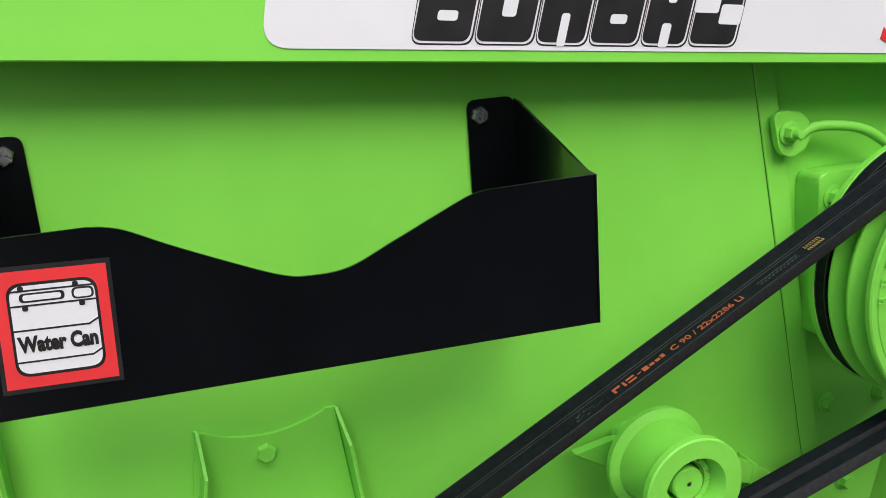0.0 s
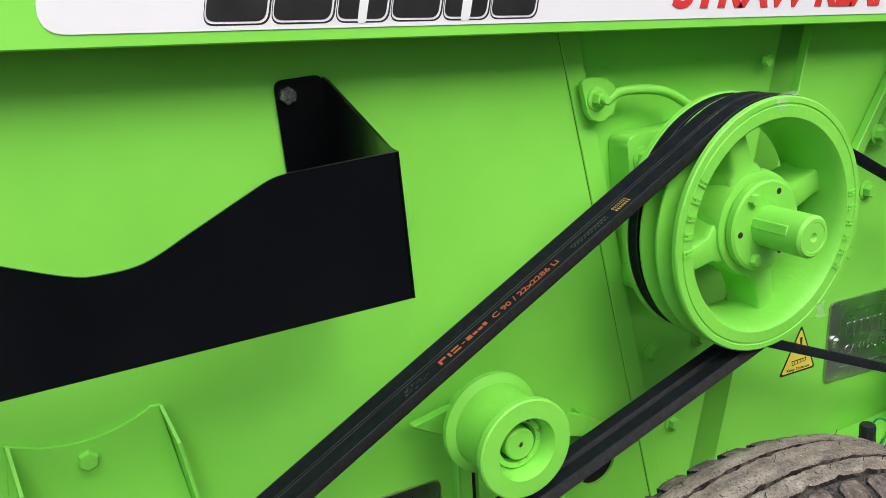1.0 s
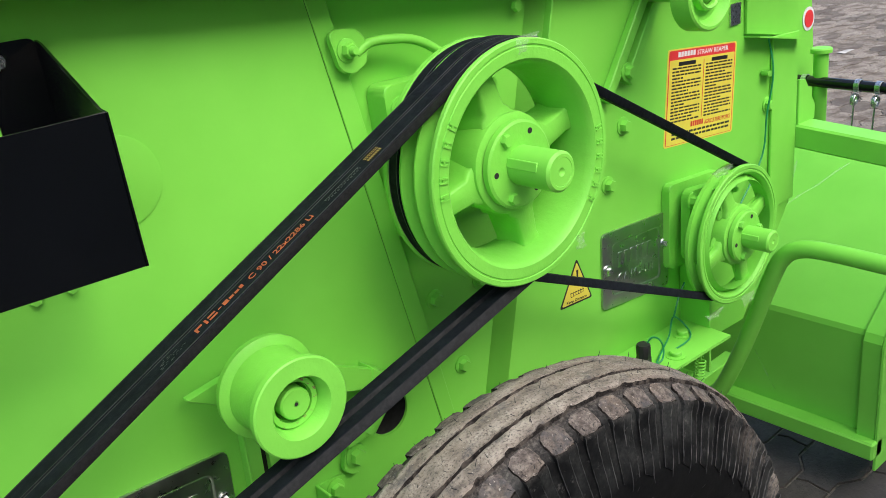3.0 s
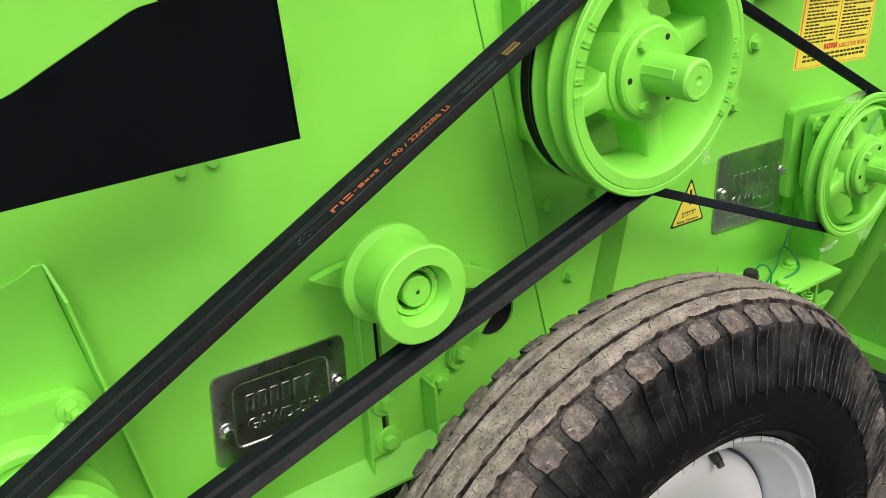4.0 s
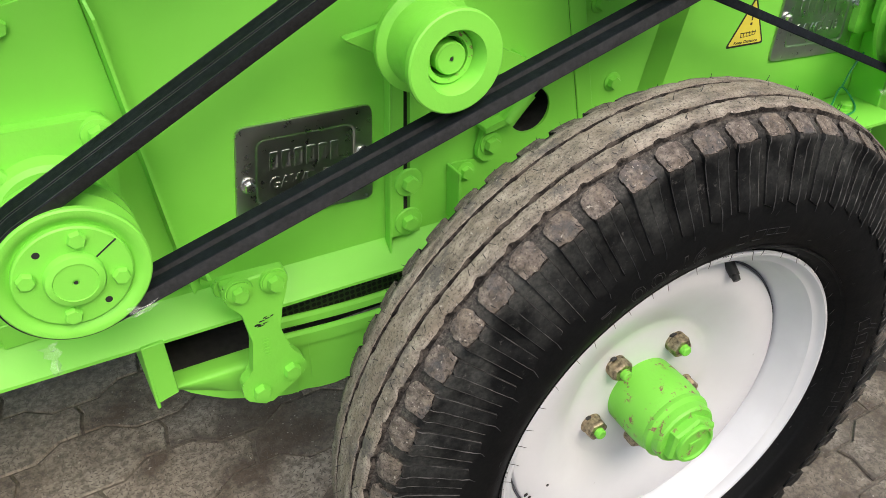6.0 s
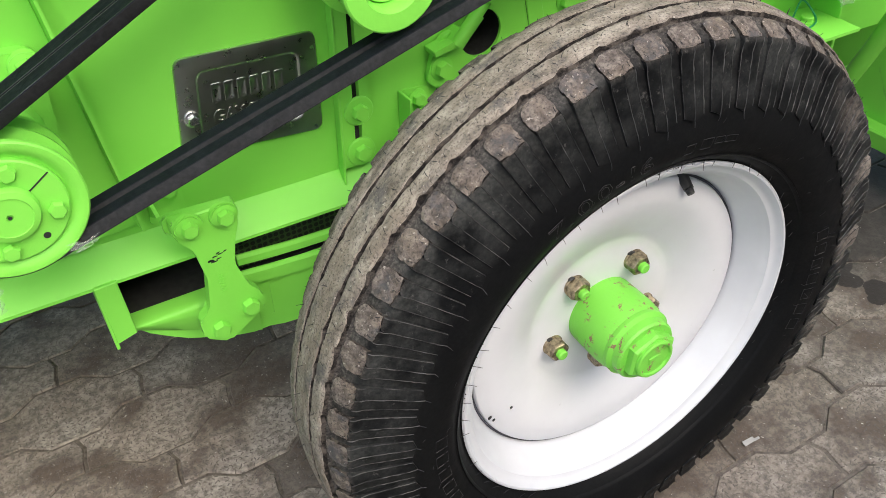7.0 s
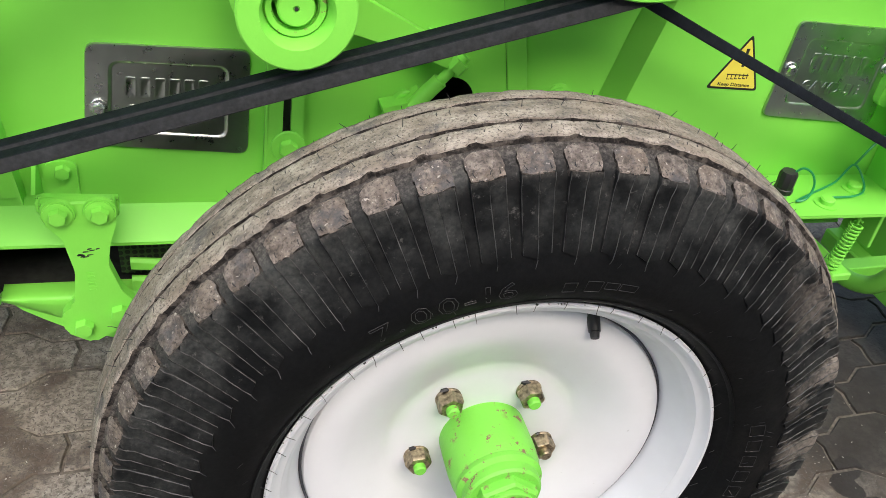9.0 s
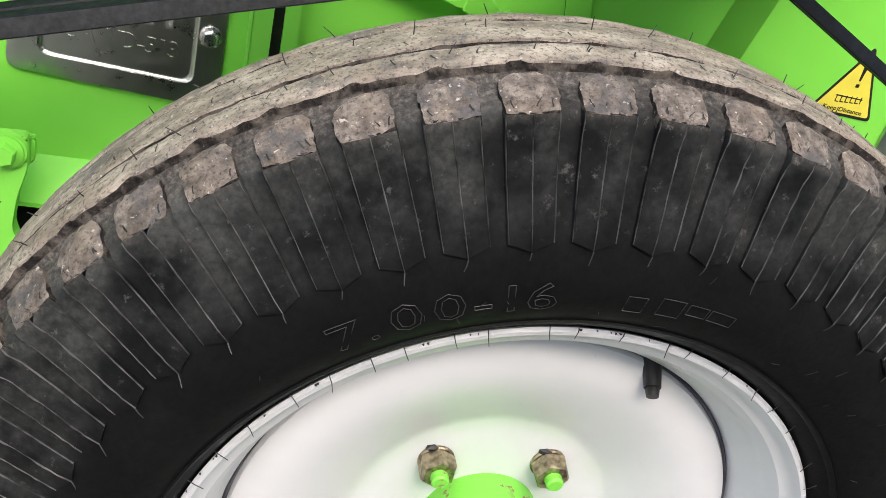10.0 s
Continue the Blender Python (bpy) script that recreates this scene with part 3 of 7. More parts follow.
# ---- decals on the top rail ----
decal = thing("brand_decal", (-0.1, RAIL_Y - 0.001, 1.2), "white vinyl decal with bold black and red lettering on the rail", "decal")
dz0, dz1 = 0.0095, 0.26
poly = rounded([(-0.508, rail_z(-0.508) + dz0 + 0.001), (0.95, rail_z(0.95) + dz0), (0.95, 1.45), (-0.452, 1.45)], 0.022, 8)
part("film", slab(poly, RAIL_Y - 0.0004, RAIL_Y - 0.001), WHITE_VINYL, decal)
xs = [-0.388, -0.334, -0.279, -0.229, -0.178, -0.129, -0.076]
for k in range(6):
    w = xs[k + 1] - xs[k] - 0.006
    z = rail_z(xs[k]) + 0.0175
    ob = part("letter_shape", slab(rounded([(xs[k], z), (xs[k] + w, z - 0.0047), (xs[k] + w + 0.019, z + 0.060), (xs[k] + 0.019, z + 0.066)], 0.008), RAIL_Y - 0.0011, RAIL_Y - 0.0014), BLACK_INK, decal, "black slanted letter shape")
    ring = rounded([(xs[k] - 0.0022, z - 0.0032), (xs[k] + w + 0.0028, z - 0.0079), (xs[k] + w + 0.0228, z + 0.064), (xs[k] + 0.017, z + 0.070)], 0.009)
    inner = rounded([(xs[k] - 0.0012, z - 0.0018), (xs[k] + w + 0.0014, z - 0.0065), (xs[k] + w + 0.021, z + 0.0625), (xs[k] + 0.0178, z + 0.0685)], 0.0085)
    bm = bmesh.new()
    a = [bm.verts.new((x, RAIL_Y - 0.0012, zz)) for x, zz in ring]
    b = [bm.verts.new((x, RAIL_Y - 0.0012, zz)) for x, zz in inner]
    for i in range(len(a)):
        j = (i + 1) % len(a)
        bm.faces.new((a[i], a[j], b[j], b[i]))
    part("outline", bm, BLACK_INK, ob)
for k, (u0, u1, v0, v1) in ((0, (0.36, 1.05, 0.52, 0.64)), (0, (0.36, 0.72, 0.24, 0.36)), (1, (0.38, 0.64, 0.30, 1.05)), (2, (0.42, 0.60, -0.05, 0.36)), (2, (0.36, 0.70, 0.62, 0.74)), (3, (0.34, 0.70, 0.24, 0.36)), (3, (0.34, 0.70, 0.62, 0.74)), (4, (0.40, 0.62, -0.05, 0.26)), (4, (0.42, 0.62, 0.52, 0.74)), (5, (-0.05, 0.50, 0.40, 0.74)), (5, (0.55, 1.05, 0.26, 0.52))):
    w = xs[k + 1] - xs[k] - 0.006
    z = rail_z(xs[k]) + 0.0175
    p = [(xs[k] + w * u + 0.019 * v, z + 0.066 * v - 0.0047 * u) for u, v in ((u0, v0), (u1, v0), (u1, v1), (u0, v1))]
    part("white_gap", slab(rounded(p, 0.003), RAIL_Y - 0.00145, RAIL_Y - 0.0017), WHITE_VINYL, decal)
lettering("lettering", "STRAW REAPER", 0.046, facing(0.090, RAIL_Y - 0.0015, rail_z(0.09) + 0.0225, 5.3), RED_INK, decal, shear=0.2, width=0.42, bold=0.04)

# ---- water can holder ----
holder = thing("can_holder", (-0.51, -0.1, 0.98), "black painted sheet-metal water can holder bolted to the side", "holder")
HX0, HX1, HY = -0.722, -0.297, -0.190
top = [(-0.722, 1.1080), (-0.642, 1.1070)] + [(p.x, p.z) for p in curve_through([(-0.634, 0, 1.1062), (-0.620, 0, 1.1018), (-0.596, 0, 1.0890), (-0.563, 0, 1.0728), (-0.530, 0, 1.0580), (-0.511, 0, 1.0542), (-0.484, 0, 1.0556), (-0.451, 0, 1.0690), (-0.408, 0, 1.0872), (-0.393, 0, 1.0930), (-0.380, 0, 1.0950)], 6)] + [(-0.297, 1.0955)]
part("front_plate", slab([(HX0, 0.994), (HX1, 0.980)] + top[::-1], HY, HY + 0.0022, 0.0005), BLACK_PAINT, holder)
for x, zf, zb in ((HX1, 1.0948, 1.1355), (HX0, 1.1080, 1.146)):
    zl = 0.980 if x == HX1 else 0.994
    bm = bmesh.new()
    xb = x + (0.020 if x == HX1 else 0.0)
    for dx in (-0.0011, 0.0011):
        pts = [(x + dx, HY, zl), (x + dx, HY, zf), (x + dx, HY + 0.012, zf + 0.0015), (xb + dx, -0.016, zb - 0.002), (xb + dx, -0.0035, zb + 0.0005), (xb + dx, -0.0035, zl)]
        bm.faces.new([bm.verts.new(p) for p in pts])
    bm.verts.ensure_lookup_table()
    for i in range(6):
        j = (i + 1) % 6
        bm.faces.new((bm.verts[i], bm.verts[j], bm.verts[6 + j], bm.verts[6 + i]))
    part("side_plate", bm, BLACK_PAINT, holder)
    sx = -0.047 if x == HX1 else 0.030
    x = xb
    tab = rounded([(x + (0 if sx < 0 else sx), zb - 0.09), (x + (0 if sx < 0 else sx), zb + 0.003), (x + (sx if sx < 0 else 0), zb + 0.003), (x + (sx if sx < 0 else 0), zb - 0.09)], 0.009)
    part("mounting_tab", slab(tab, -0.0035, -0.0012, 0.0005), BLACK_PAINT, holder)
    bolt(holder, x + sx * (0.75 if sx < -0.04 else 0.5), -0.0035, zb - 0.0115, 0.0080, 0.005, material=ZINC, washer=False)
# picture label on the holder
can = thing("can_label", (-0.674, HY - 0.001, 1.01), "red and white water can label stuck on the black holder", "label")
L0 = [(-0.7038, 1.0119), (-0.6371, 1.0083), (-0.6329, 1.0854), (-0.6985, 1.0890)]


def on_label(u, v):
    a = Vector(L0[0]).lerp(Vector(L0[1]), u)
    b = Vector(L0[3]).lerp(Vector(L0[2]), u)
    q = a.lerp(b, v)
    return (q.x, q.y)


def label_patch(points, layer, r=0.0):
    poly = [on_label(u, v) for u, v in points]
    return slab(rounded(poly, r, 6) if r else poly, HY - 0.0002 - layer * 0.00022, HY - 0.0004 - layer * 0.00022)


def label_stroke(points, width, layer):
    bm = bmesh.new()
    pts = [Vector(on_label(u, v)) for u, v in points]
    for p, q in zip(pts, pts[1:]):
        d = (q - p).normalized()
        s = Vector((-d.y, d.x)) * width / 2
        e = d * width * 0.3
        slab([tuple(p - s - e), tuple(q - s + e), tuple(q + s + e), tuple(p + s - e)], HY - 0.0002 - layer * 0.00022, HY - 0.0004 - layer * 0.00022, to=bm)
    return bm


part("border", label_patch([(-0.02, -0.02), (1.02, -0.02), (1.02, 1.02), (-0.02, 1.02)], 0), BLACK_INK, can)
part("ground_colour", label_patch([(0.02, 0.02), (0.98, 0.02), (0.98, 0.98), (0.02, 0.98)], 1), RED_VINYL, can)
part("can_outline", label_patch([(0.115, 0.115), (0.885, 0.115), (0.885, 0.885), (0.115, 0.885)], 2, 0.009), BLACK_INK, can)
part("can_body", label_patch([(0.14, 0.14), (0.86, 0.14), (0.86, 0.86), (0.14, 0.86)], 3, 0.008), WHITE_VINYL, can)
for pts in ([(0.14, 0.50), (0.78, 0.50), (0.86, 0.54)], [(0.14, 0.24), (0.78, 0.24), (0.86, 0.28)], [(0.14, 0.70), (0.86, 0.70)], [(0.14, 0.82), (0.86, 0.82)]):
    part("can_line", label_stroke(pts, 0.0011, 4), BLACK_INK, can)
part("handle_outline", label_patch([(0.22, 0.725), (0.60, 0.725), (0.60, 0.80), (0.22, 0.80)], 4, 0.004), BLACK_INK, can)
part("handle_inside", label_patch([(0.25, 0.74), (0.57, 0.74), (0.57, 0.785), (0.25, 0.785)], 5, 0.003), WHITE_VINYL, can)
part("cap_outline", label_patch([(0.66, 0.715), (0.85, 0.715), (0.85, 0.81), (0.66, 0.81)], 4, 0.008), BLACK_INK, can)
part("cap", label_patch([(0.68, 0.73), (0.83, 0.73), (0.83, 0.795), (0.68, 0.795)], 5, 0.006), WHITE_VINYL, can)
for u, v in ((0.24, 0.84), (0.70, 0.84), (0.26, 0.68), (0.74, 0.68)):
    part("stud", label_patch([(u - 0.025, v - 0.022), (u + 0.025, v - 0.022), (u + 0.025, v + 0.022), (u - 0.025, v + 0.022)], 6, 0.0016), BLACK_INK, can)
a, b = on_label(0.17, 0.325), on_label(0.84, 0.325)
lettering("lettering", "Water Can", 0.0135, facing(a[0], HY - 0.0014, a[1], 2.8), BLACK_INK, can, depth=0.0001, width=b[0] - a[0], bold=0.05)


# ---- pulleys ----
def groove_profile(r, y_front, count, pitch=0.0235, depth=0.016, wall=0.007):
    """Outer profile of a grooved rim, from its front edge to the back."""
    prof = [(r - 0.0015, y_front), (r, y_front + 0.0015)]
    y = y_front + wall
    for k in range(count):
        prof += [(r, y - 0.0008), (r - depth, y + 0.0045), (r - depth, y + pitch - wall * 0.5 - 0.0045), (r, y + pitch - wall * 0.5 + 0.0008)]
        y += pitch + wall * 0.0
        prof += [(r, y - 0.0002)] if k < count - 1 else [(r, y + 0.003)]
    return prof, y + 0.003


def spoked_pulley(name, cx, cz, yf, r, grooves, label, spokes=5, turn=0.3, shaft=0.055, hub_r=0.047, shaft_r=0.0205, ring=0.020, pitch=0.0235, bolts=3, recess=0.0):
    root = thing(name, (cx, yf + 0.03, cz), label, "pulley")
    prof, yb = groove_profile(r, yf, grooves, pitch)
    inner = r - ring
    prof = prof + [(inner - 0.004, yb), (inner - 0.006, yb - 0.006), (inner - 0.010, yb - 0.028), (inner - 0.003, yf + 0.012), (inner, yf + 0.003), (inner + 0.003, yf), (r - 0.0098, yf), (r - 0.0090, yf + 0.0011), (r - 0.0076, yf + 0.0011), (r - 0.0068, yf)]
    part("rim", lathe(prof, cx, cz, 112, closed=True), GREEN_CAST, root)
    yh = yf + recess
    part("hub", lathe([(0, yb + 0.002), (hub_r * 0.98, yb + 0.002), (hub_r * 1.0, yh + 0.010), (hub_r * 0.97, yh + 0.003), (hub_r * 0.90, yh + 0.001), (hub_r * 0.5, yh), (0, yh)], cx, cz, 56), GREEN_CAST, root)
    part("bush_flange", lathe([(hub_r * 0.85, yh - 0.0008), (hub_r * 0.85, yh - 0.008), (hub_r * 0.80, yh - 0.010), (0, yh - 0.010)], cx, cz, 48), GREEN_CAST, root)
    for k in range(spokes):
        a = turn + 2 * math.pi * k / spokes
        u, w = Vector((math.cos(a), 0, math.sin(a))), Vector((-math.sin(a), 0, math.cos(a)))
        bm = bmesh.new()
        rows = []
        # a flat-faced beam, flared at the hub and at the rim
        y_in, y_out, y_back = yh + 0.005, max(yf + 0.008, yb - 0.052), yb - 0.008
        for d, half, y0 in ((hub_r * 0.80, r * 0.215, y_in), (hub_r * 1.03, r * 0.180, y_in + 0.001), (hub_r * 1.12, r * 0.125, y_in * 0.75 + y_out * 0.25), (inner * 0.88, r * 0.108, y_out), (inner * 0.96, r * 0.128, y_out), (inner + 0.003, r * 0.19, y_out - 0.003)):
            c = Vector((cx, 0, cz)) + u * d
            f = half * 0.86
            rows.append([bm.verts.new(c + w * sx + Vector((0, y, 0))) for sx, y in ((-f * 0.8, y0), (f * 0.8, y0), (f, y0 + 0.0025), (f * 0.98, y0 + 0.010), (half, y_back - 0.004), (half, y_back), (-half, y_back), (-half, y_back - 0.004), (-f * 0.98, y0 + 0.010), (-f, y0 + 0.0025))])
        for p, q in zip(rows, rows[1:]):
            for i in range(10):
                bm.faces.new((p[i], p[(i + 1) % 10], q[(i + 1) % 10], q[i]))
        bm.faces.new(rows[0])
        bm.faces.new(rows[-1])
        part("spoke", bm, GREEN_CAST, root, angle=50)
    ys = yh - 0.010 - shaft
    part("shaft", lathe([(shaft_r, yh), (shaft_r, ys + 0.003), (shaft_r - 0.003, ys), (shaft_r * 0.72, ys), (shaft_r * 0.70, ys + 0.0006), (shaft_r * 0.22, ys + 0.0006), (shaft_r * 0.15, ys + 0.002), (0, ys + 0.004)], cx, cz, 40), GREEN, root)
    a = turn + 2.2
    key = slab([(cx - shaft_r * 0.98 - 0.0012, cz + shaft_r * 0.14), (cx - shaft_r * 0.2, cz + shaft_r * 0.14), (cx - shaft_r * 0.2, cz + shaft_r * 0.58), (cx - shaft_r * 0.86 - 0.0012, cz + shaft_r * 0.58)], yh - 0.004, ys + 0.016, 0.0006)
    part("key", key, GREEN, root)
    for k in range(bolts):
        a = turn + 1.9 + 2 * math.pi * k / bolts
        bolt(root, cx + hub_r * 0.66 * math.cos(a), yh - 0.010, cz + hub_r * 0.66 * math.sin(a), 0.0072, 0.006, turn=a, washer=False)
        a += math.pi / bolts
        # each bush hole is a flat disc with its shade painted near-black
        part("bush_hole", lathe([(0.0035, yh - 0.0102), (0.0034, yh - 0.0105), (0, yh - 0.0105)], cx + hub_r * 0.66 * math.cos(a), cz + hub_r * 0.66 * math.sin(a), 14), SHADE_BLACK, root)
    return root


def raised_marks(root, cx, cz, yf, r, a0, a1, count, size, material):
    """Cast-in lettering that cannot be read, as raised bars round a rim."""
    for k in range(count):
        a = a0 + (a1 - a0) * k / max(1, count - 1)
        u, w = Vector((math.cos(a), math.sin(a))), Vector((-math.sin(a), math.cos(a)))
        c = Vector((cx, cz)) + u * r
        h, b = size * 0.5, size * 0.30
        bm = slab([tuple(c - u * h - w * b), tuple(c + u * h - w * b), tuple(c + u * h - w * b * 0.4), tuple(c - u * h - w * b * 0.4)], yf, yf - 0.0014)
        slab([tuple(c - u * h + w * b * 0.4), tuple(c + u * h + w * b * 0.4), tuple(c + u * h + w * b), tuple(c - u * h + w * b)], yf, yf - 0.0014, to=bm)
        slab([tuple(c - u * 0.12 * size - w * b * 0.4), tuple(c + u * 0.12 * size - w * b * 0.4), tuple(c + u * 0.12 * size + w * b * 0.4), tuple(c - u * 0.12 * size + w * b * 0.4)], yf, yf - 0.0013, to=bm)
        part("cast_mark", bm, material, root)


BIG = (0.148, 0.926)
BIG_R, BIG_Y = 0.1378, -0.148
big = spoked_pulley("drive_pulley", *BIG, BIG_Y, BIG_R, 3, "large green cast-iron three-groove pulley with four spokes and a keyed shaft", spokes=4, turn=radians(14), ring=0.0245, recess=0.020, shaft=0.060, hub_r=0.059, shaft_r=0.0226)
raised_marks(big, *BIG, BIG_Y, BIG_R - 0.0145, radians(180), radians(146), 5, 0.0115, GREEN_CAST)
raised_marks(big, *BIG, BIG_Y, BIG_R - 0.0145, radians(6), radians(-34), 6, 0.0105, GREEN_CAST)
part("bearing_boss", lathe([(0.050, 0.012), (0.050, -0.03), (0.043, -0.05), (0.022, -0.055), (0.022, -0.105)], *BIG, 48), GREEN_CAST, big)
bm = slab(rounded([(BIG[0] - 0.085, BIG[1] - 0.088), (BIG[0] + 0.09, BIG[1] - 0.08), (BIG[0] + 0.085, BIG[1] + 0.095), (BIG[0] - 0.088, BIG[1] + 0.098)], 0.012), -0.022, 0.012, 0.0015)
part("bearing_flange", bm, GREEN_CAST, big)
for sx in (-1, 1):
    for sz in (-1, 1):
        bolt(big, BIG[0] + sx * 0.068, -0.022, BIG[1] + sz * 0.07, 0.0095, 0.009)

RP = (0.677, 0.653)
RP_R, RP_Y = 0.1160, -0.095
small_right = spoked_pulley("driven_pulley", *RP, RP_Y, RP_R, 1, "green cast-iron single-groove pulley with four spokes at the front", spokes=4, turn=radians(19), shaft=0.0455, hub_r=0.050, shaft_r=0.0185, ring=0.015, pitch=0.018, recess=-0.0015)
part("bearing_flange", slab(rounded([(0.592, 0.602), (0.735, 0.59), (0.745, 0.735), (0.597, 0.748)], 0.012), -0.016, -0.001, 0.0015), GREEN_CAST, small_right)
part("bearing_plate", slab(rounded([(0.610, 0.618), (0.73, 0.605), (0.735, 0.725), (0.614, 0.738)], 0.012), -0.043, -0.026, 0.0015), GREEN_CAST, small_right)
part("spacer", lathe([(0.046, -0.014), (0.046, -0.028)], *RP, 40), GREEN_CAST, small_right)
part("bearing_boss", lathe([(0.044, -0.043), (0.040, -0.062), (0.02, -0.064), (0.02, -0.075)], *RP, 40), GREEN_CAST, small_right)
for x, z in ((0.618, 0.722), (0.615, 0.632), (0.722, 0.712), (0.718, 0.622)):
    bolt(small_right, x, -0.043, z, 0.009, 0.009, stud=True)

LOW = (-0.548, 0.6695)
LOW_R, LOW_Y = 0.0645, -0.143
low = thing("motor_pulley", (LOW[0], LOW_Y + 0.03, LOW[1]), "small green two-groove pulley with a bolted taper bush", "pulley")
prof, yb = groove_profile(LOW_R, LOW_Y, 2)
prof += [(0.02, yb), (0.02, LOW_Y + 0.006), (0.0495, LOW_Y + 0.006), (0.0520, LOW_Y + 0.0045), (0.0560, LOW_Y + 0.001), (0.060, LOW_Y)]
part("rim", lathe(prof, *LOW, 88, closed=True), GREEN_CAST, low)
part("bush_flange", lathe([(0.0485, LOW_Y + 0.007), (0.0485, LOW_Y + 0.001), (0.0470, LOW_Y - 0.0005), (0.025, LOW_Y - 0.0005)], *LOW, 64), GREEN_CAST, low)
part("shaft", lathe([(0.0250, LOW_Y + 0.01), (0.0250, LOW_Y - 0.005), (0.0235, LOW_Y - 0.008), (0.0185, LOW_Y - 0.0095), (0.0180, LOW_Y - 0.0085), (0.003, LOW_Y - 0.0085), (0.0022, LOW_Y - 0.006), (0, LOW_Y - 0.006)], *LOW, 48), GREEN, low)
# shade of the centre hole, painted as a near-black disc on the shaft
part("centre_hole", lathe([(0.0018, LOW_Y - 0.0087), (0.0017, LOW_Y - 0.009), (0, LOW_Y - 0.009)], *LOW, 12), SHADE_BLACK, low)
for k in range(4):
    a = radians(74) + k * math.pi / 2 * 1.0
    bolt(low, LOW[0] + 0.0375 * math.cos(a), LOW_Y - 0.0005, LOW[1] + 0.0375 * math.sin(a), 0.0078, 0.006, turn=a * 1.7, washer=False)
for a in (radians(126), radians(-57)):
    # hole shade painted as a near-black disc on the bush face
    part("bush_hole", lathe([(0.0032, LOW_Y - 0.0007), (0.0031, LOW_Y - 0.001), (0, LOW_Y - 0.001)], LOW[0] + 0.038 * math.cos(a), LOW[1] + 0.038 * math.sin(a), 14), SHADE_BLACK, low)
a = radians(33)
u, w = Vector((math.cos(a), math.sin(a))), Vector((-math.sin(a), math.cos(a))) * 0.0007
c0, c1 = Vector(LOW) + u * 0.0255, Vector(LOW) + u * 0.0475
# shade in the slit is a thin near-black strip laid on the bush
part("bush_split", slab([tuple(c0 - w), tuple(c1 - w), tuple(c1 + w), tuple(c0 + w)], LOW_Y - 0.0006, LOW_Y - 0.0010), SHADE_BLACK, low, "near-black strip painted as the shade in a bush slit")

# bearing and its bracket behind the small pulley
bracket = thing("bearing_bracket", (-0.55, -0.01, 0.52), "green folded steel bracket with side flanges welded to the side", "bracket")
top = [(-0.602, 0.874), (-0.585, 0.866)]
for i in range(9):
    t = i / 8
    top.append((-0.578 + 0.092 * t, 0.862 - 0.008 * math.sin(math.pi * t) + 0.006 * t))
top += [(-0.484, 0.871), (-0.476, 0.870)]
part("back_plate", slab([(-0.662, 0.520), (-0.440, 0.522)] + top[::-1], -0.0045, -0.0005, 0.0006), GREEN, bracket)


def flange(p, q, r, lean):
    """A flange that stands out from the plate: no depth at its top p, full depth from q down to r."""
    bm = bmesh.new()
    rows = []
    for (x, z), d in ((p, 0.006), (q, 0.030), (r, 0.032)):
        rows.append([bm.verts.new(c) for c in ((x, -0.001, z), (x + 0.003, -0.001, z), (x + 0.003 + lean, -d, z), (x + lean, -d, z))])
    for a, b in zip(rows, rows[1:]):
        for i in range(4):
            bm.faces.new((a[i], a[(i + 1) % 4], b[(i + 1) % 4], b[i]))
    bm.faces.new(rows[0])
    bm.faces.new(rows[-1])
    return bm


part("flange", flange((-0.604, 0.874), (-0.602, 0.838), (-0.664, 0.520), 0.002), GREEN, bracket)
part("flange", flange((-0.478, 0.870), (-0.472, 0.840), (-0.443, 0.530), 0.002), GREEN, bracket)
bolt(bracket, -0.543, -0.0045, 0.840, 0.0092, 0.007, washer=False)
bolt(bracket, -0.642, -0.0045, 0.549, 0.008, 0.006, washer=False)
bearing = thing("flange_bearing", (-0.547, -0.02, 0.62), "green painted square four-bolt flange bearing behind the small pulley", "bearing")
part("flange_plate", slab(rounded([(-0.612, 0.612), (-0.488, 0.605), (-0.476, 0.748), (-0.613, 0.757)], 0.014), -0.022, -0.0045, 0.003, 2), GREEN_CAST, bearing)
part("boss", lathe([(0.056, -0.022), (0.052, -0.034), (0.047, -0.038), (0.040, -0.038), (0.038, -0.034), (0.028, -0.034), (0.027, -0.090)], *LOW, 56), GREEN_CAST, bearing)
for x, z in ((-0.597, 0.741), (-0.490, 0.735), (-0.597, 0.624), (-0.500, 0.620)):
    part("lug", lathe([(0.016, -0.021), (0.014, -0.027), (0, -0.027)], x, z, 24), GREEN_CAST, bearing)
    bolt(bearing, x, -0.027, z, 0.0105, 0.009, stud=True)
for x, z in ((-0.597, 0.741), (-0.490, 0.735), (-0.597, 0.624), (-0.500, 0.620)):
    d = (Vector((x, z)) - Vector(LOW)).normalized()
    a = Vector(LOW) + d * 0.047
    part("web", sweep([(a.x, -0.026, a.y), (a.x * 0.4 + x * 0.6, -0.0235, a.y * 0.4 + z * 0.6), (x - d.x * 0.012, -0.021, z - d.y * 0.012)], [0.0075, 0.0068, 0.0060], 10), GREEN_CAST, bearing)
part("cast_mark", bars([(-0.6075 + 0.0005 * k, 0.652 + 0.0085 * k, 0.010, 0.0022, 0) for k in range(7)] + [(-0.6075 + 0.0005 * k, 0.656 + 0.0085 * k, 0.010, 0.0014, 0) for k in range(7)], -0.022, 0.0012), GREEN_CAST, bearing)

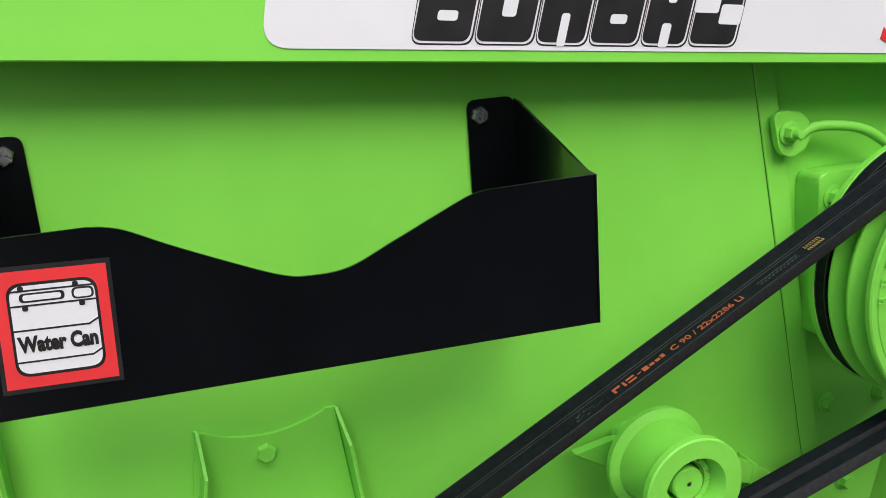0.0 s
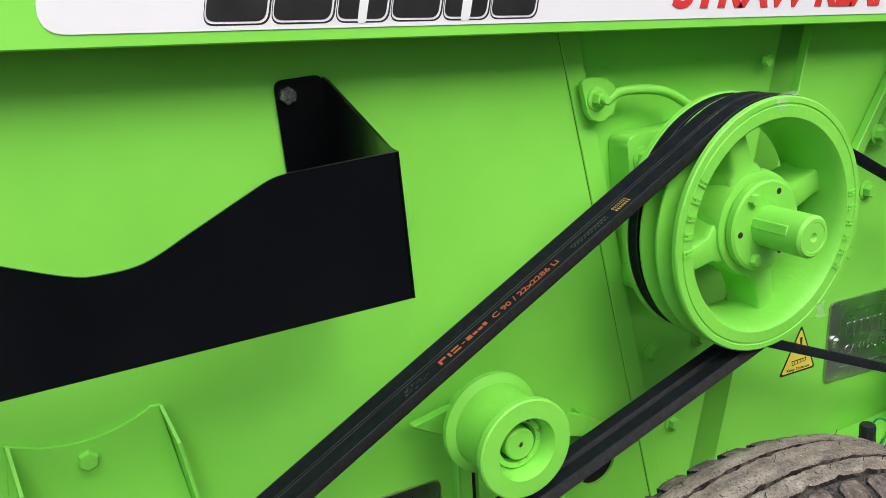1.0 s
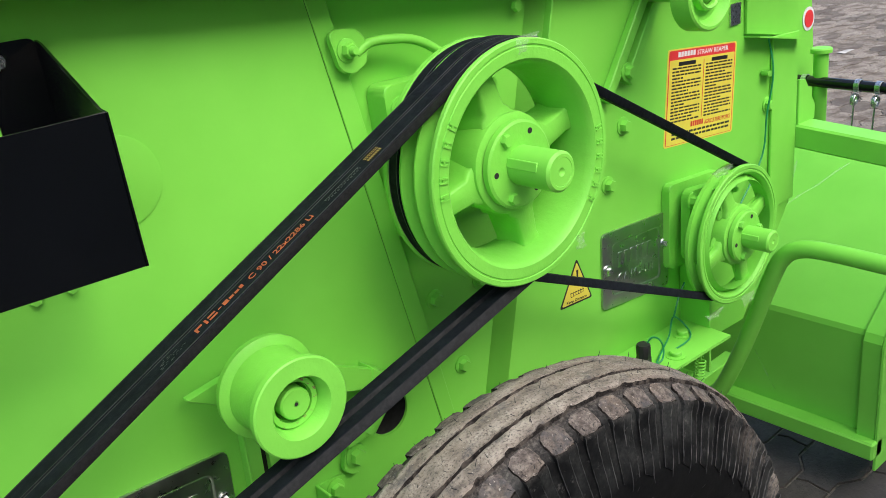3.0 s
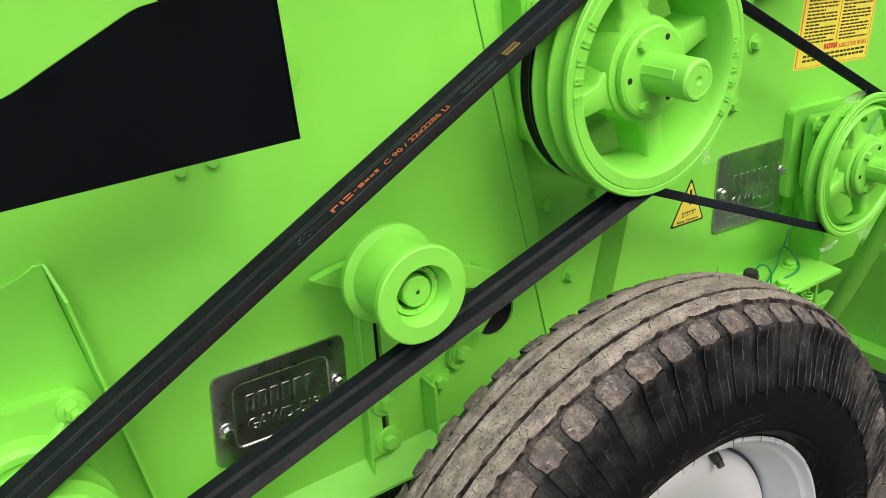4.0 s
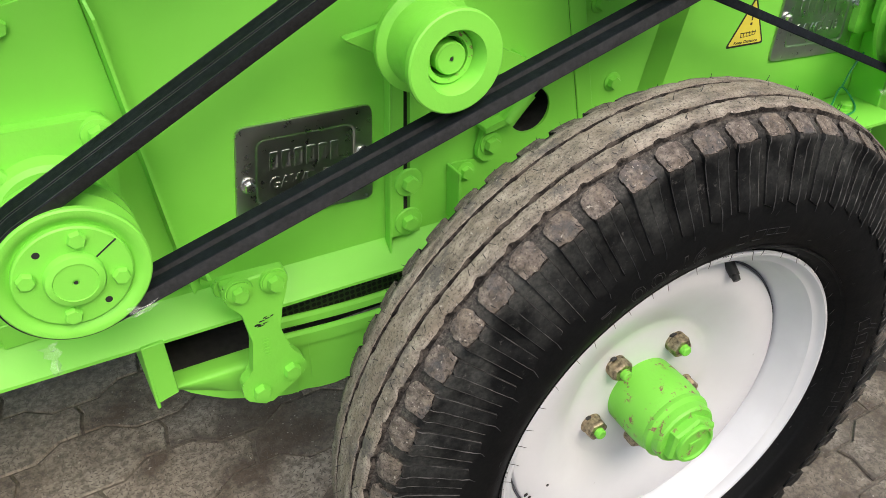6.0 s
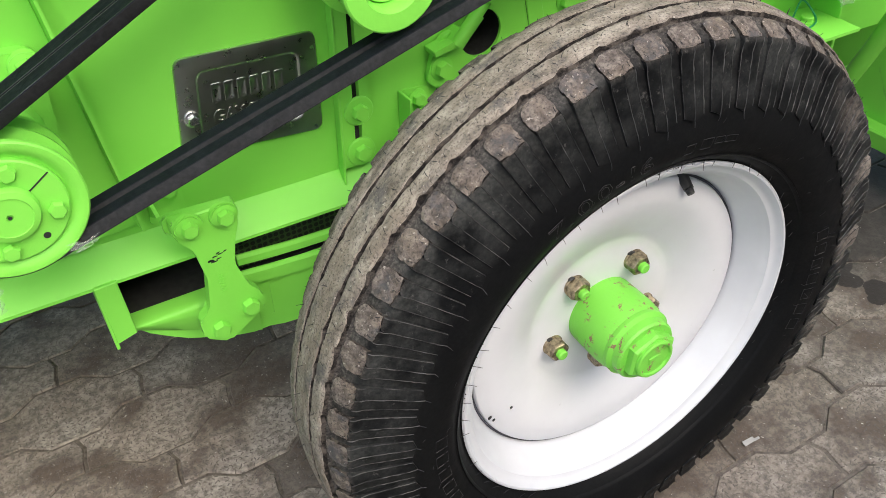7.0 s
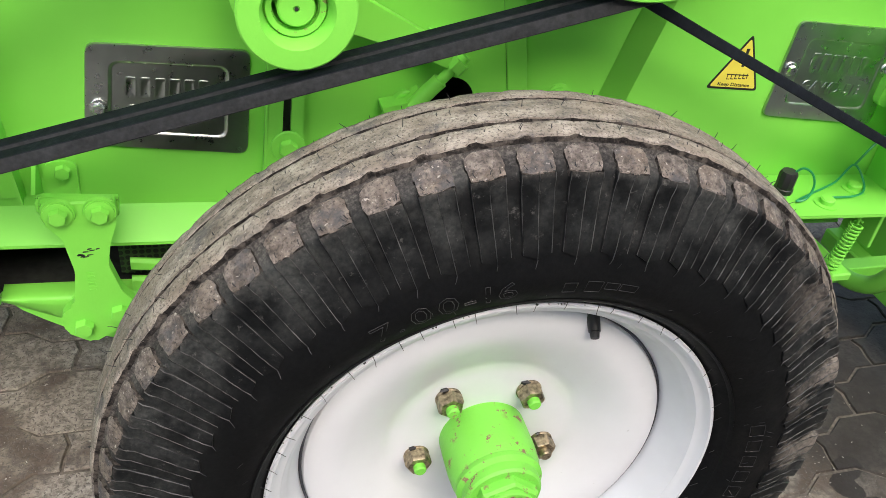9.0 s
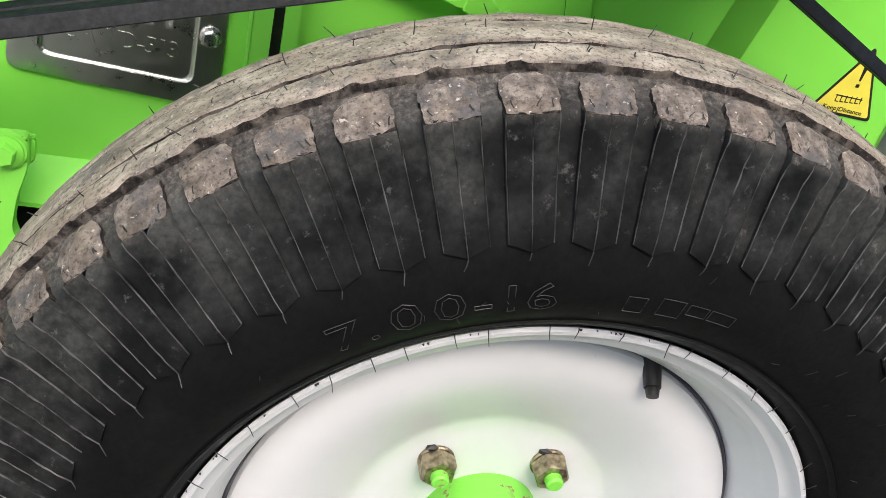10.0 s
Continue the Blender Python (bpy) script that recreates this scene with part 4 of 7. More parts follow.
# idler on its lever
IDL = (-0.1735, 0.7745)
IDL_Y = -0.140
idler = thing("idler_pulley", (IDL[0], -0.1, IDL[1]), "green flanged idler roller on a lever pressing the belts", "pulley")
part("roller", lathe([(0.0500, IDL_Y + 0.0005), (0.0517, IDL_Y + 0.002), (0.0517, IDL_Y + 0.0085), (0.046, IDL_Y + 0.0115), (0.0440, IDL_Y + 0.020), (0.0432, IDL_Y + 0.036), (0.0438, IDL_Y + 0.050), (0.0455, IDL_Y + 0.0595), (0.0535, IDL_Y + 0.0630), (0.0545, IDL_Y + 0.0640), (0.0545, IDL_Y + 0.070), (0.0532, IDL_Y + 0.071), (0.02, IDL_Y + 0.070), (0.02, IDL_Y + 0.022), (0.0275, IDL_Y + 0.022), (0.0300, IDL_Y + 0.004), (0.0325, IDL_Y)], *IDL, 80, closed=True), GREEN_CAST, idler)
part("bearing_ring", lathe([(0.028, IDL_Y + 0.020), (0.026, IDL_Y + 0.016), (0.021, IDL_Y + 0.017), (0.0205, IDL_Y + 0.022)], *IDL, 48), GREEN_WORN, idler)
part("axle", lathe([(0.0165, IDL_Y + 0.122), (0.0165, IDL_Y + 0.014), (0.0150, IDL_Y + 0.012), (0.003, IDL_Y + 0.012), (0.0022, IDL_Y + 0.014), (0, IDL_Y + 0.014)], *IDL, 40), GREEN, idler)
# near-black disc on the axle end paints the centre hole's shade
part("centre_hole", lathe([(0.0019, IDL_Y + 0.0118), (0.0018, IDL_Y + 0.0114), (0, IDL_Y + 0.0114)], *IDL, 12), SHADE_BLACK, idler)
bm = slab([(-0.243, 0.7745), (-0.240, 0.7705), (-0.188, 0.738), (-0.030, 0.683), (-0.006, 0.684), (-0.004, 0.695), (-0.020, 0.706), (-0.150, 0.780), (-0.20, 0.779)], -0.030, -0.019, 0.002)
part("lever", bm, GREEN, idler)
part("lever_post", block(-0.185, -0.155, -0.020, -0.001, 0.745, 0.774, 0.002), GREEN, idler)
part("lever_end", slab([(-0.026, 0.683), (-0.003, 0.672), (0.003, 0.69), (-0.02, 0.708)], -0.032, -0.001, 0.001), GREEN, idler)


# ---- belts ----
def belt_path(c1, r1, c2, r2, n=40):
    """Outer line of an open belt round two circles, as (x, z) with the outward direction."""
    a, b = Vector(c1), Vector(c2)
    d = b - a
    th = math.atan2(d.y, d.x)
    ph = math.acos((r1 - r2) / d.length)
    out = []
    s, e = th + ph, th + 2 * math.pi - ph
    for i in range(n + 1):
        t = s + (e - s) * i / n
        out.append((a + Vector((math.cos(t), math.sin(t))) * r1, Vector((math.cos(t), math.sin(t)))))
    s, e = th - ph, th + ph
    run = 24
    p0, o0 = out[-1]
    p1 = b + Vector((math.cos(s), math.sin(s))) * r2
    for i in range(1, run):
        out.append((p0.lerp(p1, i / run), o0))
    for i in range(n + 1):
        t = s + (e - s) * i / n
        out.append((b + Vector((math.cos(t), math.sin(t))) * r2, Vector((math.cos(t), math.sin(t)))))
    p0, o0 = out[-1]
    p1 = out[0][0]
    for i in range(1, run):
        out.append((p0.lerp(p1, i / run), o0))
    return out


def belt_mesh(path, y, top, bottom, depth):
    bm = bmesh.new()
    rings = []
    sec = [(-top / 2 + 0.0008, 0), (top / 2 - 0.0008, 0), (top / 2, -0.0008), (bottom / 2, -depth + 0.0006), (bottom / 2 - 0.0006, -depth), (-bottom / 2 + 0.0006, -depth), (-bottom / 2, -depth + 0.0006), (-top / 2, -0.0008)]
    for p, o in path:
        rings.append([bm.verts.new((p.x + o.x * h, y + s, p.y + o.y * h)) for s, h in sec])
    for i in range(len(rings)):
        a, b = rings[i], rings[(i + 1) % len(rings)]
        for k in range(8):
            bm.faces.new((a[k], a[(k + 1) % 8], b[(k + 1) % 8], b[k])).material_index = int(k in (2, 6))
    return bm


def worn_edges(belt, path, y, top):
    """The rubbed outer edges of a belt, a thread's width proud of it."""
    for side in (-1, 1):
        bm = bmesh.new()
        rows = []
        for p, o in path:
            a, b = y + side * (top / 2 - 0.0018), y + side * (top / 2 - 0.0006)
            rows.append([bm.verts.new((p.x + o.x * h, s, p.y + o.y * h)) for s, h in ((a, -0.0004), (a, 0.00022), (b, 0.00022), (b, -0.0004))])
        for i in range(len(rows)):
            m, n = rows[i], rows[(i + 1) % len(rows)]
            for k in range(3):
                bm.faces.new((m[k], m[k + 1], n[k + 1], n[k]))
        part("worn_edge", bm, BELT_EDGE, belt, "rubbed grey belt edge")


B1, B2 = BIG_Y + 0.0184, BIG_Y + 0.0405
main_path = belt_path(BIG, BIG_R + 0.0010, LOW, LOW_R + 0.0020)
front_belt = solo("drive_belt", belt_mesh(main_path, B1, 0.0204, 0.0150, 0.0128), [BELT_RUBBER, BELT_SIDE], "black rubber V-belt with orange print, in the outer groove", "belt", "drive belts")
worn_edges(front_belt, main_path, B1, 0.0204)
rear_belt = solo("drive_belt", belt_mesh(main_path, B2, 0.0204, 0.0150, 0.0128), [BELT_RUBBER, BELT_SIDE], "black rubber V-belt running beside the printed one", "belt", "drive belts")
worn_edges(rear_belt, main_path, B2, 0.0204)
thin_path = belt_path(BIG, BIG_R - 0.002, RP, RP_R - 0.002)
thin_belt = solo("drive_belt", belt_mesh(thin_path, RP_Y + 0.0143, 0.0150, 0.0100, 0.0110), BELT_RUBBER, "thin black V-belt to the front pulley", "belt", "drive belts")
worn_edges(thin_belt, thin_path, RP_Y + 0.0143, 0.0150)
# print on the outer face of the upper run
a, b = Vector(LOW), Vector(BIG)
th = math.atan2((b - a).y, (b - a).x)
ph = math.acos((LOW_R - BIG_R + 0.001) / (b - a).length)
o = Vector((math.cos(th + ph), math.sin(th + ph)))
run_dir = Vector((o.y, -o.x))
P0 = a + o * (LOW_R + 0.0020)


def on_belt(x, inset):
    """The frame of print on the belt's top: along the run from the place over x, its y towards the machine."""
    s = (x - P0.x) / run_dir.x
    p = P0 + run_dir * s + o * 0.0003
    m = Matrix.Identity(4)
    m.col[0][:3] = (run_dir.x, 0, run_dir.y)
    m.col[1][:3] = (0, 1, 0)
    m.col[2][:3] = (-o.x * -1, 0, -o.y * -1)
    m.col[3][:3] = (p.x, B1 + inset, p.y)
    return m


def belt_bars(x, specs, material, name, label="", slim=0.75):
    bm = bmesh.new()
    m = on_belt(x, 0)
    for s, v, w, h in specs:
        v, h = v * slim, h * slim
        vs = [bm.verts.new(m @ Vector((s + i, v + j, 0.0001))) for i, j in ((0, 0), (w, 0), (w, h), (0, h))]
        bm.faces.new(vs)
    return part(name, bm, material, front_belt, label)


for spec in ((0.0, -0.005, 0.0025, 0.010), (0.0025, 0.001, 0.006, 0.004), (0.011, -0.005, 0.0025, 0.010), (0.0155, -0.005, 0.009, 0.0035), (0.0155, 0.0015, 0.009, 0.0035), (0.027, -0.001, 0.004, 0.002), (0.033, -0.004, 0.006, 0.008), (0.0405, -0.003, 0.005, 0.005), (0.047, -0.003, 0.005, 0.005), (0.0535, -0.003, 0.004, 0.007)):
    belt_bars(-0.252, [spec], ORANGE_INK, "brand_mark", "orange brand bars")
lettering("lettering", "C 90 / 22x2286 Li", 0.0098, on_belt(-0.194, -0.0034), ORANGE_INK, front_belt, depth=0.0001, width=0.083, bold=0.015)
belt_bars(-0.102, [(0.0015 * k, (-0.004 if k % 3 else -0.0005), 0.001, 0.003) for k in range(32)] + [(0.0015 * k, 0.0015, 0.001, 0.0022) for k in range(32)], GREY_INK, "small_print", "small grey print")
belt_bars(-0.050, [(0.0028 * k, -0.006, 0.0016, 0.005) for k in range(7)] + [(0.0028 * k, 0.0015, 0.0016, 0.002) for k in range(7)] + [(0.0028 * k, 0.0048, 0.0016, 0.002) for k in range(7)], GOLD_INK, "code_print", "gold dotted code")
rnd = random.Random(8)
belt_bars(-0.290, [(0.030 * rnd.random(), rnd.uniform(-0.008, 0.007), rnd.uniform(0.001, 0.005), rnd.uniform(0.0004, 0.0012)) for k in range(26)], GREY_INK, "worn_print", "worn grey print")


# ---- pressed cover plates ----
def cover_plate(corners, label, bolts_at):
    root = thing("cover_plate", (sum(c[0] for c in corners) / 4, -0.003, min(c[1] for c in corners)), label, "plate", "pressed cover plates")
    c = [Vector(p) for p in corners]

    def at(u, v):
        q = c[0].lerp(c[1], u).lerp(c[3].lerp(c[2], u), v)
        return (q.x, q.y)

    def quad(m, n=None):
        n = m if n is None else n
        return [at(m, n), at(1 - m, n), at(1 - m, 1 - n), at(m, 1 - n)]

    loops = [(rounded(quad(0.0), 0.011, 5), -0.0006), (rounded(quad(0.004), 0.011, 5), -0.0035), (rounded(quad(0.035, 0.045), 0.010, 5), -0.0042), (rounded(quad(0.135, 0.15), 0.011, 5), -0.0042), (rounded(quad(0.143, 0.160), 0.010, 5), -0.0036), (rounded(quad(0.150, 0.169), 0.010, 5), -0.0026), (rounded(quad(0.158, 0.178), 0.009, 5), -0.0023)]
    bm = bmesh.new()
    rings = [[bm.verts.new((x, y, z)) for x, z in poly] for poly, y in loops]
    for a, b in zip(rings, rings[1:]):
        for i in range(len(a)):
            j = (i + 1) % len(a)
            bm.faces.new((a[i], a[j], b[j], b[i]))
    bm.faces.new(rings[-1])
    bm.faces.new(rings[0][::-1])
    part("pressing", bm, STEEL_PLATE, root, angle=9)
    # raised lettering as bars
    for row, (v, h, n) in enumerate(((0.50, 0.20, 6),)):
        for k in range(n):
            bm = bmesh.new()
            u = 0.235 + 0.53 * k / n
            w = 0.53 / n * 0.76
            p = [at(u, v), at(u + w, v), at(u + w, v + h), at(u, v + h)]
            bx = rounded(p, 0.002, 3)
            ins = rounded([at(u + w * 0.24, v + h * 0.18), at(u + w * 0.76, v + h * 0.18), at(u + w * 0.76, v + h * 0.82), at(u + w * 0.24, v + h * 0.82)], 0.0015, 3)
            a = [bm.verts.new((x, -0.0022, z)) for x, z in bx]
            b = [bm.verts.new((x * 0.9 + ix * 0.1, -0.0032, z * 0.9 + iz * 0.1)) for (x, z), (ix, iz) in zip(bx, ins)]
            d = [bm.verts.new((x * 0.35 + ix * 0.65, -0.0032, z * 0.35 + iz * 0.65)) for (x, z), (ix, iz) in zip(bx, ins)]
            e = [bm.verts.new((ix, -0.0026, iz)) for ix, iz in ins]
            for s, t in ((a, b), (b, d), (d, e)):
                for i in range(len(s)):
                    j = (i + 1) % len(s)
                    bm.faces.new((s[i], s[j], t[j], t[i]))
            bm.faces.new(e)
            part("embossed_mark", bm, STEEL_PLATE, root)
    a, b = at(0.235, 0.30), at(0.775, 0.30)
    lettering("embossed_code", "GAWD-513", 0.0205, facing(a[0], -0.0025, a[1], math.degrees(math.atan2(a[1] - b[1], b[0] - a[0]))), STEEL_PLATE, root, depth=0.0007, width=math.hypot(b[0] - a[0], b[1] - a[1]), bold=0.03)
    for u, v in bolts_at:
        x, z = at(u, v)
        bolt(root, x, -0.0042, z, 0.0062, 0.006, material=ZINC)
    return root


cover_plate([(-0.375, 0.582), (-0.211, 0.563), (-0.204, 0.683), (-0.360, 0.693)], "bright pressed steel cover plate with rounded corners behind the lower belt", ((0.085, 0.40), (0.925, 0.52)))
cover_plate([(0.432, 0.588), (0.607, 0.568), (0.609, 0.700), (0.440, 0.714)], "bright pressed steel cover plate beside the front pulley", ((0.07, 0.52), (0.93, 0.60)))

# ---- signs ----
warn = thing("warning_sign", (0.378, -0.001, 0.625), "yellow triangular warning sticker with black border", "sign")
T = [(0.3385, 0.6275), (0.4135, 0.6215), (0.3830, 0.6965)]
mid = Vector((0.3783, 0.6485))


def shrink(f):
    return [tuple(mid.lerp(Vector(p), f)) for p in T]


part("border", slab(rounded(shrink(1.0), 0.006), -0.0002, -0.0006), BLACK_INK, warn)
part("field", slab(rounded(shrink(0.88), 0.004), -0.0007, -0.0009), YELLOW_VINYL, warn)
part("exclamation_mark", slab([(0.3805, 0.661), (0.3825, 0.661), (0.3845, 0.678), (0.3795, 0.678)], -0.0010, -0.0012), BLACK_INK, warn)
part("exclamation_dot", slab(rounded([(0.3795, 0.6545), (0.3835, 0.6545), (0.3835, 0.6580), (0.3795, 0.6580)], 0.001), -0.0010, -0.0012), BLACK_INK, warn)
part("script_bars", bars([(0.3640 + 0.0056 * k, 0.6385, 0.0010, 0.0070, 0) for k in range(6)] + [(0.3632, 0.6447, 0.0310, 0.0012, 0)] + [(0.3652 + 0.0056 * k, 0.6385, 0.0030, 0.0010, 0) for k in range(5)], -0.0010, 0.0002, 4.5), BLACK_INK, warn)
lettering("lettering", "Keep Distance", 0.0062, facing(0.3535, -0.0011, 0.6310, 4.6), BLACK_INK, warn, depth=0.0001, width=0.0465)

sign = thing("instruction_sign", (0.71, -0.001, 0.79), "yellow instruction sticker with red heading and small black text", "sign")
S = [Vector((0.605, 0.805)), Vector((0.806, 0.784)), Vector((0.820, 0.937)), Vector((0.624, 0.958))]


def on_sign(u, v):
    q = S[0].lerp(S[1], u).lerp(S[3].lerp(S[2], u), v)
    return (q.x, q.y)


def sign_patch(u0, v0, u1, v1, layer, r=0.0):
    p = [on_sign(u0, v0), on_sign(u1, v0), on_sign(u1, v1), on_sign(u0, v1)]
    return slab(rounded(p, r) if r else p, -0.0002 - 0.0002 * layer, -0.0004 - 0.0002 * layer)


part("edge", sign_patch(0, 0, 1, 1, 0, 0.006), YELLOW_VINYL, sign)
part("red_line", sign_patch(0.02, 0.015, 0.98, 0.985, 1, 0.005), RED_VINYL, sign)
part("field", sign_patch(0.03, 0.02, 0.97, 0.89, 2, 0.002), YELLOW_VINYL, sign)
part("divider", sign_patch(0.505, 0.25, 0.512, 0.86, 3), RED_INK, sign)
rnd = random.Random(5)
for col in (0, 1):
    u0 = 0.07 + 0.47 * col
    part("column_heading", sign_patch(u0 + 0.08, 0.825, u0 + 0.32, 0.865, 3), BLACK_INK, sign, "black heading bar")
    for k in range(17):
        v = 0.795 - 0.034 * k
        bm = bmesh.new()
        u = u0
        end = u0 + (0.40 if k % 4 != 3 else rnd.uniform(0.12, 0.3))
        while u < end:
            w = rnd.uniform(0.03, 0.07)
            p = [on_sign(u, v), on_sign(min(end, u + w), v), on_sign(min(end, u + w), v + 0.017), on_sign(u, v + 0.017)]
            slab(p, -0.0008, -0.0010, to=bm)
            u += w + 0.010
        part("text_line", bm, BLACK_INK, sign)
a, b = on_sign(0.14, 0.915), on_sign(0.40, 0.915)
part("brand_bar", bars([(a[0] + 0.0082 * k, a[1] - 0.0008 * k, 0.0062, 0.0078, 0.001) for k in range(6)], -0.0006, 0.0003, 5.5), WHITE_VINYL, sign, "white brand bars")
a, b = on_sign(0.405, 0.915), on_sign(0.87, 0.915)
lettering("lettering", "STRAW REAPER", 0.0105, facing(a[0], -0.0008, a[1], 5.8), WHITE_VINYL, sign, depth=0.0001, width=b[0] - a[0])
a = on_sign(0.36, 0.17)
part("brand_bar", bars([(a[0] + 0.0062 * k, a[1] - 0.0006 * k, 0.0046, 0.0085, 0.001) for k in range(6)], -0.0008, 0.0003, 5.5), RED_INK, sign, "red brand bars")
a, b = on_sign(0.56, 0.165), on_sign(0.95, 0.165)
lettering("lettering", "AGRICULTURE WORKS", 0.0100, facing(a[0], -0.0009, a[1], 5.8), RED_INK, sign, depth=0.0001, width=b[0] - a[0])
for k in range(2):
    bm = bmesh.new()
    u = 0.10
    while u < 0.93:
        w = rnd.uniform(0.03, 0.06)
        p = [on_sign(u, 0.115 - 0.045 * k), on_sign(u + w, 0.115 - 0.045 * k), on_sign(u + w, 0.138 - 0.045 * k), on_sign(u, 0.138 - 0.045 * k)]
        slab(p, -0.0008, -0.0010, to=bm)
        u += w + 0.012
    part("text_line", bm, BLACK_INK, sign)

# ---- lug and rod at the top of the rib ----
rod = thing("tension_rod", (0.03, -0.03, 1.07), "green bent steel rod bolted to a rounded lug on the rib", "rod")
lug = rounded([(0.004, 1.094), (0.028, 1.094), (0.050, 1.086), (0.054, 1.062), (0.040, 1.046), (0.014, 1.046)], 0.014)
part("lug", slab(lug, -0.016, -0.008, 0.0015), GREEN, rod)
bolt(rod, 0.024, -0.016, 1.071, 0.0088, 0.009, stud=True)
part("bar", sweep(curve_through([(0.038, -0.012, 1.064), (0.056, -0.014, 1.073), (0.080, -0.018, 1.073), (0.112, -0.020, 1.067), (0.140, -0.020, 1.053), (0.164, -0.020, 1.032), (0.19, -0.012, 0.995)]), 0.0054, 14), GREEN, rod)

# ---- slotted arm with its upper idler ----
arm = thing("belt_tensioner", (0.42, -0.01, 0.97), "green slotted tensioner of two parallel bars", "tensioner")
for (x0, z0), (x1, z1) in (((0.5640, 1.062), (0.4580, 0.915)), ((0.5920, 1.052), (0.5080, 0.932))):
    d = (Vector((x1, z1)) - Vector((x0, z0))).normalized()
    s = Vector((-d.y, d.x)) * 0.0085
    part("bar", slab([(x0 - s.x, z0 - s.y), (x1 - s.x, z1 - s.y), (x1 + s.x, z1 + s.y), (x0 + s.x, z0 + s.y)], -0.014, -0.001, 0.0015), GREEN, arm)
part("head", slab(rounded([(0.533, 1.052), (0.580, 1.035), (0.60, 1.075), (0.55, 1.09)], 0.01), -0.05, -0.002, 0.0015), GREEN, arm)
bolt(arm, 0.503, -0.014, 0.950, 0.0095, 0.009)
upper = thing("upper_idler", (0.53, -0.1, 1.06), "green plain idler wheel on the slotted arm", "pulley")
UX, UZ, UY = 0.541, 1.058, -0.130
part("roller", lathe([(0.052, UY), (0.0545, UY + 0.002), (0.0545, UY + 0.030), (0.050, UY + 0.032), (0.015, UY + 0.032), (0.015, UY + 0.016), (0.040, UY + 0.014), (0.046, UY + 0.003), (0.048, UY)], UX, UZ, 72, closed=True), GREEN_CAST, upper)
part("bearing_ring", lathe([(0.027, UY + 0.015), (0.027, UY + 0.004), (0.024, UY + 0.002), (0.021, UY + 0.004), (0.020, UY + 0.010)], UX, UZ, 48), GREEN_CAST, upper)
part("axle", lathe([(0.0155, UY + 0.09), (0.0155, UY + 0.006), (0.013, UY + 0.002), (0.010, UY + 0.001), (0, UY + 0.001)], UX, UZ, 36), GREEN, upper)
part("maker_plate", block(0.795, 0.825, -0.004, -0.001, 0.965, 1.000), ZINC, upper)

# ---- slotted bracket, tie and small angle under the idler ----
slot = thing("slotted_bracket", (-0.185, -0.01, 0.49), "green slotted steel bracket with two washers and bolts", "bracket")
part("angle_web", slab([(-0.1990, 0.480), (-0.1956, 0.480), (-0.1824, 0.745), (-0.1856, 0.745)], -0.0152, -0.001, 0.0008), GREEN, slot)
bm = bmesh.new()
for (u0, u1), (v0, v1) in (((0.0, 0.42), (0, 1)), ((0.66, 1.0), (0, 1)), ((0.42, 0.66), (0.0, 0.05))):
    c = [Vector((-0.1953, 0.505)), Vector((-0.1560, 0.503)), Vector((-0.1480, 0.742)), Vector((-0.1820, 0.745))]
    p = [c[0].lerp(c[1], u).lerp(c[3].lerp(c[2], u), v) for u, v in ((u0, v0), (u1, v0), (u1, v1), (u0, v1))]
    slab([tuple(k) for k in p], -0.014, -0.006, to=bm)
bmesh.ops.remove_doubles(bm, verts=bm.verts, dist=0.0002)
part("slotted_plate", bm, GREEN, slot)
# a near-black sheet supplies the shade seen through the slot
part("slot_shade_sheet", slab([(-0.188, 0.508), (-0.162, 0.508), (-0.153, 0.738), (-0.176, 0.738)], -0.0055, -0.0045), SHADE_BLACK, slot, "near-black sheet painted as the shade behind the slot")
for x, z in ((-0.1690, 0.577), (-0.1718, 0.5225)):
    part("washer", lathe([(0, -0.0135), (0.0185, -0.0135), (0.0185, -0.016), (0.0175, -0.017), (0, -0.017)], x, z, 28), GREEN, slot)
    bolt(slot, x, -0.017, z, 0.0105, 0.008, washer=False)

tie = thing("tie_bolt", (-0.05, -0.01, 0.57), "green tie with an eye plate and threaded end", "tie")
part("eye_plate", slab(rounded([(-0.074, 0.578), (-0.048, 0.565), (-0.030, 0.600), (-0.022, 0.628), (-0.040, 0.640), (-0.060, 0.622)], 0.012), -0.010, -0.002, 0.0015), GREEN, tie)
part("clevis", slab([(-0.068, 0.618), (-0.035, 0.622), (-0.020, 0.636), (-0.028, 0.642), (-0.042, 0.630), (-0.070, 0.626)], -0.026, -0.002, 0.001), GREEN, tie)
bolt(tie, -0.052, -0.010, 0.594, 0.0105, 0.009)
part("screw", sweep([(-0.036, -0.022, 0.624), (-0.020, -0.024, 0.643), (-0.008, -0.026, 0.657)], 0.0088, 14), GREEN, tie)
part("screw_end", sweep([(-0.012, -0.026, 0.652), (0.016, -0.030, 0.686)], 0.0060, 12), GREEN, tie)
part("nut", sweep([(0.004, -0.029, 0.671), (0.012, -0.030, 0.681)], 0.011, 6), GREEN, tie)

ang = thing("angle_clip", (-0.085, -0.01, 0.505), "small green bent angle clip with one bolt", "bracket")
part("upright_leg", slab(rounded([(-0.108, 0.505), (-0.070, 0.500), (-0.068, 0.574), (-0.106, 0.578)], 0.006), -0.004, -0.001, 0.0006), GREEN, ang)
part("standing_leg", slab([(-0.1115, 0.505), (-0.1080, 0.505), (-0.1060, 0.578), (-0.1095, 0.578)], -0.032, -0.001, 0.0006), GREEN, ang)
bm = bmesh.new()
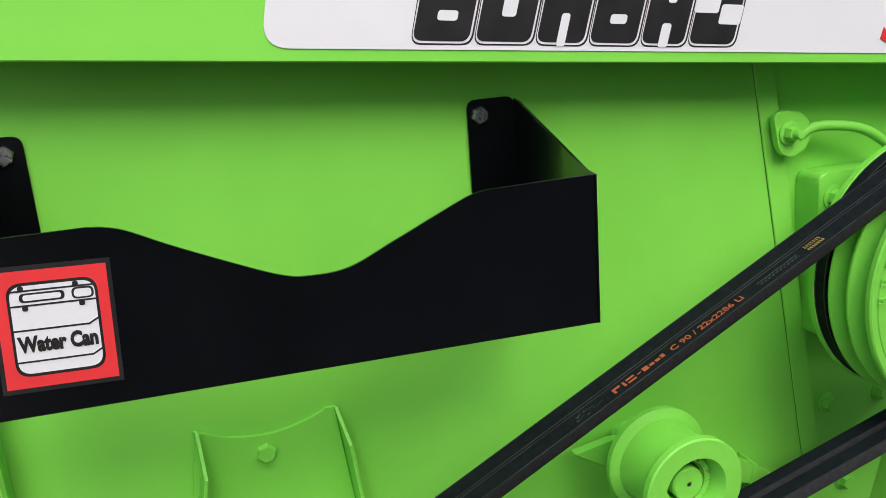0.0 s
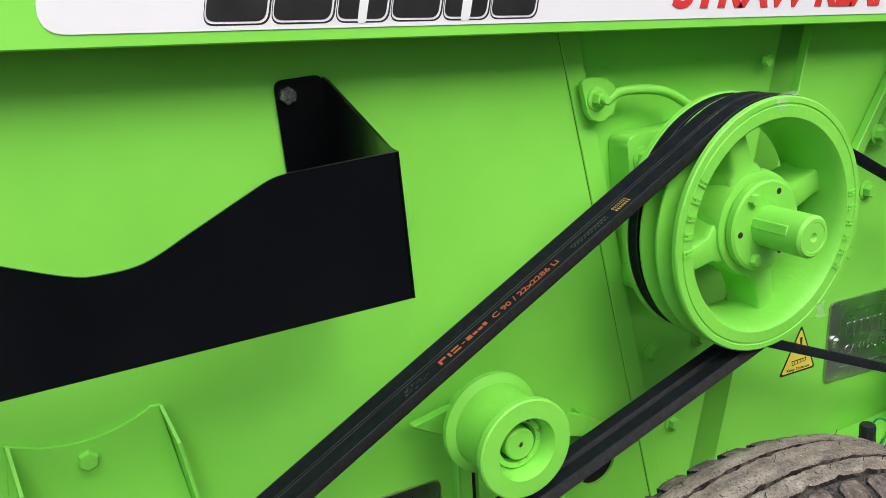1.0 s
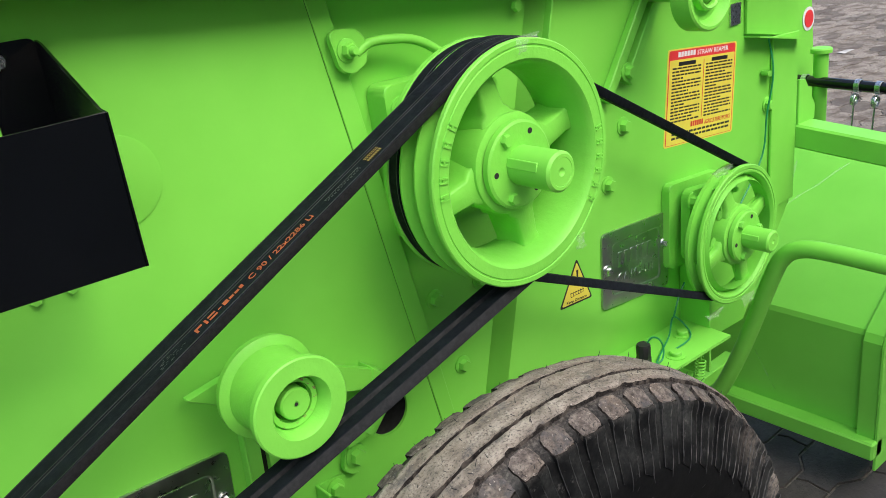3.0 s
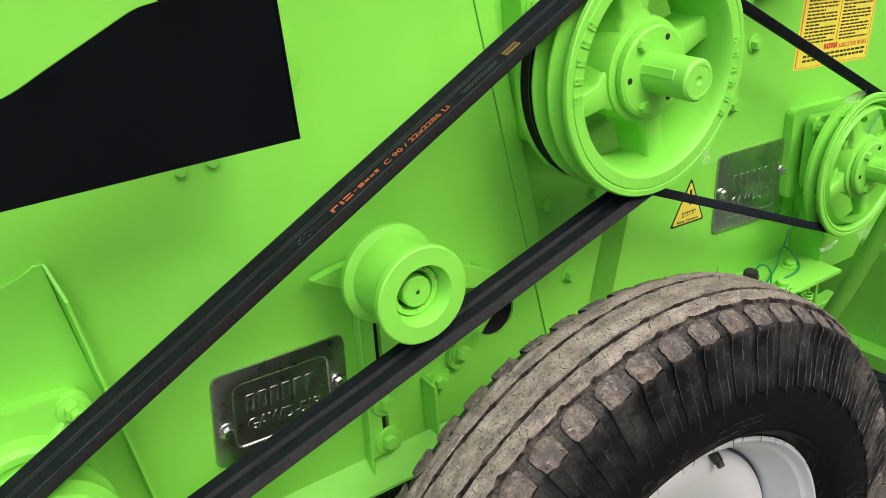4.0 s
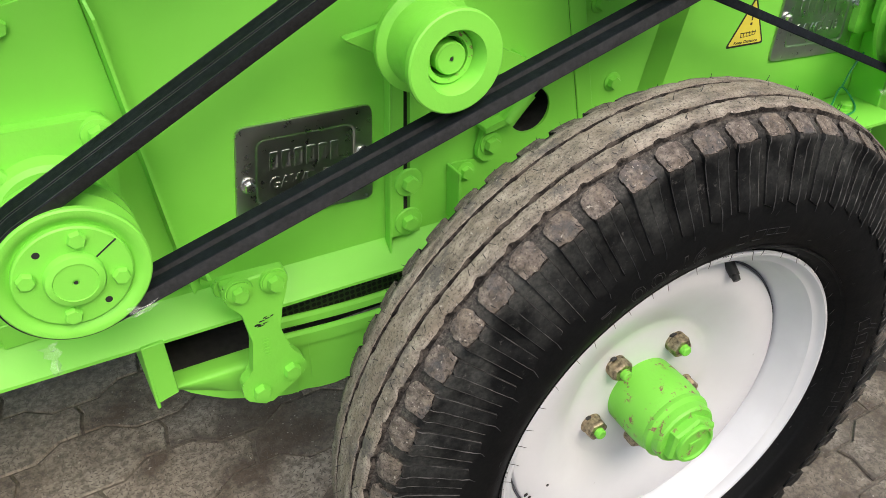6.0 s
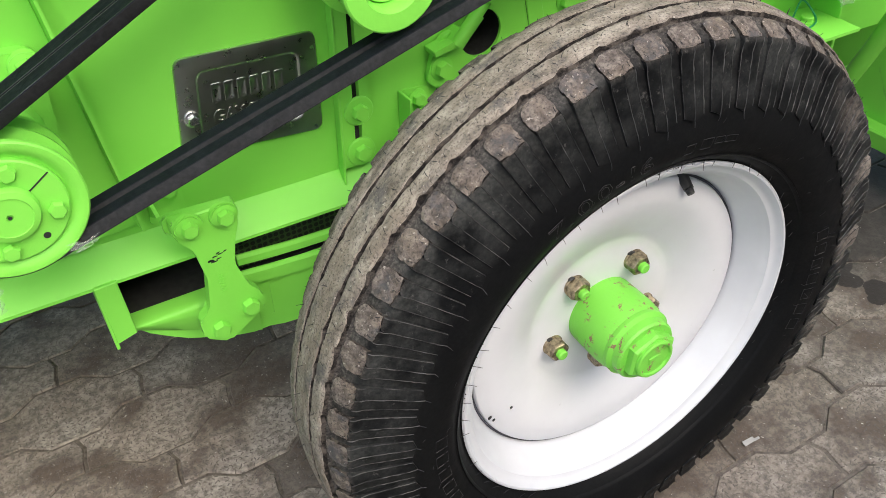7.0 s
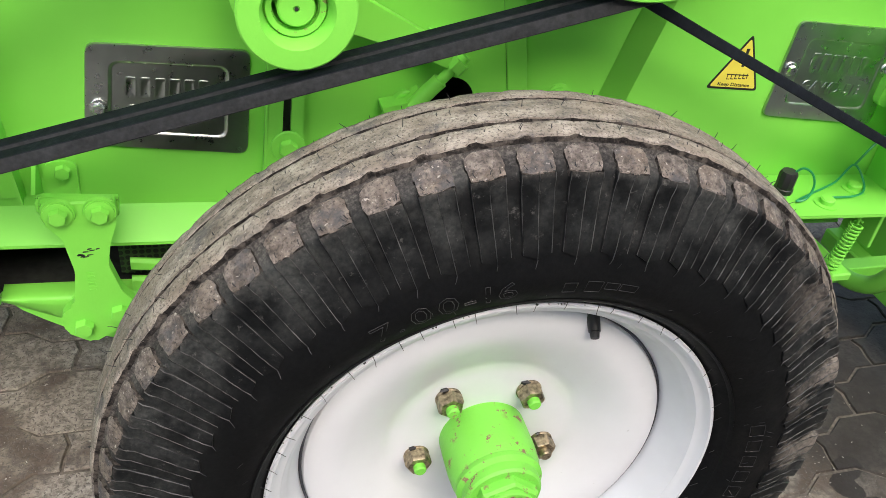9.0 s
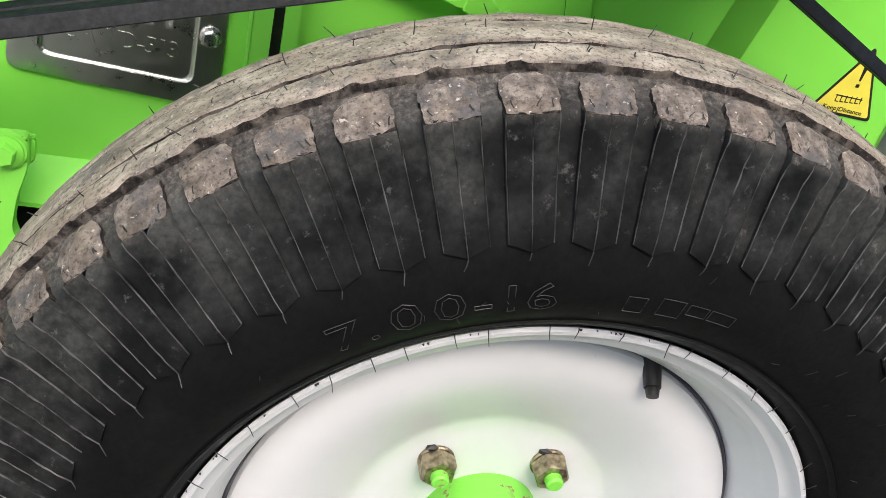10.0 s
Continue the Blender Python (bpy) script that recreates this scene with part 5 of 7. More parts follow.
vs = [(-0.110, -0.032, 0.577), (-0.107, -0.001, 0.579), (-0.05, -0.001, 0.528), (-0.05, -0.032, 0.526)]
bm.faces.new([bm.verts.new(p) for p in vs])
bmesh.ops.solidify(bm, geom=bm.faces[:], thickness=0.003)
bolt(ang, -0.085, -0.004, 0.561, 0.0088, 0.007)

# ---- hanger link and the chute under the sill ----
link = thing("hanger_link", (-0.385, -0.06, 0.39), "green cast hanger link with four bolts and chipped paint", "link")
part("mount_plate", slab(rounded([(-0.424, 0.530), (-0.346, 0.522), (-0.344, 0.547), (-0.422, 0.553)], 0.006), -0.052, -0.046, 0.0015), GREEN, link)
bm = block(-0.424, -0.345, -0.050, -0.042, 0.541, 0.545, 0.001)
part("mount_shelf", bm, GREEN, link)
part("mount_back", slab(rounded([(-0.430, 0.517), (-0.387, 0.515), (-0.386, 0.562), (-0.414, 0.565)], 0.006), -0.005, -0.001, 0.0008), GREEN, link)
bm = bmesh.new()
for dx in (0, 0.004):
    bm.faces.new([bm.verts.new(p) for p in ((-0.428 + dx, -0.002, 0.566), (-0.426 + dx, -0.048, 0.552), (-0.426 + dx, -0.002, 0.525))])
bm.verts.ensure_lookup_table()
for i in range(3):
    bm.faces.new((bm.verts[i], bm.verts[(i + 1) % 3], bm.verts[3 + (i + 1) % 3], bm.verts[3 + i]))
part("mount_gusset", bm, GREEN, link)
bolt(link, -0.400, -0.005, 0.5525, 0.0085, 0.007, washer=False)
neck = rounded([(-0.419, 0.552), (-0.3465, 0.553), (-0.3480, 0.526), (-0.3570, 0.500), (-0.3625, 0.472), (-0.3530, 0.436), (-0.3400, 0.418), (-0.3400, 0.396), (-0.3900, 0.366), (-0.4000, 0.372), (-0.4170, 0.384), (-0.4180, 0.410), (-0.4030, 0.421), (-0.3960, 0.466), (-0.4020, 0.508), (-0.4180, 0.530)], 0.005, 3)
part("casting", slab(neck, -0.066, -0.052, 0.002), GREEN_CAST, link)
for x, z in ((-0.401, 0.541), (-0.362, 0.541)):
    part("pad", lathe([(0.0165, -0.0655), (0.0155, -0.069), (0, -0.069)], x, z, 24), GREEN_CAST, link)
    bolt(link, x, -0.069, z, 0.0095, 0.008)
for x, z in ((-0.358, 0.407), (-0.397, 0.391)):
    bolt(link, x, -0.066, z, 0.0105, 0.009, washer=False)
rnd = random.Random(9)
bm = bmesh.new()
for k in range(9):
    x, z = -0.392 + rnd.uniform(0, 0.022), 0.487 + rnd.uniform(-0.006, 0.008)
    slab(rounded([(x, z), (x + rnd.uniform(0.003, 0.009), z + 0.0006), (x + rnd.uniform(0.003, 0.008), z + rnd.uniform(0.0015, 0.003)), (x + 0.001, z + 0.0018)], 0.001, 3), -0.0661, -0.0664, to=bm)
part("paint_chips", bm, BLACK_INK, link, "bare dark chips in the paint")
part("cast_mark", bars([(-0.385, 0.440 + 0.0045 * k, 0.007, 0.002, 0) for k in range(6)], -0.066, 0.0008), GREEN_CAST, link)

chute = thing("straw_chute", (-0.42, 0.05, 0.36), "green sheet-metal chute with a ragged lower edge under the sill", "chute")
part("corner_post", slab([(-0.506, 0.398), (-0.482, 0.404), (-0.484, 0.482), (-0.507, 0.482)], -0.034, -0.028, 0.001), GREEN, chute)
part("post_side", slab([(-0.509, 0.39), (-0.505, 0.39), (-0.505, 0.482), (-0.509, 0.482)], -0.034, 0.10, 0.001), GREEN, chute)
# the lower rail is a soft fold in the sheet
bm = bmesh.new()
rows = []
for dy, dz in ((0.004, 0.000), (-0.012, 0.000), (-0.018, -0.002), (-0.0215, -0.006), (-0.023, -0.012), (-0.022, -0.030), (-0.018, -0.058), (-0.0125, -0.085), (-0.008, -0.085), (0.004, -0.006)):
    rows.append([bm.verts.new((x, dy, 0.403 - 0.045 * (x + 0.484) + dz * min(1.0, 0.14 + (x + 0.484) * 6))) for x in [-0.484 + 0.0145 * i for i in range(11)]])
for p, q in zip(rows, rows[1:] + rows[:1]):
    for i in range(10):
        bm.faces.new((p[i], p[i + 1], q[i + 1], q[i]))
part("lower_rail", bm, GREEN, chute, angle=60)
rnd = random.Random(3)
low_edge = [(-0.488, 0.398)]
for k in range(1, 22):
    x = -0.488 + k * 0.02
    low_edge.append((x, 0.293 + 0.105 * math.exp(-(x + 0.488) / 0.085) + rnd.uniform(-0.0022, 0.0022)))
part("skirt", slab(low_edge + [(low_edge[-1][0], 0.375), (-0.485, 0.402)], -0.010, -0.007), GREEN, chute)
# floor, wall and back of the chute carry its inner shade as near-black colour
part("inner_floor", block(-0.503, 0.30, 0.012, 0.32, 0.385, 0.39), SHADE_BLACK, chute, "chute floor painted near-black for the shade inside")
part("inner_wall", block(-0.504, -0.5035, 0.0, 0.32, 0.39, 0.49), SHADE_BLACK, chute)
part("inner_back", block(-0.505, 0.30, 0.32, 0.325, 0.36, 0.50), SHADE_BLACK, chute, "chute back painted near-black for the shade inside")
bm = bmesh.new()
for z0, z1, y in ((0.4215, 0.438, -0.006), (0.3925, 0.4165, -0.012)):
    bm = bmesh.new()
    rows = []
    for dy, z in ((0.003, z1 - 0.004), (0.0, z1 - 0.004), (-0.003, z1 - 0.008), (-0.003, z0 - 0.001), (0.0, z0 - 0.003), (0.003, z0 - 0.003)):
        rows.append([bm.verts.new((x, y + dy, z - 0.055 * (x + 0.345) - 0.006 * math.sin((x + 0.345) * 14))) for x in [-0.347 + 0.0125 * i for i in range(21)]])
    for p, q in zip(rows, rows[1:] + rows[:1]):
        for i in range(20):
            bm.faces.new((p[i], p[i + 1], q[i + 1], q[i]))
    part("lip", bm, GREEN, chute)
part("sieve", slab([(-0.36, 0.40), (-0.08, 0.385), (-0.08, 0.478), (-0.36, 0.478)], 0.012, 0.014), SIEVE, chute, "dark perforated sieve sheet")
part("side_cheek", slab([(-0.338, 0.33), (-0.318, 0.33), (-0.316, 0.405), (-0.336, 0.407)], -0.012, -0.0105, 0.0006), GREEN, chute)

# ---- shelf, sensor, spring and wire by the front pulley ----
shelf = thing("shelf_bracket", (0.53, -0.05, 0.47), "green shelf bracket below the front pulley", "bracket")
bm = bmesh.new()
for dz in (0.0, -0.005):
    bm.faces.new([bm.verts.new(p) for p in ((0.440, -0.100, 0.497 + dz), (0.640, -0.100, 0.487 + dz), (0.648, -0.002, 0.487 + dz), (0.440, -0.002, 0.497 + dz))])
bm.verts.ensure_lookup_table()
for i in range(4):
    bm.faces.new((bm.verts[i], bm.verts[(i + 1) % 4], bm.verts[4 + (i + 1) % 4], bm.verts[4 + i]))
part("plate", bm, GREEN, shelf)
part("end_web", slab([(0.640, 0.40), (0.646, 0.40), (0.648, 0.60), (0.642, 0.60)], -0.060, -0.001, 0.001), GREEN, shelf)
for x, y in ((0.520, -0.075), (0.590, -0.040)):
    bm = lathe([(0, 0), (0.016, 0), (0.016, 0.002), (0.0095, 0.0025), (0.0095, 0.008), (0.008, 0.0095), (0, 0.0095)], 0, 0, 20)
    for v in bm.verts:
        v.co = Vector((x + v.co.x, y + v.co.z, 0.4972 - 0.05 * (x - 0.440) + v.co.y))
    part("bolt", bm, GREEN, shelf)
sensor = thing("speed_sensor", (0.462, -0.06, 0.487), "black capped sensor with a threaded metal barrel on the shelf", "sensor")
bm = lathe([(0, 0), (0.010, 0), (0.010, 0.004), (0.0085, 0.005), (0.0085, 0.020), (0, 0.020)], 0, 0, 20)
for v in bm.verts:
    v.co = Vector((0.457 + v.co.x, -0.06 + v.co.z, 0.488 + v.co.y))
part("barrel", bm, ZINC, sensor, "threaded metal barrel")
bm = lathe([(0, 0.020), (0.0125, 0.020), (0.0125, 0.026), (0.0115, 0.027), (0.0118, 0.046), (0.010, 0.050), (0, 0.050)], 0, 0, 10)
for v in bm.verts:
    v.co = Vector((0.457 + v.co.x, -0.06 + v.co.z, 0.488 + v.co.y))
part("cap", bm, BLACK_PLASTIC, sensor, "black ribbed plastic cap")
wire = thing("sensor_wire", (0.6, -0.02, 0.49), "thin green wire looped from the sensor up the side", "wire")
pts = [(0.462, -0.060, 0.532), (0.470, -0.066, 0.545), (0.484, -0.070, 0.538), (0.492, -0.072, 0.520), (0.486, -0.074, 0.503), (0.476, -0.070, 0.498), (0.510, -0.055, 0.498), (0.560, -0.035, 0.500), (0.596, -0.020, 0.516), (0.602, -0.045, 0.496), (0.575, -0.062, 0.494), (0.520, -0.064, 0.496)]
part("loop", sweep(curve_through(pts, 6), 0.0015, 7), WIRE_GREEN, wire)
pts = [(0.596, -0.020, 0.516), (0.628, -0.012, 0.548), (0.672, -0.010, 0.580), (0.75, -0.020, 0.62), (0.83, -0.012, 0.66), (0.895, -0.009, 0.72), (0.905, -0.010, 0.79), (0.910, -0.018, 0.866), (0.908, -0.008, 0.93)]
part("run", sweep(curve_through(pts, 6), 0.0017, 7), WIRE_GREEN, wire)
spring = thing("return_spring", (0.575, -0.08, 0.40), "green painted coil spring under the shelf", "spring")
hel = [(0.575 + 0.0085 * math.cos(0.7 * i) - 0.0001 * i, -0.085 + 0.0085 * math.sin(0.7 * i), 0.466 - 0.00062 * i) for i in range(120)]
part("coil", sweep(hel, 0.0016, 6), GREEN, spring)
part("hook", sweep([(0.575, -0.085, 0.480), (0.575, -0.085, 0.464)], 0.002, 8), GREEN, spring)
part("anchor", block(0.558, 0.59, -0.10, -0.002, 0.378, 0.390, 0.002), GREEN, spring)

# ---- header at the front end ----
header = thing("cutter_header", (1.03, -0.1, 0.08), "green folded sheet back of the reaper's header with box rails", "header")
bm = block(1.018, 1.075, -0.95, -0.0015, 0.694, 0.740, 0.004)
for v in bm.verts:
    v.co.z += 0.095 * (v.co.y + 0.05)
part("top_beam", bm, GREEN, header)


def back_strip(points, y0, y1):
    return slab(points + [(x + 0.004, z) for x, z in points[::-1]], y0, y1)


part("back_sheet", back_strip([(1.428, 0.612), (1.034, 0.356), (1.026, 0.349), (1.022, 0.338), (1.021, 0.12)], -0.165, 0.35), GREEN, header, angle=12)
part("end_flange", back_strip([(1.424, 0.617), (1.028, 0.361), (1.016, 0.350), (1.008, 0.334), (1.006, 0.09)], -0.198, -0.163), GREEN, header, angle=12)
part("end_plate", slab([(1.004, 0.05), (1.45, 0.03), (1.45, 0.64), (1.424, 0.622), (1.056, 0.384), (1.034, 0.370), (1.018, 0.356), (1.004, 0.330)], -0.205, -0.199, 0.001), GREEN, header)
part("bottom_rail", block(0.985, 1.030, -0.205, 0.35, 0.082, 0.122, 0.004), GREEN, header)
part("gusset", slab([(1.021, 0.741), (1.085, 0.741), (1.085, 0.770), (1.045, 0.825), (1.021, 0.830)], -0.010, -0.005, 0.001), GREEN, header)
for z in (0.30, 0.19):
    bolt(header, 1.05, -0.205, z, 0.010, 0.008)
tube = thing("guard_tube", (0.8, -0.1, 0.2), "bent green steel guard tube beside the front pulley", "guard")
pts = [(0.79, 0.11, 0.215), (0.795, 0.06, 0.225), (0.798, 0.018, 0.26), (0.80, -0.03, 0.37), (0.80, -0.085, 0.53), (0.80, -0.108, 0.575), (0.80, -0.140, 0.594), (0.80, -0.19, 0.598), (0.80, -0.29, 0.596), (0.80, -0.55, 0.592), (0.81, -0.62, 0.58)]
part("bar", sweep(curve_through(pts, 8), 0.0155, 18), GREEN, tube)
part("foot", block(0.775, 0.985, 0.09, 0.12, 0.20, 0.23, 0.002), GREEN, tube)

reel = thing("reel_bar", (1.65, 0.1, 0.69), "black reel bar with clamped spring tines", "reel bar")
d = Vector((1.60, 0.30, 0.691)) - Vector((1.60, 0.05, 0.681))
e0, e1 = Vector((1.60, 0.52, 0.699)), Vector((1.60, -0.60, 0.655))
part("tube", sweep([e0, e1], 0.0135, 16), BLACK_PAINT, reel)
for y in (0.270, 0.135, 0.085, -0.02, -0.15):
    z = 0.681 + (y - 0.05) * 0.04
    bm = bmesh.new()
    lathe([(0.0165, y - 0.006), (0.0165, y + 0.006), (0.0150, y + 0.007), (0.0150, y - 0.007)], 1.60, z, 20, to=bm, closed=True)
    part("clamp", bm, ZINC, reel)
    hel = [(1.592 + 0.013 * math.cos(0.6 * i), y + 0.0022 * (i / 10), z - 0.032 + 0.013 * math.sin(0.6 * i)) for i in range(42)]
    part("tine_coil", sweep(hel, 0.0024, 7), ZINC, reel)
    part("tine", sweep([(1.580, y, z - 0.034), (1.578, y + 0.002, z - 0.10), (1.570, y + 0.004, z - 0.22)], 0.0024, 7), ZINC, reel)
post = thing("header_post", (1.66, 0.2, 0.55), "green capped tube post on the header", "post")
bm = lathe([(0.018, -0.567), (0.018, 0.205)], 0, 0, 28)
for v in bm.verts:
    v.co = Vector((1.61 + v.co.x, 0.236 + v.co.z, 0.555 + v.co.y))
part("tube", bm, GREEN, post)
bm = lathe([(0, 0.205), (0.026, 0.205), (0.026, 0.214), (0.023, 0.217), (0, 0.217)], 0, 0, 28)
for v in bm.verts:
    v.co = Vector((1.61 + v.co.x, 0.236 + v.co.z, 0.555 + v.co.y))
part("cap", bm, GREEN, post)
part("arm", block(1.60, 1.66, 0.15, 1.1, 0.50, 0.555, 0.004), GREEN, post)
divider = thing("divider_plate", (1.62, 0.3, 0.5), "green upright divider sheet with a round red reflector", "divider")
part("sheet", slab([(1.50, 0.50), (1.70, 0.50), (1.70, 0.72), (1.67, 0.95), (1.50, 0.97)], 0.300, 0.304), GREEN, divider)
part("white_ring", lathe([(0.030, 0.2995), (0.030, 0.298), (0, 0.298)], 1.662, 0.834, 32), WHITE_VINYL, divider)
part("reflector", lathe([(0.022, 0.2978), (0.022, 0.2965), (0, 0.2965)], 1.662, 0.834, 32), RED_VINYL, divider)


# ---- wheel ----
WC = Vector((0.0054, -0.2663, 0.362))
WHEEL_TURN, WHEEL_LEAN = -1.7, -0.3
PHASE = radians(0.34)
GROUND = -0.012
wheel = thing("wheel", (WC.x, WC.y, GROUND), "white steel wheel with a dusty black ribbed tyre and green hub", "wheel")
WM = Matrix.Translation(WC) @ Matrix.Rotation(radians(WHEEL_TURN), 4, "Z") @ Matrix.Rotation(radians(WHEEL_LEAN), 4, "X")


def wheel_part(name, bm, material, parent, label="", angle=32):
    """A part built round the wheel's own axle (along y), set in place; the foot of the tyre is pressed flat."""
    for v in bm.verts:
        v.co = WM @ v.co
        v.co.z = max(v.co.z, GROUND + 0.0005)
    return part(name, bm, material, parent, label, angle)


# the wall between the raised bars, from the tread to the bead: radius and half width
SIDE = [(0.3722, 0.0420), (0.3672, 0.0562), (0.3612, 0.0624), (0.3545, 0.0650), (0.3450, 0.0681), (0.3300, 0.0724), (0.3150, 0.0774), (0.3050, 0.0806), (0.2980, 0.0828), (0.2900, 0.0844), (0.2780, 0.0852), (0.2650, 0.0838), (0.2540, 0.0795), (0.2450, 0.0735), (0.2385, 0.0675), (0.2350, 0.0622), (0.2280, 0.0520)]


def side_at(r):
    for (r0, y0), (r1, y1) in zip(SIDE, SIDE[1:]):
        if r1 <= r <= r0:
            return y0 + (y1 - y0) * (r - r0) / (r1 - r0)
    return SIDE[-1][1]


def polar(r, a, y):
    return Vector((r * math.cos(a), y, r * math.sin(a)))


PITCH = 2 * math.pi / 58
FLOOR_R = 0.3768
prof = [(r, -y) for r, y in SIDE[::-1]] + [(FLOOR_R - 0.001, -0.040), (FLOOR_R, -0.032), (FLOOR_R + 0.0015, 0.0), (FLOOR_R, 0.032), (FLOOR_R - 0.001, 0.040)] + SIDE
bm = lathe(prof, 0, 0, 240, closed=True)
for f in bm.faces:
    f.material_index = int(max(abs(v.co.y) for v in f.verts) < 0.0415 and min(math.hypot(v.co.x, v.co.z) for v in f.verts) > 0.36)
tyre = wheel_part("tyre", bm, [TYRE_RUBBER, GROOVE_RUBBER], wheel, "dusty black tyre with ribbed tread")
rnd = random.Random(21)


def notch(s, deep):
    """The stepped edge of a rib over one pitch: a slow drift and one quick kink inwards."""
    s = s % 1.0
    d = min(s / 0.20, (1 - s) / 0.11)
    return deep * max(0.0, 1 - d) + 0.0012 * (s - 0.5)


def tread_rib(y0, y1, e0, e1, shift):
    """A rib round the tread; e0 and e1 say how deep its two edges are notched."""
    bm = bmesh.new()
    uv = bm.loops.layers.uv.new("UVMap")
    n = 58 * 14
    rings = []
    for i in range(n):
        a = 2 * math.pi * i / n
        s = (a - PHASE) / PITCH - 0.06
        c, q = math.cos(a), math.sin(a)
        ragged = [0.0007 * noise.noise(Vector((c * 70, q * 70, y0 * 90 + k * 7))) + 0.0005 * noise.noise(Vector((c * 260, q * 260, y0 * 90 + k * 5))) for k in (0, 1)]
        lo = y0 + notch(s + shift, e0) + ragged[0]
        hi = y1 - notch(s + shift, e1) + ragged[1]
        hump = 0.0006 * noise.noise(Vector((c * 24, q * 24, 3 + y0 * 30))) + 0.0004 * noise.noise(Vector((c * 90, q * 90, 5 + y0 * 30)))
        ring = []
        for y, drop in ((lo - 0.0004, None), (lo, 0.0016), (lo + 0.0007, 0.0004), (lo * 0.67 + hi * 0.33, 0.0), (lo * 0.33 + hi * 0.67, 0.0), (hi - 0.0007, 0.0004), (hi, 0.0016), (hi + 0.0004, None)):
            r = FLOOR_R - 0.001 if drop is None else 0.3856 - 2.6 * y * y + hump - drop
            ring.append(bm.verts.new(polar(r, a, y)))
        rings.append(ring)
    for i in range(n):
        p, q = rings[i], rings[(i + 1) % n]
        for k in range(7):
            f = bm.faces.new((p[k], p[k + 1], q[k + 1], q[k]))
            f.material_index = int(k in (0, 6))
            for lp, (ii, kk) in zip(f.loops, ((i, k), (i, k + 1), (i + 1, k + 1), (i + 1, k))):
                lp[uv].uv = (2 * math.pi * 0.385 * ii / n, y0 + (y1 - y0) * kk / 7)
    return wheel_part("tread_rib", bm, [TREAD_DUST, GROOVE_RUBBER], tyre, "dusty stepped tread rib", angle=50)


tread_rib(-0.0392, -0.0205, 0.0042, 0.0006, 0.0)
tread_rib(-0.0160, 0.0160, 0.0022, 0.0022, 0.12)
tread_rib(0.0205, 0.0392, 0.0006, 0.0042, 0.0)


def lug_mesh(seed, far):
    """One worn shoulder block of the tread at angle nought, its outer end pointed a little where the wall bar begins."""
    r2 = random.Random(seed)
    bm = bmesh.new()
    half = PITCH * 0.345
    nu, nv = 10, 7
    grid = []
    lean = [r2.uniform(-0.0010, 0.0010) for k in range(4)]
    for j in range(nv + 1):
        v = j / nv
        row = []
        for i in range(nu + 1):
            u = -1 + 2 * i / nu
            edge = max(abs(u), abs(2 * v - 1)) > 0.999
            inner = 0.0420 + 0.0050 * max(0.0, u - 0.15) ** 2 / 0.72 + 0.0044 * max(0.0, -u - 0.5) ** 2 / 0.25 + lean[0] * u
            outer = 0.0662 - 0.0024 * abs(u) + lean[1] * 0.5 * u
            y = inner + (outer - inner) * v
            wide = 1.02 + 0.05 * math.sin(math.pi * v) - 0.04 * v
            a = half * u * wide
            if edge:
                y += r2.uniform(-0.0005, 0.0005)
                a += half * r2.uniform(-0.05, 0.05)
            r = 0.3768 - 0.36 * (y - 0.0420) - 6.0 * (y - 0.0420) ** 2 + r2.uniform(-0.0005, 0.0005) + lean[2] * 0.35 * u + lean[3] * 0.3 * v
            if edge:
                r -= r2.uniform(0.0004, 0.0013)
            row.append((r, a, -y))
        grid.append(row)
    vs = [[bm.verts.new(polar(r, a, far * y)) for r, a, y in row] for row in grid]
    for j in range(nv):
        for i in range(nu):
            bm.faces.new((vs[j][i], vs[j][i + 1], vs[j + 1][i + 1], vs[j + 1][i]))
    loop = [(0, i) for i in range(nu)] + [(j, nu) for j in range(nv)] + [(nv, i) for i in range(nu, 0, -1)] + [(j, 0) for j in range(nv, 0, -1)]
    base = []
    for j, i in loop:
        r, a, y = grid[j][i]
        base.append(bm.verts.new(polar(0.3660 - 0.75 * max(0, abs(y) - 0.055), a * 1.02, far * y)))
    for k in range(len(loop)):
        m = (k + 1) % len(loop)
        bm.faces.new((vs[loop[k][0]][loop[k][1]], vs[loop[m][0]][loop[m][1]], base[m], base[k])).material_index = 1
    return bm


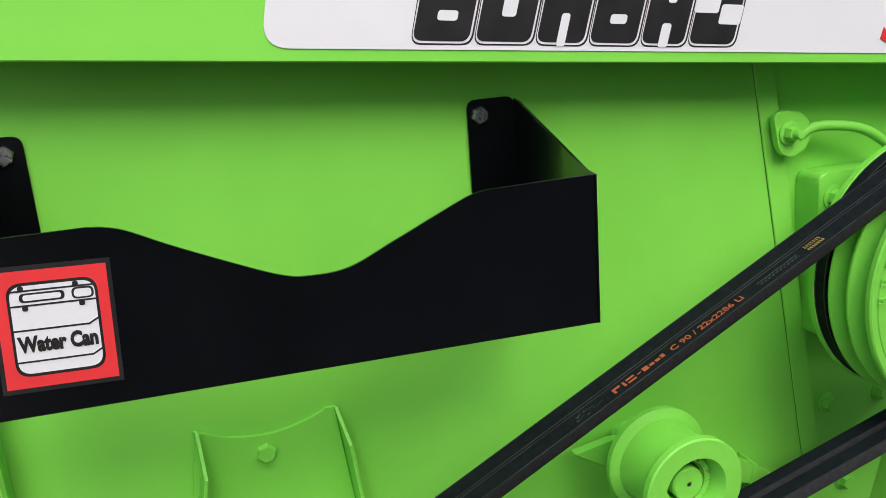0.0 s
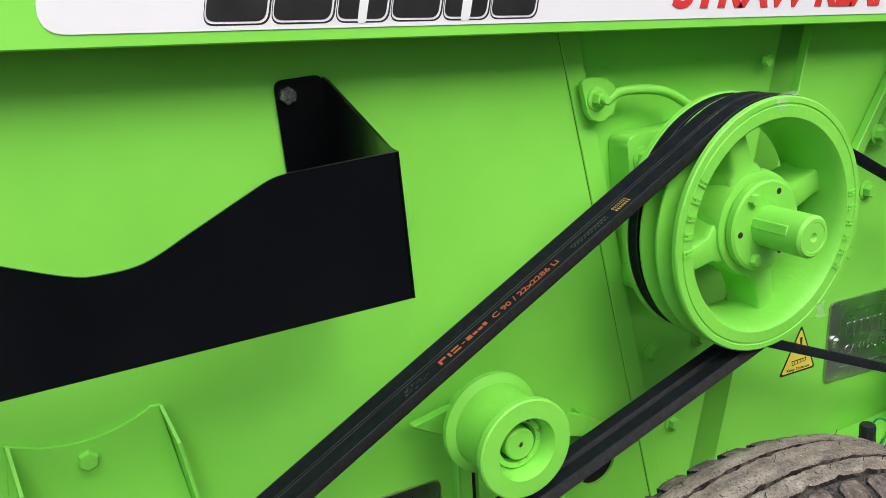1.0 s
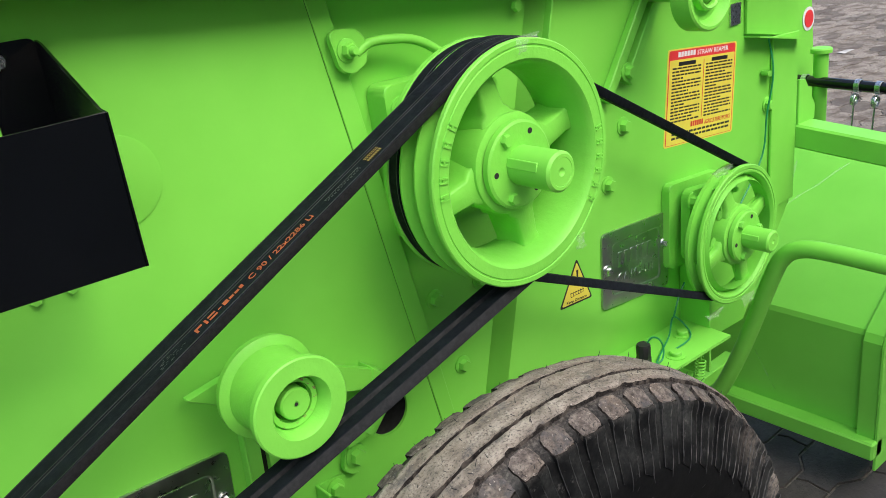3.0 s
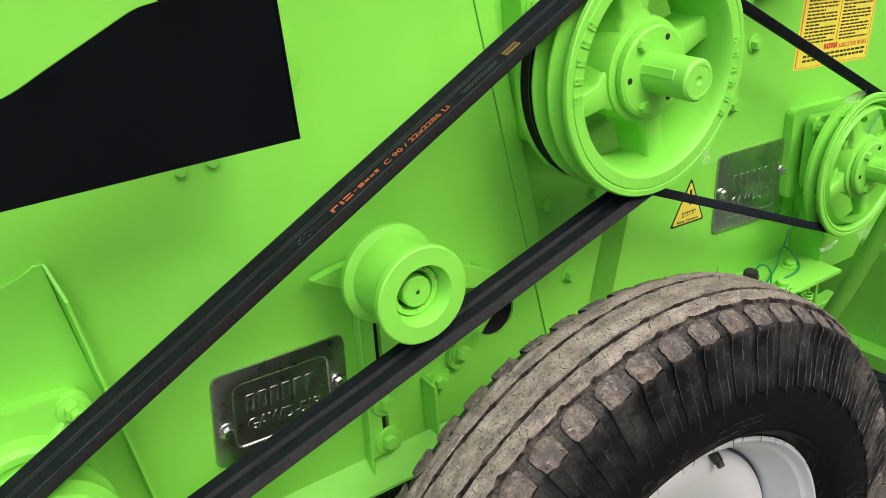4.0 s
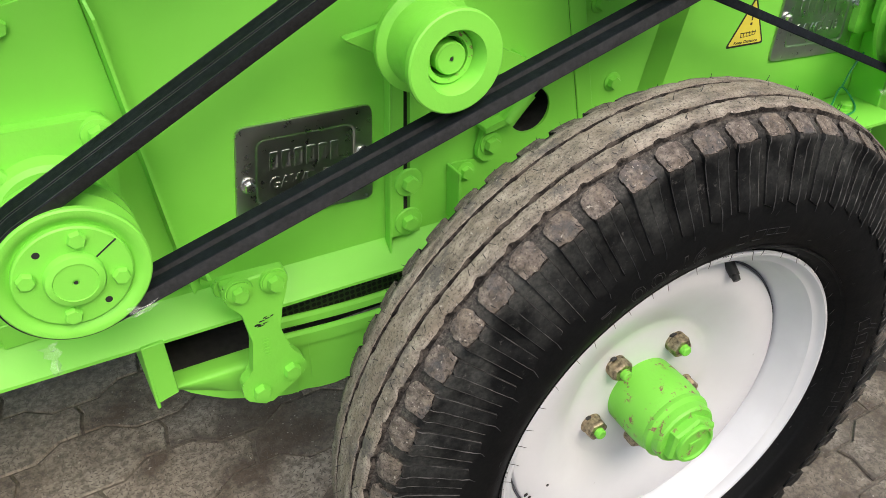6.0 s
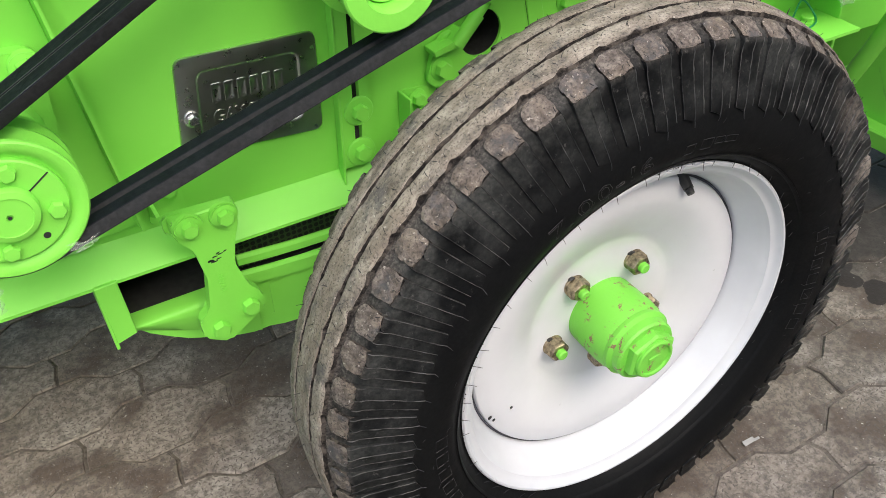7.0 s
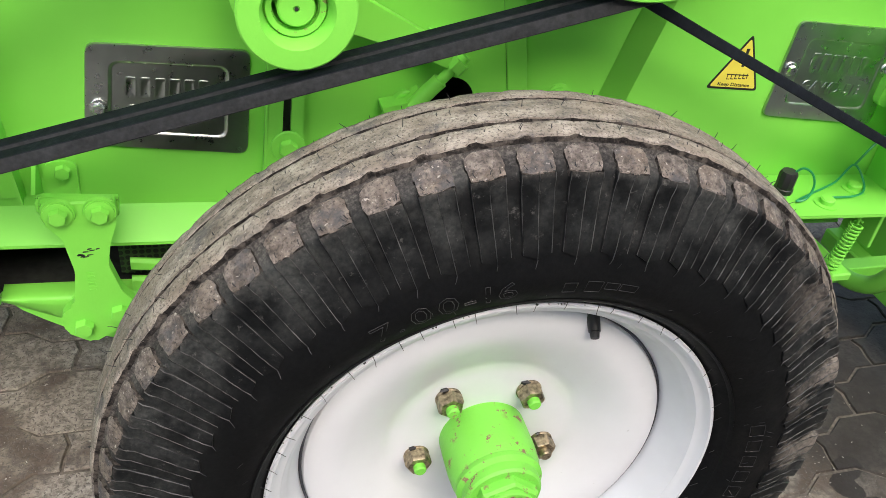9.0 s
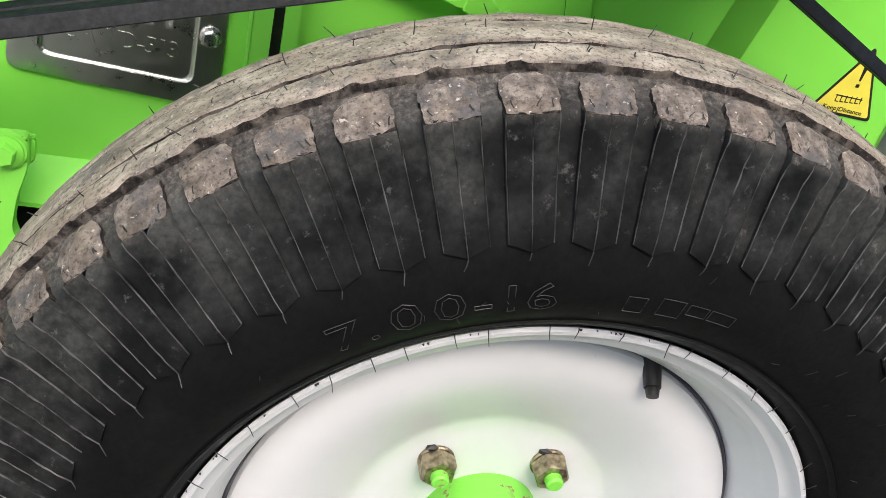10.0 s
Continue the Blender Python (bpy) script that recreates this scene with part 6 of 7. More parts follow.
def bar_mesh(seed):
    """The raised bar that runs from a shoulder block down the sidewall: two facets that meet in a ridge, edged with thin mould flash."""
    r2 = random.Random(seed)
    bm = bmesh.new()
    half = PITCH * 0.352
    rr = [0.3650, 0.3600, 0.3520, 0.3430, 0.3330, 0.3230, 0.3130, 0.3028]
    cols = [(-1.0, -0.0015), (-0.985, 0.0020), (-0.93, 0.0026), (-0.5, 0.0031), (-0.02, 0.0038), (0.02, 0.0038), (0.5, 0.0031), (0.93, 0.0026), (0.985, 0.0020), (1.0, -0.0015)]

    def tip(u):
        return 0.0046 * (1 - abs(u))

    def wide(r):
        return half * (1.0 + 0.55 * (0.365 - r))

    def bulge(r):
        return 0.0052 * max(0.0, (r - 0.350) / 0.015) ** 1.6

    rows = []
    for k, r in enumerate(rr):
        end = k == len(rr) - 1
        rows.append([bm.verts.new(polar(r - (tip(u) if end else 0), wide(r) * u, -(side_at(r) + h + (bulge(r) if h > 0 else 0)))) for u, h in cols])
    rows.append([bm.verts.new(polar(rr[-1] - 0.0012 - tip(u), wide(rr[-1]) * u, -(side_at(rr[-1]) - 0.0008))) for u, h in cols])
    for p, q in zip(rows, rows[1:]):
        for i in range(len(cols) - 1):
            bm.faces.new((p[i], p[i + 1], q[i + 1], q[i]))

    def fin(points, root, width=0.00034, tall=0.0010):
        prev = None
        for k, (a, b) in enumerate(zip(points, points[1:] + [points[-1]])):
            d = (b - a) if (b - a).length > 1e-9 else d
            side = d.cross(Vector((0, 1, 0))).normalized() * width * r2.uniform(0.6, 1.3)
            out = Vector((0, -tall * r2.uniform(0.3, 1.3), 0))
            cur = [bm.verts.new(a - side), bm.verts.new(a + out), bm.verts.new(a + side)]
            if prev:
                for i in range(2):
                    bm.faces.new((prev[i], prev[i + 1], cur[i + 1], cur[i])).material_index = 1
            else:
                bm.faces.new((cur[0], cur[2], root)).material_index = 1
            prev = cur

    fine = [0.3650 - 0.0622 * k / 16 for k in range(17)]
    for u, h, near_col in ((-0.975, 0.0022, 1), (0.0, 0.0038, 4), (0.975, 0.0022, 8)):
        fin([polar(r - (tip(u) if k == 16 else 0), wide(r) * (u + r2.uniform(-0.005, 0.005)), -(side_at(r) + h + bulge(r))) for k, r in enumerate(fine)], rows[0][near_col])
    fin([polar(rr[-1] - tip(u), wide(rr[-1]) * u, -(side_at(rr[-1]) + 0.0018)) for u in (-0.975, -0.5, 0.0, 0.5, 0.975)], rows[-2][0])
    return bm


def repeat_round(name, makers, material, second, count, parent, jitter=0.0):
    """Alike pieces round the axle, sharing their meshes."""
    meshes = []
    for mk in makers:
        bm = mk()
        bmesh.ops.recalc_face_normals(bm, faces=bm.faces)
        me = bpy.data.meshes.new(name)
        bm.to_mesh(me)
        bm.free()
        me.materials.append(material)
        me.materials.append(second)
        me.polygons.foreach_set("use_smooth", [True] * len(me.polygons))
        me.set_sharp_from_angle(angle=radians(30))
        meshes.append(me)
    back = Matrix.Translation(-ORIGIN[parent.name])
    for k in range(count):
        ob = new(name, meshes[(k * 5 + k // 7) % len(meshes)])
        ob.parent = parent
        turn = Matrix.Rotation(-(k * PITCH + PHASE + rnd.uniform(-jitter, jitter)), 4, "Y")
        m = back @ WM @ turn
        low = (WM @ turn @ Vector((0.374, 0, 0))).z - GROUND
        if low < 0.003:
            m = m @ Matrix.Diagonal((1 - (0.003 - low) / 0.374, 1, 1, 1))
        ob.matrix_basis = m
        ORIGIN[ob.name] = ORIGIN[parent.name]


repeat_round("tread_block", [lambda s=s: lug_mesh(s, 1) for s in range(9)], LUG_DUST, GROOVE_RUBBER, 58, tyre, jitter=0.003)
repeat_round("tread_block_far", [lambda s=s: lug_mesh(s, -1) for s in range(20, 24)], LUG_DUST, GROOVE_RUBBER, 58, tyre)
for ob in scene.collection.objects:
    if ob.name.startswith("tread_block_far"):
        ob.name = "tread_block"
repeat_round("sidewall_bar", [lambda s=s: bar_mesh(s) for s in range(5)], BAR_RUBBER, FLASH_RUBBER, 58, tyre)

# raised ring and size mark on the sidewall
wheel_part("bead_ring", lathe([(0.2475, -0.0750), (0.2465, -0.0764), (0.2445, -0.0746), (0.2435, -0.0718)], 0, 0, 160), TYRE_RUBBER, tyre)


def round_text(marks, r, size):
    """Characters moulded round the wall, each at its own angle."""
    for ch, deg in marks:
        a = radians(deg)
        c = bpy.data.curves.new("letter", "FONT")
        c.body, c.size, c.align_x = ch, size, "CENTER"
        c.fill_mode, c.bevel_depth, c.bevel_resolution = "NONE", 0.00022, 0
        c.resolution_u = 2
        tmp = new("letter", c)
        me = bpy.data.meshes.new_from_object(tmp.evaluated_get(bpy.context.evaluated_depsgraph_get()))
        bpy.data.objects.remove(tmp)
        bm = bmesh.new()
        bm.from_mesh(me)
        bpy.data.meshes.remove(me)
        for v in bm.verts:
            rr = r + v.co.y
            aa = a - 1.35 * v.co.x / r
            v.co = polar(rr, aa, -(side_at(rr) + 0.0005 + v.co.z))
        wheel_part("size_mark", bm, MARK_RUBBER, tyre)


round_text(zip("7.00-16", (120.3, 117.2, 113.2, 108.3, 104.6, 101.4, 97.9)), 0.2605, 0.0270)


def wall_bar(a0, a1, r0, r1):
    """A moulded mark that cannot be read: the thin raised outline of a bar."""
    bm = bmesh.new()
    ring = [(a0, r0), ((a0 + a1) / 2, r0), (a1, r0), (a1, r1), ((a0 + a1) / 2, r1), (a0, r1), (a0, r0)]
    sweep([polar(r, radians(a), -(side_at(r) + 0.0004)) for a, r in ring], 0.0003, 5, to=bm, caps=False)
    wheel_part("size_mark", bm, MARK_RUBBER, tyre)


for a0, a1, r0, r1 in ((87.8, 85.4, 0.261, 0.272), (83.6, 80.6, 0.262, 0.274), (80.0, 77.4, 0.2665, 0.2735), (77.0, 73.6, 0.2665, 0.2735)):
    wall_bar(a0, a1, r0, r1)
for k in range(7):
    wall_bar(14 - 5.2 * k, 10.6 - 5.2 * k, 0.262, 0.277)
for k in range(6):
    wall_bar(205 - 5.4 * k, 201.6 - 5.4 * k, 0.262, 0.277)

# short slits across the ribs and in the outer corners of the blocks
bm = bmesh.new()
rnd = random.Random(15)


def slit(a, y, r, lean, length, w):
    pts = [(-0.5, -0.25), (-0.15, 0.08), (0.2, 0.2), (0.5, 0.0)]
    row = []
    for t, bow in pts:
        da = (lean * t + bow * 0.0012) / 0.38
        row.append((a + da, y + t * length))
    for (a0, y0), (a1, y1) in zip(row, row[1:]):
        r0, r1 = r(y0), r(y1)
        bm.faces.new([bm.verts.new(p) for p in (polar(r0, a0 - w, y0), polar(r0, a0 + w, y0), polar(r1, a1 + w, y1), polar(r1, a1 - w, y1))])


for k in range(58):
    a = k * PITCH + PHASE
    for da, ym in ((0.08, -0.029), (0.56, -0.029), (0.30, -0.011), (0.80, -0.006), (0.55, 0.008), (0.1, 0.028)):
        if rnd.random() < (0.80 if ym < -0.02 else 0.40):
            slit(a + (da + rnd.uniform(-0.05, 0.05)) * PITCH, ym + rnd.uniform(-0.001, 0.001), lambda y: 0.3862 - 2.6 * y * y, rnd.uniform(-0.0035, 0.002), rnd.uniform(0.004, 0.0065), rnd.uniform(0.0008, 0.0013))
    for u in (-0.8, 0.72):
        if rnd.random() < 0.85:
            slit(a + u * PITCH * 0.335, -0.0612, lambda y: 0.3774 - 0.36 * (-y - 0.0420) - 6.0 * (-y - 0.0420) ** 2, rnd.uniform(-0.002, 0.002), rnd.uniform(0.003, 0.0045), rnd.uniform(0.0008, 0.0013))
ob = wheel_part("tread_slit", bm, BELT_SIDE, tyre, "short dark slits across the tread ribs")
ob["kind"] = "stuff"

# rubber whiskers left from moulding
bm = bmesh.new()
rnd = random.Random(77)


def whisker(base, d, length, r=0.00042):
    u = d.orthogonal().normalized()
    w = d.cross(u)
    bend = (u * rnd.uniform(-1, 1) + w * rnd.uniform(-1, 1)) * length * 0.25
    a = [bm.verts.new(base + u * r * math.cos(t) + w * r * math.sin(t)) for t in (0, 2.1, 4.2)]
    m = [bm.verts.new(base + d * length * 0.5 + bend * 0.3 + (u * math.cos(t) + w * math.sin(t)) * r * 0.9) for t in (0, 2.1, 4.2)]
    e = [bm.verts.new(base + d * length + bend + (u * math.cos(t) + w * math.sin(t)) * r * 0.6) for t in (0, 2.1, 4.2)]
    for p, q in ((a, m), (m, e)):
        for i in range(3):
            bm.faces.new((p[i], p[(i + 1) % 3], q[(i + 1) % 3], q[i]))
    bm.faces.new(e)


for k in range(58):
    a = k * PITCH + PHASE
    if math.sin(a) < -0.85:
        continue
    for y in (-0.062, -0.028, 0.002, 0.031, 0.062):
        if rnd.random() < 0.75:
            aa = a + rnd.uniform(-0.03, 0.03)
            r = 0.3850 - 2.6 * y * y if abs(y) < 0.05 else 0.366
            whisker(polar(r, aa, y), polar(1, aa + rnd.uniform(-0.5, 0.5), rnd.uniform(-0.25, 0.25)).normalized(), rnd.uniform(0.004, 0.0095) if abs(y) < 0.05 else rnd.uniform(0.003, 0.006))
    # torn flash along the outer edge of the block
    for j in range(6):
        da = rnd.uniform(-0.034, 0.034)
        whisker(polar(0.3645, a + da, -0.0652 + abs(da) * 0.05), (polar(0.25, a, -0.4) + polar(0.5, a + rnd.choice((-1.5, 1.5)), 0)).normalized(), rnd.uniform(0.0015, 0.0045), 0.00035)
    whisker(polar(0.2982, a, -0.0858), polar(-0.75, a - 0.35, -0.35).normalized(), rnd.uniform(0.004, 0.0075))
    if rnd.random() < 0.8:
        whisker(polar(0.2375, a + rnd.uniform(0.02, 0.07), -0.0672), polar(-1.0, a, -0.25).normalized(), rnd.uniform(0.008, 0.012))
    for j in range(2):
        if rnd.random() < 0.5:
            r = rnd.uniform(0.25, 0.29)
            whisker(polar(r, a + rnd.uniform(0, PITCH), -side_at(r)), (polar(0.6, a + rnd.uniform(-0.8, 0.8), 0) + polar(0, a, -0.35)).normalized(), rnd.uniform(0.004, 0.009), 0.0003)
ob = wheel_part("whisker", bm, WHISKER_RUBBER, tyre, "thin rubber moulding whiskers")
ob["kind"] = "stuff"

# rim, disc, hub
K = 1.023
rim = wheel_part("rim", lathe([(r * K, y) for r, y in ((0.2260, -0.0590), (0.2270, -0.0615), (0.2252, -0.0634), (0.2226, -0.0632), (0.2204, -0.0606), (0.2185, -0.0575), (0.2150, -0.0550), (0.2115, -0.0535), (0.2085, -0.0485), (0.2060, -0.0460), (0.2030, -0.0400), (0.2000, -0.0330), (0.1930, -0.0230), (0.1905, -0.0130), (0.1895, 0.02), (0.2150, 0.045), (0.2300, 0.0610))], 0, 0, 160), WHITE_PAINT, wheel, "white painted steel rim")
wheel_part("disc", lathe([(0.1925, -0.0040), (0.1920, -0.0125), (0.1900, -0.0172), (0.1860, -0.0198), (0.1760, -0.0228), (0.1640, -0.0230), (0.1520, -0.0205), (0.1400, -0.0160), (0.1280, -0.0105), (0.1180, -0.0055), (0.1100, -0.0015), (0.1040, 0.0016), (0.0990, 0.0026), (0.0920, 0.0024), (0.0450, 0.0020), (0.0300, 0.0040)], 0, 0, 160), WHITE_DISC, wheel, "white dished wheel disc with a faint green tint round the hub")
wheel_part("seam", lathe([(0.1952, -0.0120), (0.1934, -0.0148), (0.1918, -0.0132)], 0, 0, 160), SEAM_GREY, wheel, "grey seam round the disc")
hub = wheel_part("hub", lathe([(0.0465, 0.0030), (0.0470, -0.012), (0.0473, -0.038), (0.0462, -0.053), (0.0438, -0.060), (0.0446, -0.062), (0.0446, -0.066), (0.0425, -0.068), (0.0400, -0.070), (0.0396, -0.079), (0.0375, -0.082), (0, -0.082)], 0, 0, 72), GREEN_WORN, wheel, "green hub barrel with chipped paint")
wheel_part("hub_cap", lathe([(0.0335, -0.081), (0.0335, -0.0905), (0.0305, -0.0935), (0, -0.0935)], 0, 0, 6, a0=0.4), GREEN_WORN, hub, "green hexagonal hub cap")
wheel_part("cap_boss", lathe([(0.0255, -0.0930), (0.0255, -0.0968), (0.0240, -0.0982), (0.0215, -0.0982), (0.0205, -0.0955), (0, -0.0955)], 0, 0, 40), GREEN_WORN, hub)
wheel_part("cast_mark", slab([(-0.008, -0.006), (0.009, -0.007), (0.008, 0.006), (-0.009, 0.005)], -0.0950, -0.0972, 0.001), GREEN_WORN, hub)
for k in range(5):
    a = radians(54 + 72 * k)
    x, z = 0.0732 * math.cos(a), 0.0732 * math.sin(a)
    nut = wheel_part("wheel_nut", lathe([(0.0138, 0.0022), (0.0138, 0.0006), (0.0128, -0.0004), (0.0110, -0.0006)], x, z, 24), BRASS_ZINC, wheel, "tarnished yellow-zinc wheel nut")
    wheel_part("hexagon", lathe([(0.0128, -0.0002), (0.0141, -0.0012), (0.0141, -0.0112), (0.0122, -0.0142), (0.0070, -0.0145)], x, z, 6, a0=a + 0.4 * k), BRASS_ZINC, nut)
    bm = lathe([(0.0066, -0.0120), (0.0066, -0.0200), (0.0052, -0.0215), (0, -0.0215)], x, z, 16)
    wheel_part("stud", bm, GREEN_WORN if k in (0, 1, 2) else BRASS_ZINC, nut)
    # a crumb of black sealant caught on top of the nut
    bm = bmesh.new()
    bmesh.ops.create_icosphere(bm, subdivisions=1, radius=0.0042)
    for v in bm.verts:
        v.co = Vector((x + v.co.x * (1.5 - 0.2 * k) - 0.0055, 0.0002 + v.co.y * 0.55, z + 0.0125 + v.co.z * 0.6)) + Vector((1, 1, 1)) * 0.0012 * noise.noise(v.co * 400 + Vector((k, 0, 0)))
    wheel_part("grease_crumb", bm, BLACK_PLASTIC, nut, "black crumb of old grease")
bm = bmesh.new()
sweep([(0.0850, -0.004, 0.1790), (0.0825, -0.020, 0.1705), (0.0806, -0.031, 0.1645)], [0.0078, 0.0064, 0.0058], 14, to=bm)
valve = wheel_part("valve", bm, BLACK_PLASTIC, wheel, "black rubber valve stem")
sweepbm = sweep([(0.0806, -0.031, 0.1645), (0.0803, -0.0325, 0.1637), (0.0796, -0.0365, 0.1615)], [0.0042, 0.0048, 0.0042], 12)
wheel_part("valve_cap", sweepbm, BLACK_PLASTIC, valve)
rnd = random.Random(4)
bm = bmesh.new()
for x, z, s in ((-0.176, -0.0690, 0.0042), (-0.146, -0.0665, 0.0026), (-0.170, -0.0755, 0.003)):
    d = 0.0212 if math.hypot(x, z) > 0.18 else 0.0225
    slab(rounded([(x, z), (x + s, z + s * 0.3), (x + s * 1.3, z + s), (x + s * 0.2, z + s * 0.9)], s * 0.3, 3), -d, -d - 0.0016, to=bm)
wheel_part("paint_chips", bm, BLACK_INK, wheel, "dark chips in the white paint")
# chipped edge of the rim
bm = bmesh.new()
for k in range(70):
    a = rnd.uniform(0, 2 * math.pi)
    w = rnd.uniform(0.003, 0.010)
    e = 0.2269 * K
    pts = [polar(e, a, -0.0622), polar(e, a + w, -0.0622), polar(e - rnd.uniform(0.0004, 0.0012), a + w * 0.7, -0.0634), polar(e - rnd.uniform(0.0003, 0.001), a + w * 0.2, -0.0634)]
    bm.faces.new([bm.verts.new(p) for p in pts])
ob = wheel_part("rim_edge_chips", bm, BLACK_INK, rim, "dark chips along the rim edge")
ob["kind"] = "stuff"
# axle into the body
axle = thing("axle", (0, 0.2, 0.33), "green square axle beam behind the wheel", "axle")
part("beam", block(-0.04, 0.04, -0.20, 1.0, 0.326, 0.406, 0.004), GREEN, axle)
part("hanger", block(-0.03, 0.03, 0.02, 0.08, 0.39, 0.52, 0.003), GREEN, axle)

# clear film shreds left on the pulleys
wrap = thing("film_shreds", (LOW[0], -0.14, LOW[1] - 0.07), "shreds of clear packing film stuck to the pulleys", "film")
rnd = random.Random(31)


def shred(x, y, z, w, h, name="shred"):
    bm = bmesh.new()
    n = 7
    rows = []
    for i in range(n):
        t = i / (n - 1)
        rows.append([bm.verts.new((x + w * (s - 0.5) * (1 - 0.5 * t) + rnd.uniform(-0.004, 0.004), y + rnd.uniform(-0.003, 0.003), z - h * t + rnd.uniform(-0.002, 0.002))) for s in (0, 0.33, 0.66, 1)])
    for p, q in zip(rows, rows[1:]):
        for i in range(3):
            bm.faces.new((p[i], p[i + 1], q[i + 1], q[i]))
    part(name, bm, FILM_CLEAR, wrap)


FILM_CLEAR, fn, fl, fb = principled("clear_packing_film")
fb.inputs["Base Color"].default_value = (0.85, 0.95, 0.8, 1)
fb.inputs["Roughness"].default_value = 0.12
fb.inputs["Alpha"].default_value = 0.13
for x, y, z, w, h in ((-0.585, LOW_Y - 0.002, 0.612, 0.012, 0.035), (-0.503, LOW_Y - 0.002, 0.622, 0.030, 0.010), (-0.512, LOW_Y + 0.01, 0.612, 0.035, 0.010), (0.153, BIG_Y - 0.002, 1.062, 0.020, 0.014), (0.170, BIG_Y + 0.006, 1.064, 0.030, 0.008), (0.226, BIG_Y, 0.820, 0.02, 0.02), (0.60, RP_Y, 0.545, 0.05, 0.012), (0.70, RP_Y - 0.002, 0.540, 0.05, 0.02), (0.63, -0.09, 0.778, 0.06, 0.012)):
    shred(x, y, z, w, h)
for pts in ([(1.0185, 0.069, 0.234), (1.016, 0.056, 0.216), (1.0175, 0.044, 0.193), (1.0155, 0.031, 0.172), (1.0175, 0.019, 0.153)], [(1.234, 0.124, 0.488), (1.266, 0.100, 0.511), (1.293, 0.079, 0.527), (1.328, 0.056, 0.551), (1.355, 0.037, 0.567)], [(1.263, 0.132, 0.507), (1.300, 0.142, 0.531), (1.345, 0.154, 0.560)]):
    bm = bmesh.new()
    prev = None
    for p in curve_through(pts, 5):
        w = rnd.uniform(0.0008, 0.0030)
        cur = [bm.verts.new((p[0] - 0.001, p[1] - w, p[2] + 0.001)), bm.verts.new((p[0], p[1] + w, p[2] + rnd.uniform(0.0, 0.003)))]
        if prev:
            bm.faces.new((prev[0], prev[1], cur[1], cur[0]))
        prev = cur
    part("strip", bm, FILM_CLEAR, wrap)

# ---- ground ----
ground = tagged(new("ground"), "yard ground of dark interlocking concrete pavers", "ground", kind="structure")
ORIGIN[ground.name] = Vector((0, 0, 0))
bm = bmesh.new()
bm.faces.new([bm.verts.new(p) for p in ((-300, -300, GROUND - 0.004), (300, -300, GROUND - 0.004), (300, 300, GROUND - 0.004), (-300, 300, GROUND - 0.004))])
part("bedding", bm, JOINT, ground, "dark gritty bedding between pavers")

PL, PW = 0.2425, 0.1075


def zig(x):
    """The stepped side shared by two rows of pavers."""
    s = (x / PL) % 1.0
    if s < 0.16:
        return 0.0155
    if s < 0.34:
        return 0.0155 - 0.031 * (s - 0.16) / 0.18
    if s < 0.66:
        return -0.0155
    if s < 0.84:
        return -0.0155 + 0.031 * (s - 0.66) / 0.18
    return 0.0155


def paver_outline(gap=0.0022):
    lo, hi = [], []
    knots = [0.0, 0.16, 0.34, 0.66, 0.84, 1.0]
    for s in knots:
        x = min(PL - gap, max(gap, s * PL))
        lo.append((x, zig(s * PL) + gap))
        hi.append((x, PW - zig(s * PL) * 1.0 - gap))
    left = [(gap + 0.008, PW * 0.62), (gap - 0.006 + 0.008, PW * 0.38)]
    right = [(PL - gap + 0.002, PW * 0.38), (PL - gap + 0.008, PW * 0.62)]
    return lo + right + hi[::-1] + left


def paver_verts(ox, oy, top, jig):
    out = paver_outline()
    cx, cy = PL / 2, PW / 2
    rings = []
    for shrink_by, z in ((1.0, GROUND - 0.004), (1.0, top - 0.004), (0.965, top)):
        rings.append([(ox + cx + (x - cx) * (1 - (1 - shrink_by) * 0.45), oy + cy + (y - cy) * shrink_by, z + jig * (x - cx)) for x, y in out])
    return rings


def paver_faces(n):
    f = []
    for k in range(2):
        for i in range(n):
            j = (i + 1) % n
            f.append((k * n + i, k * n + j, (k + 1) * n + j, (k + 1) * n + i))
    f.append(tuple(range(2 * n, 3 * n)))
    return f


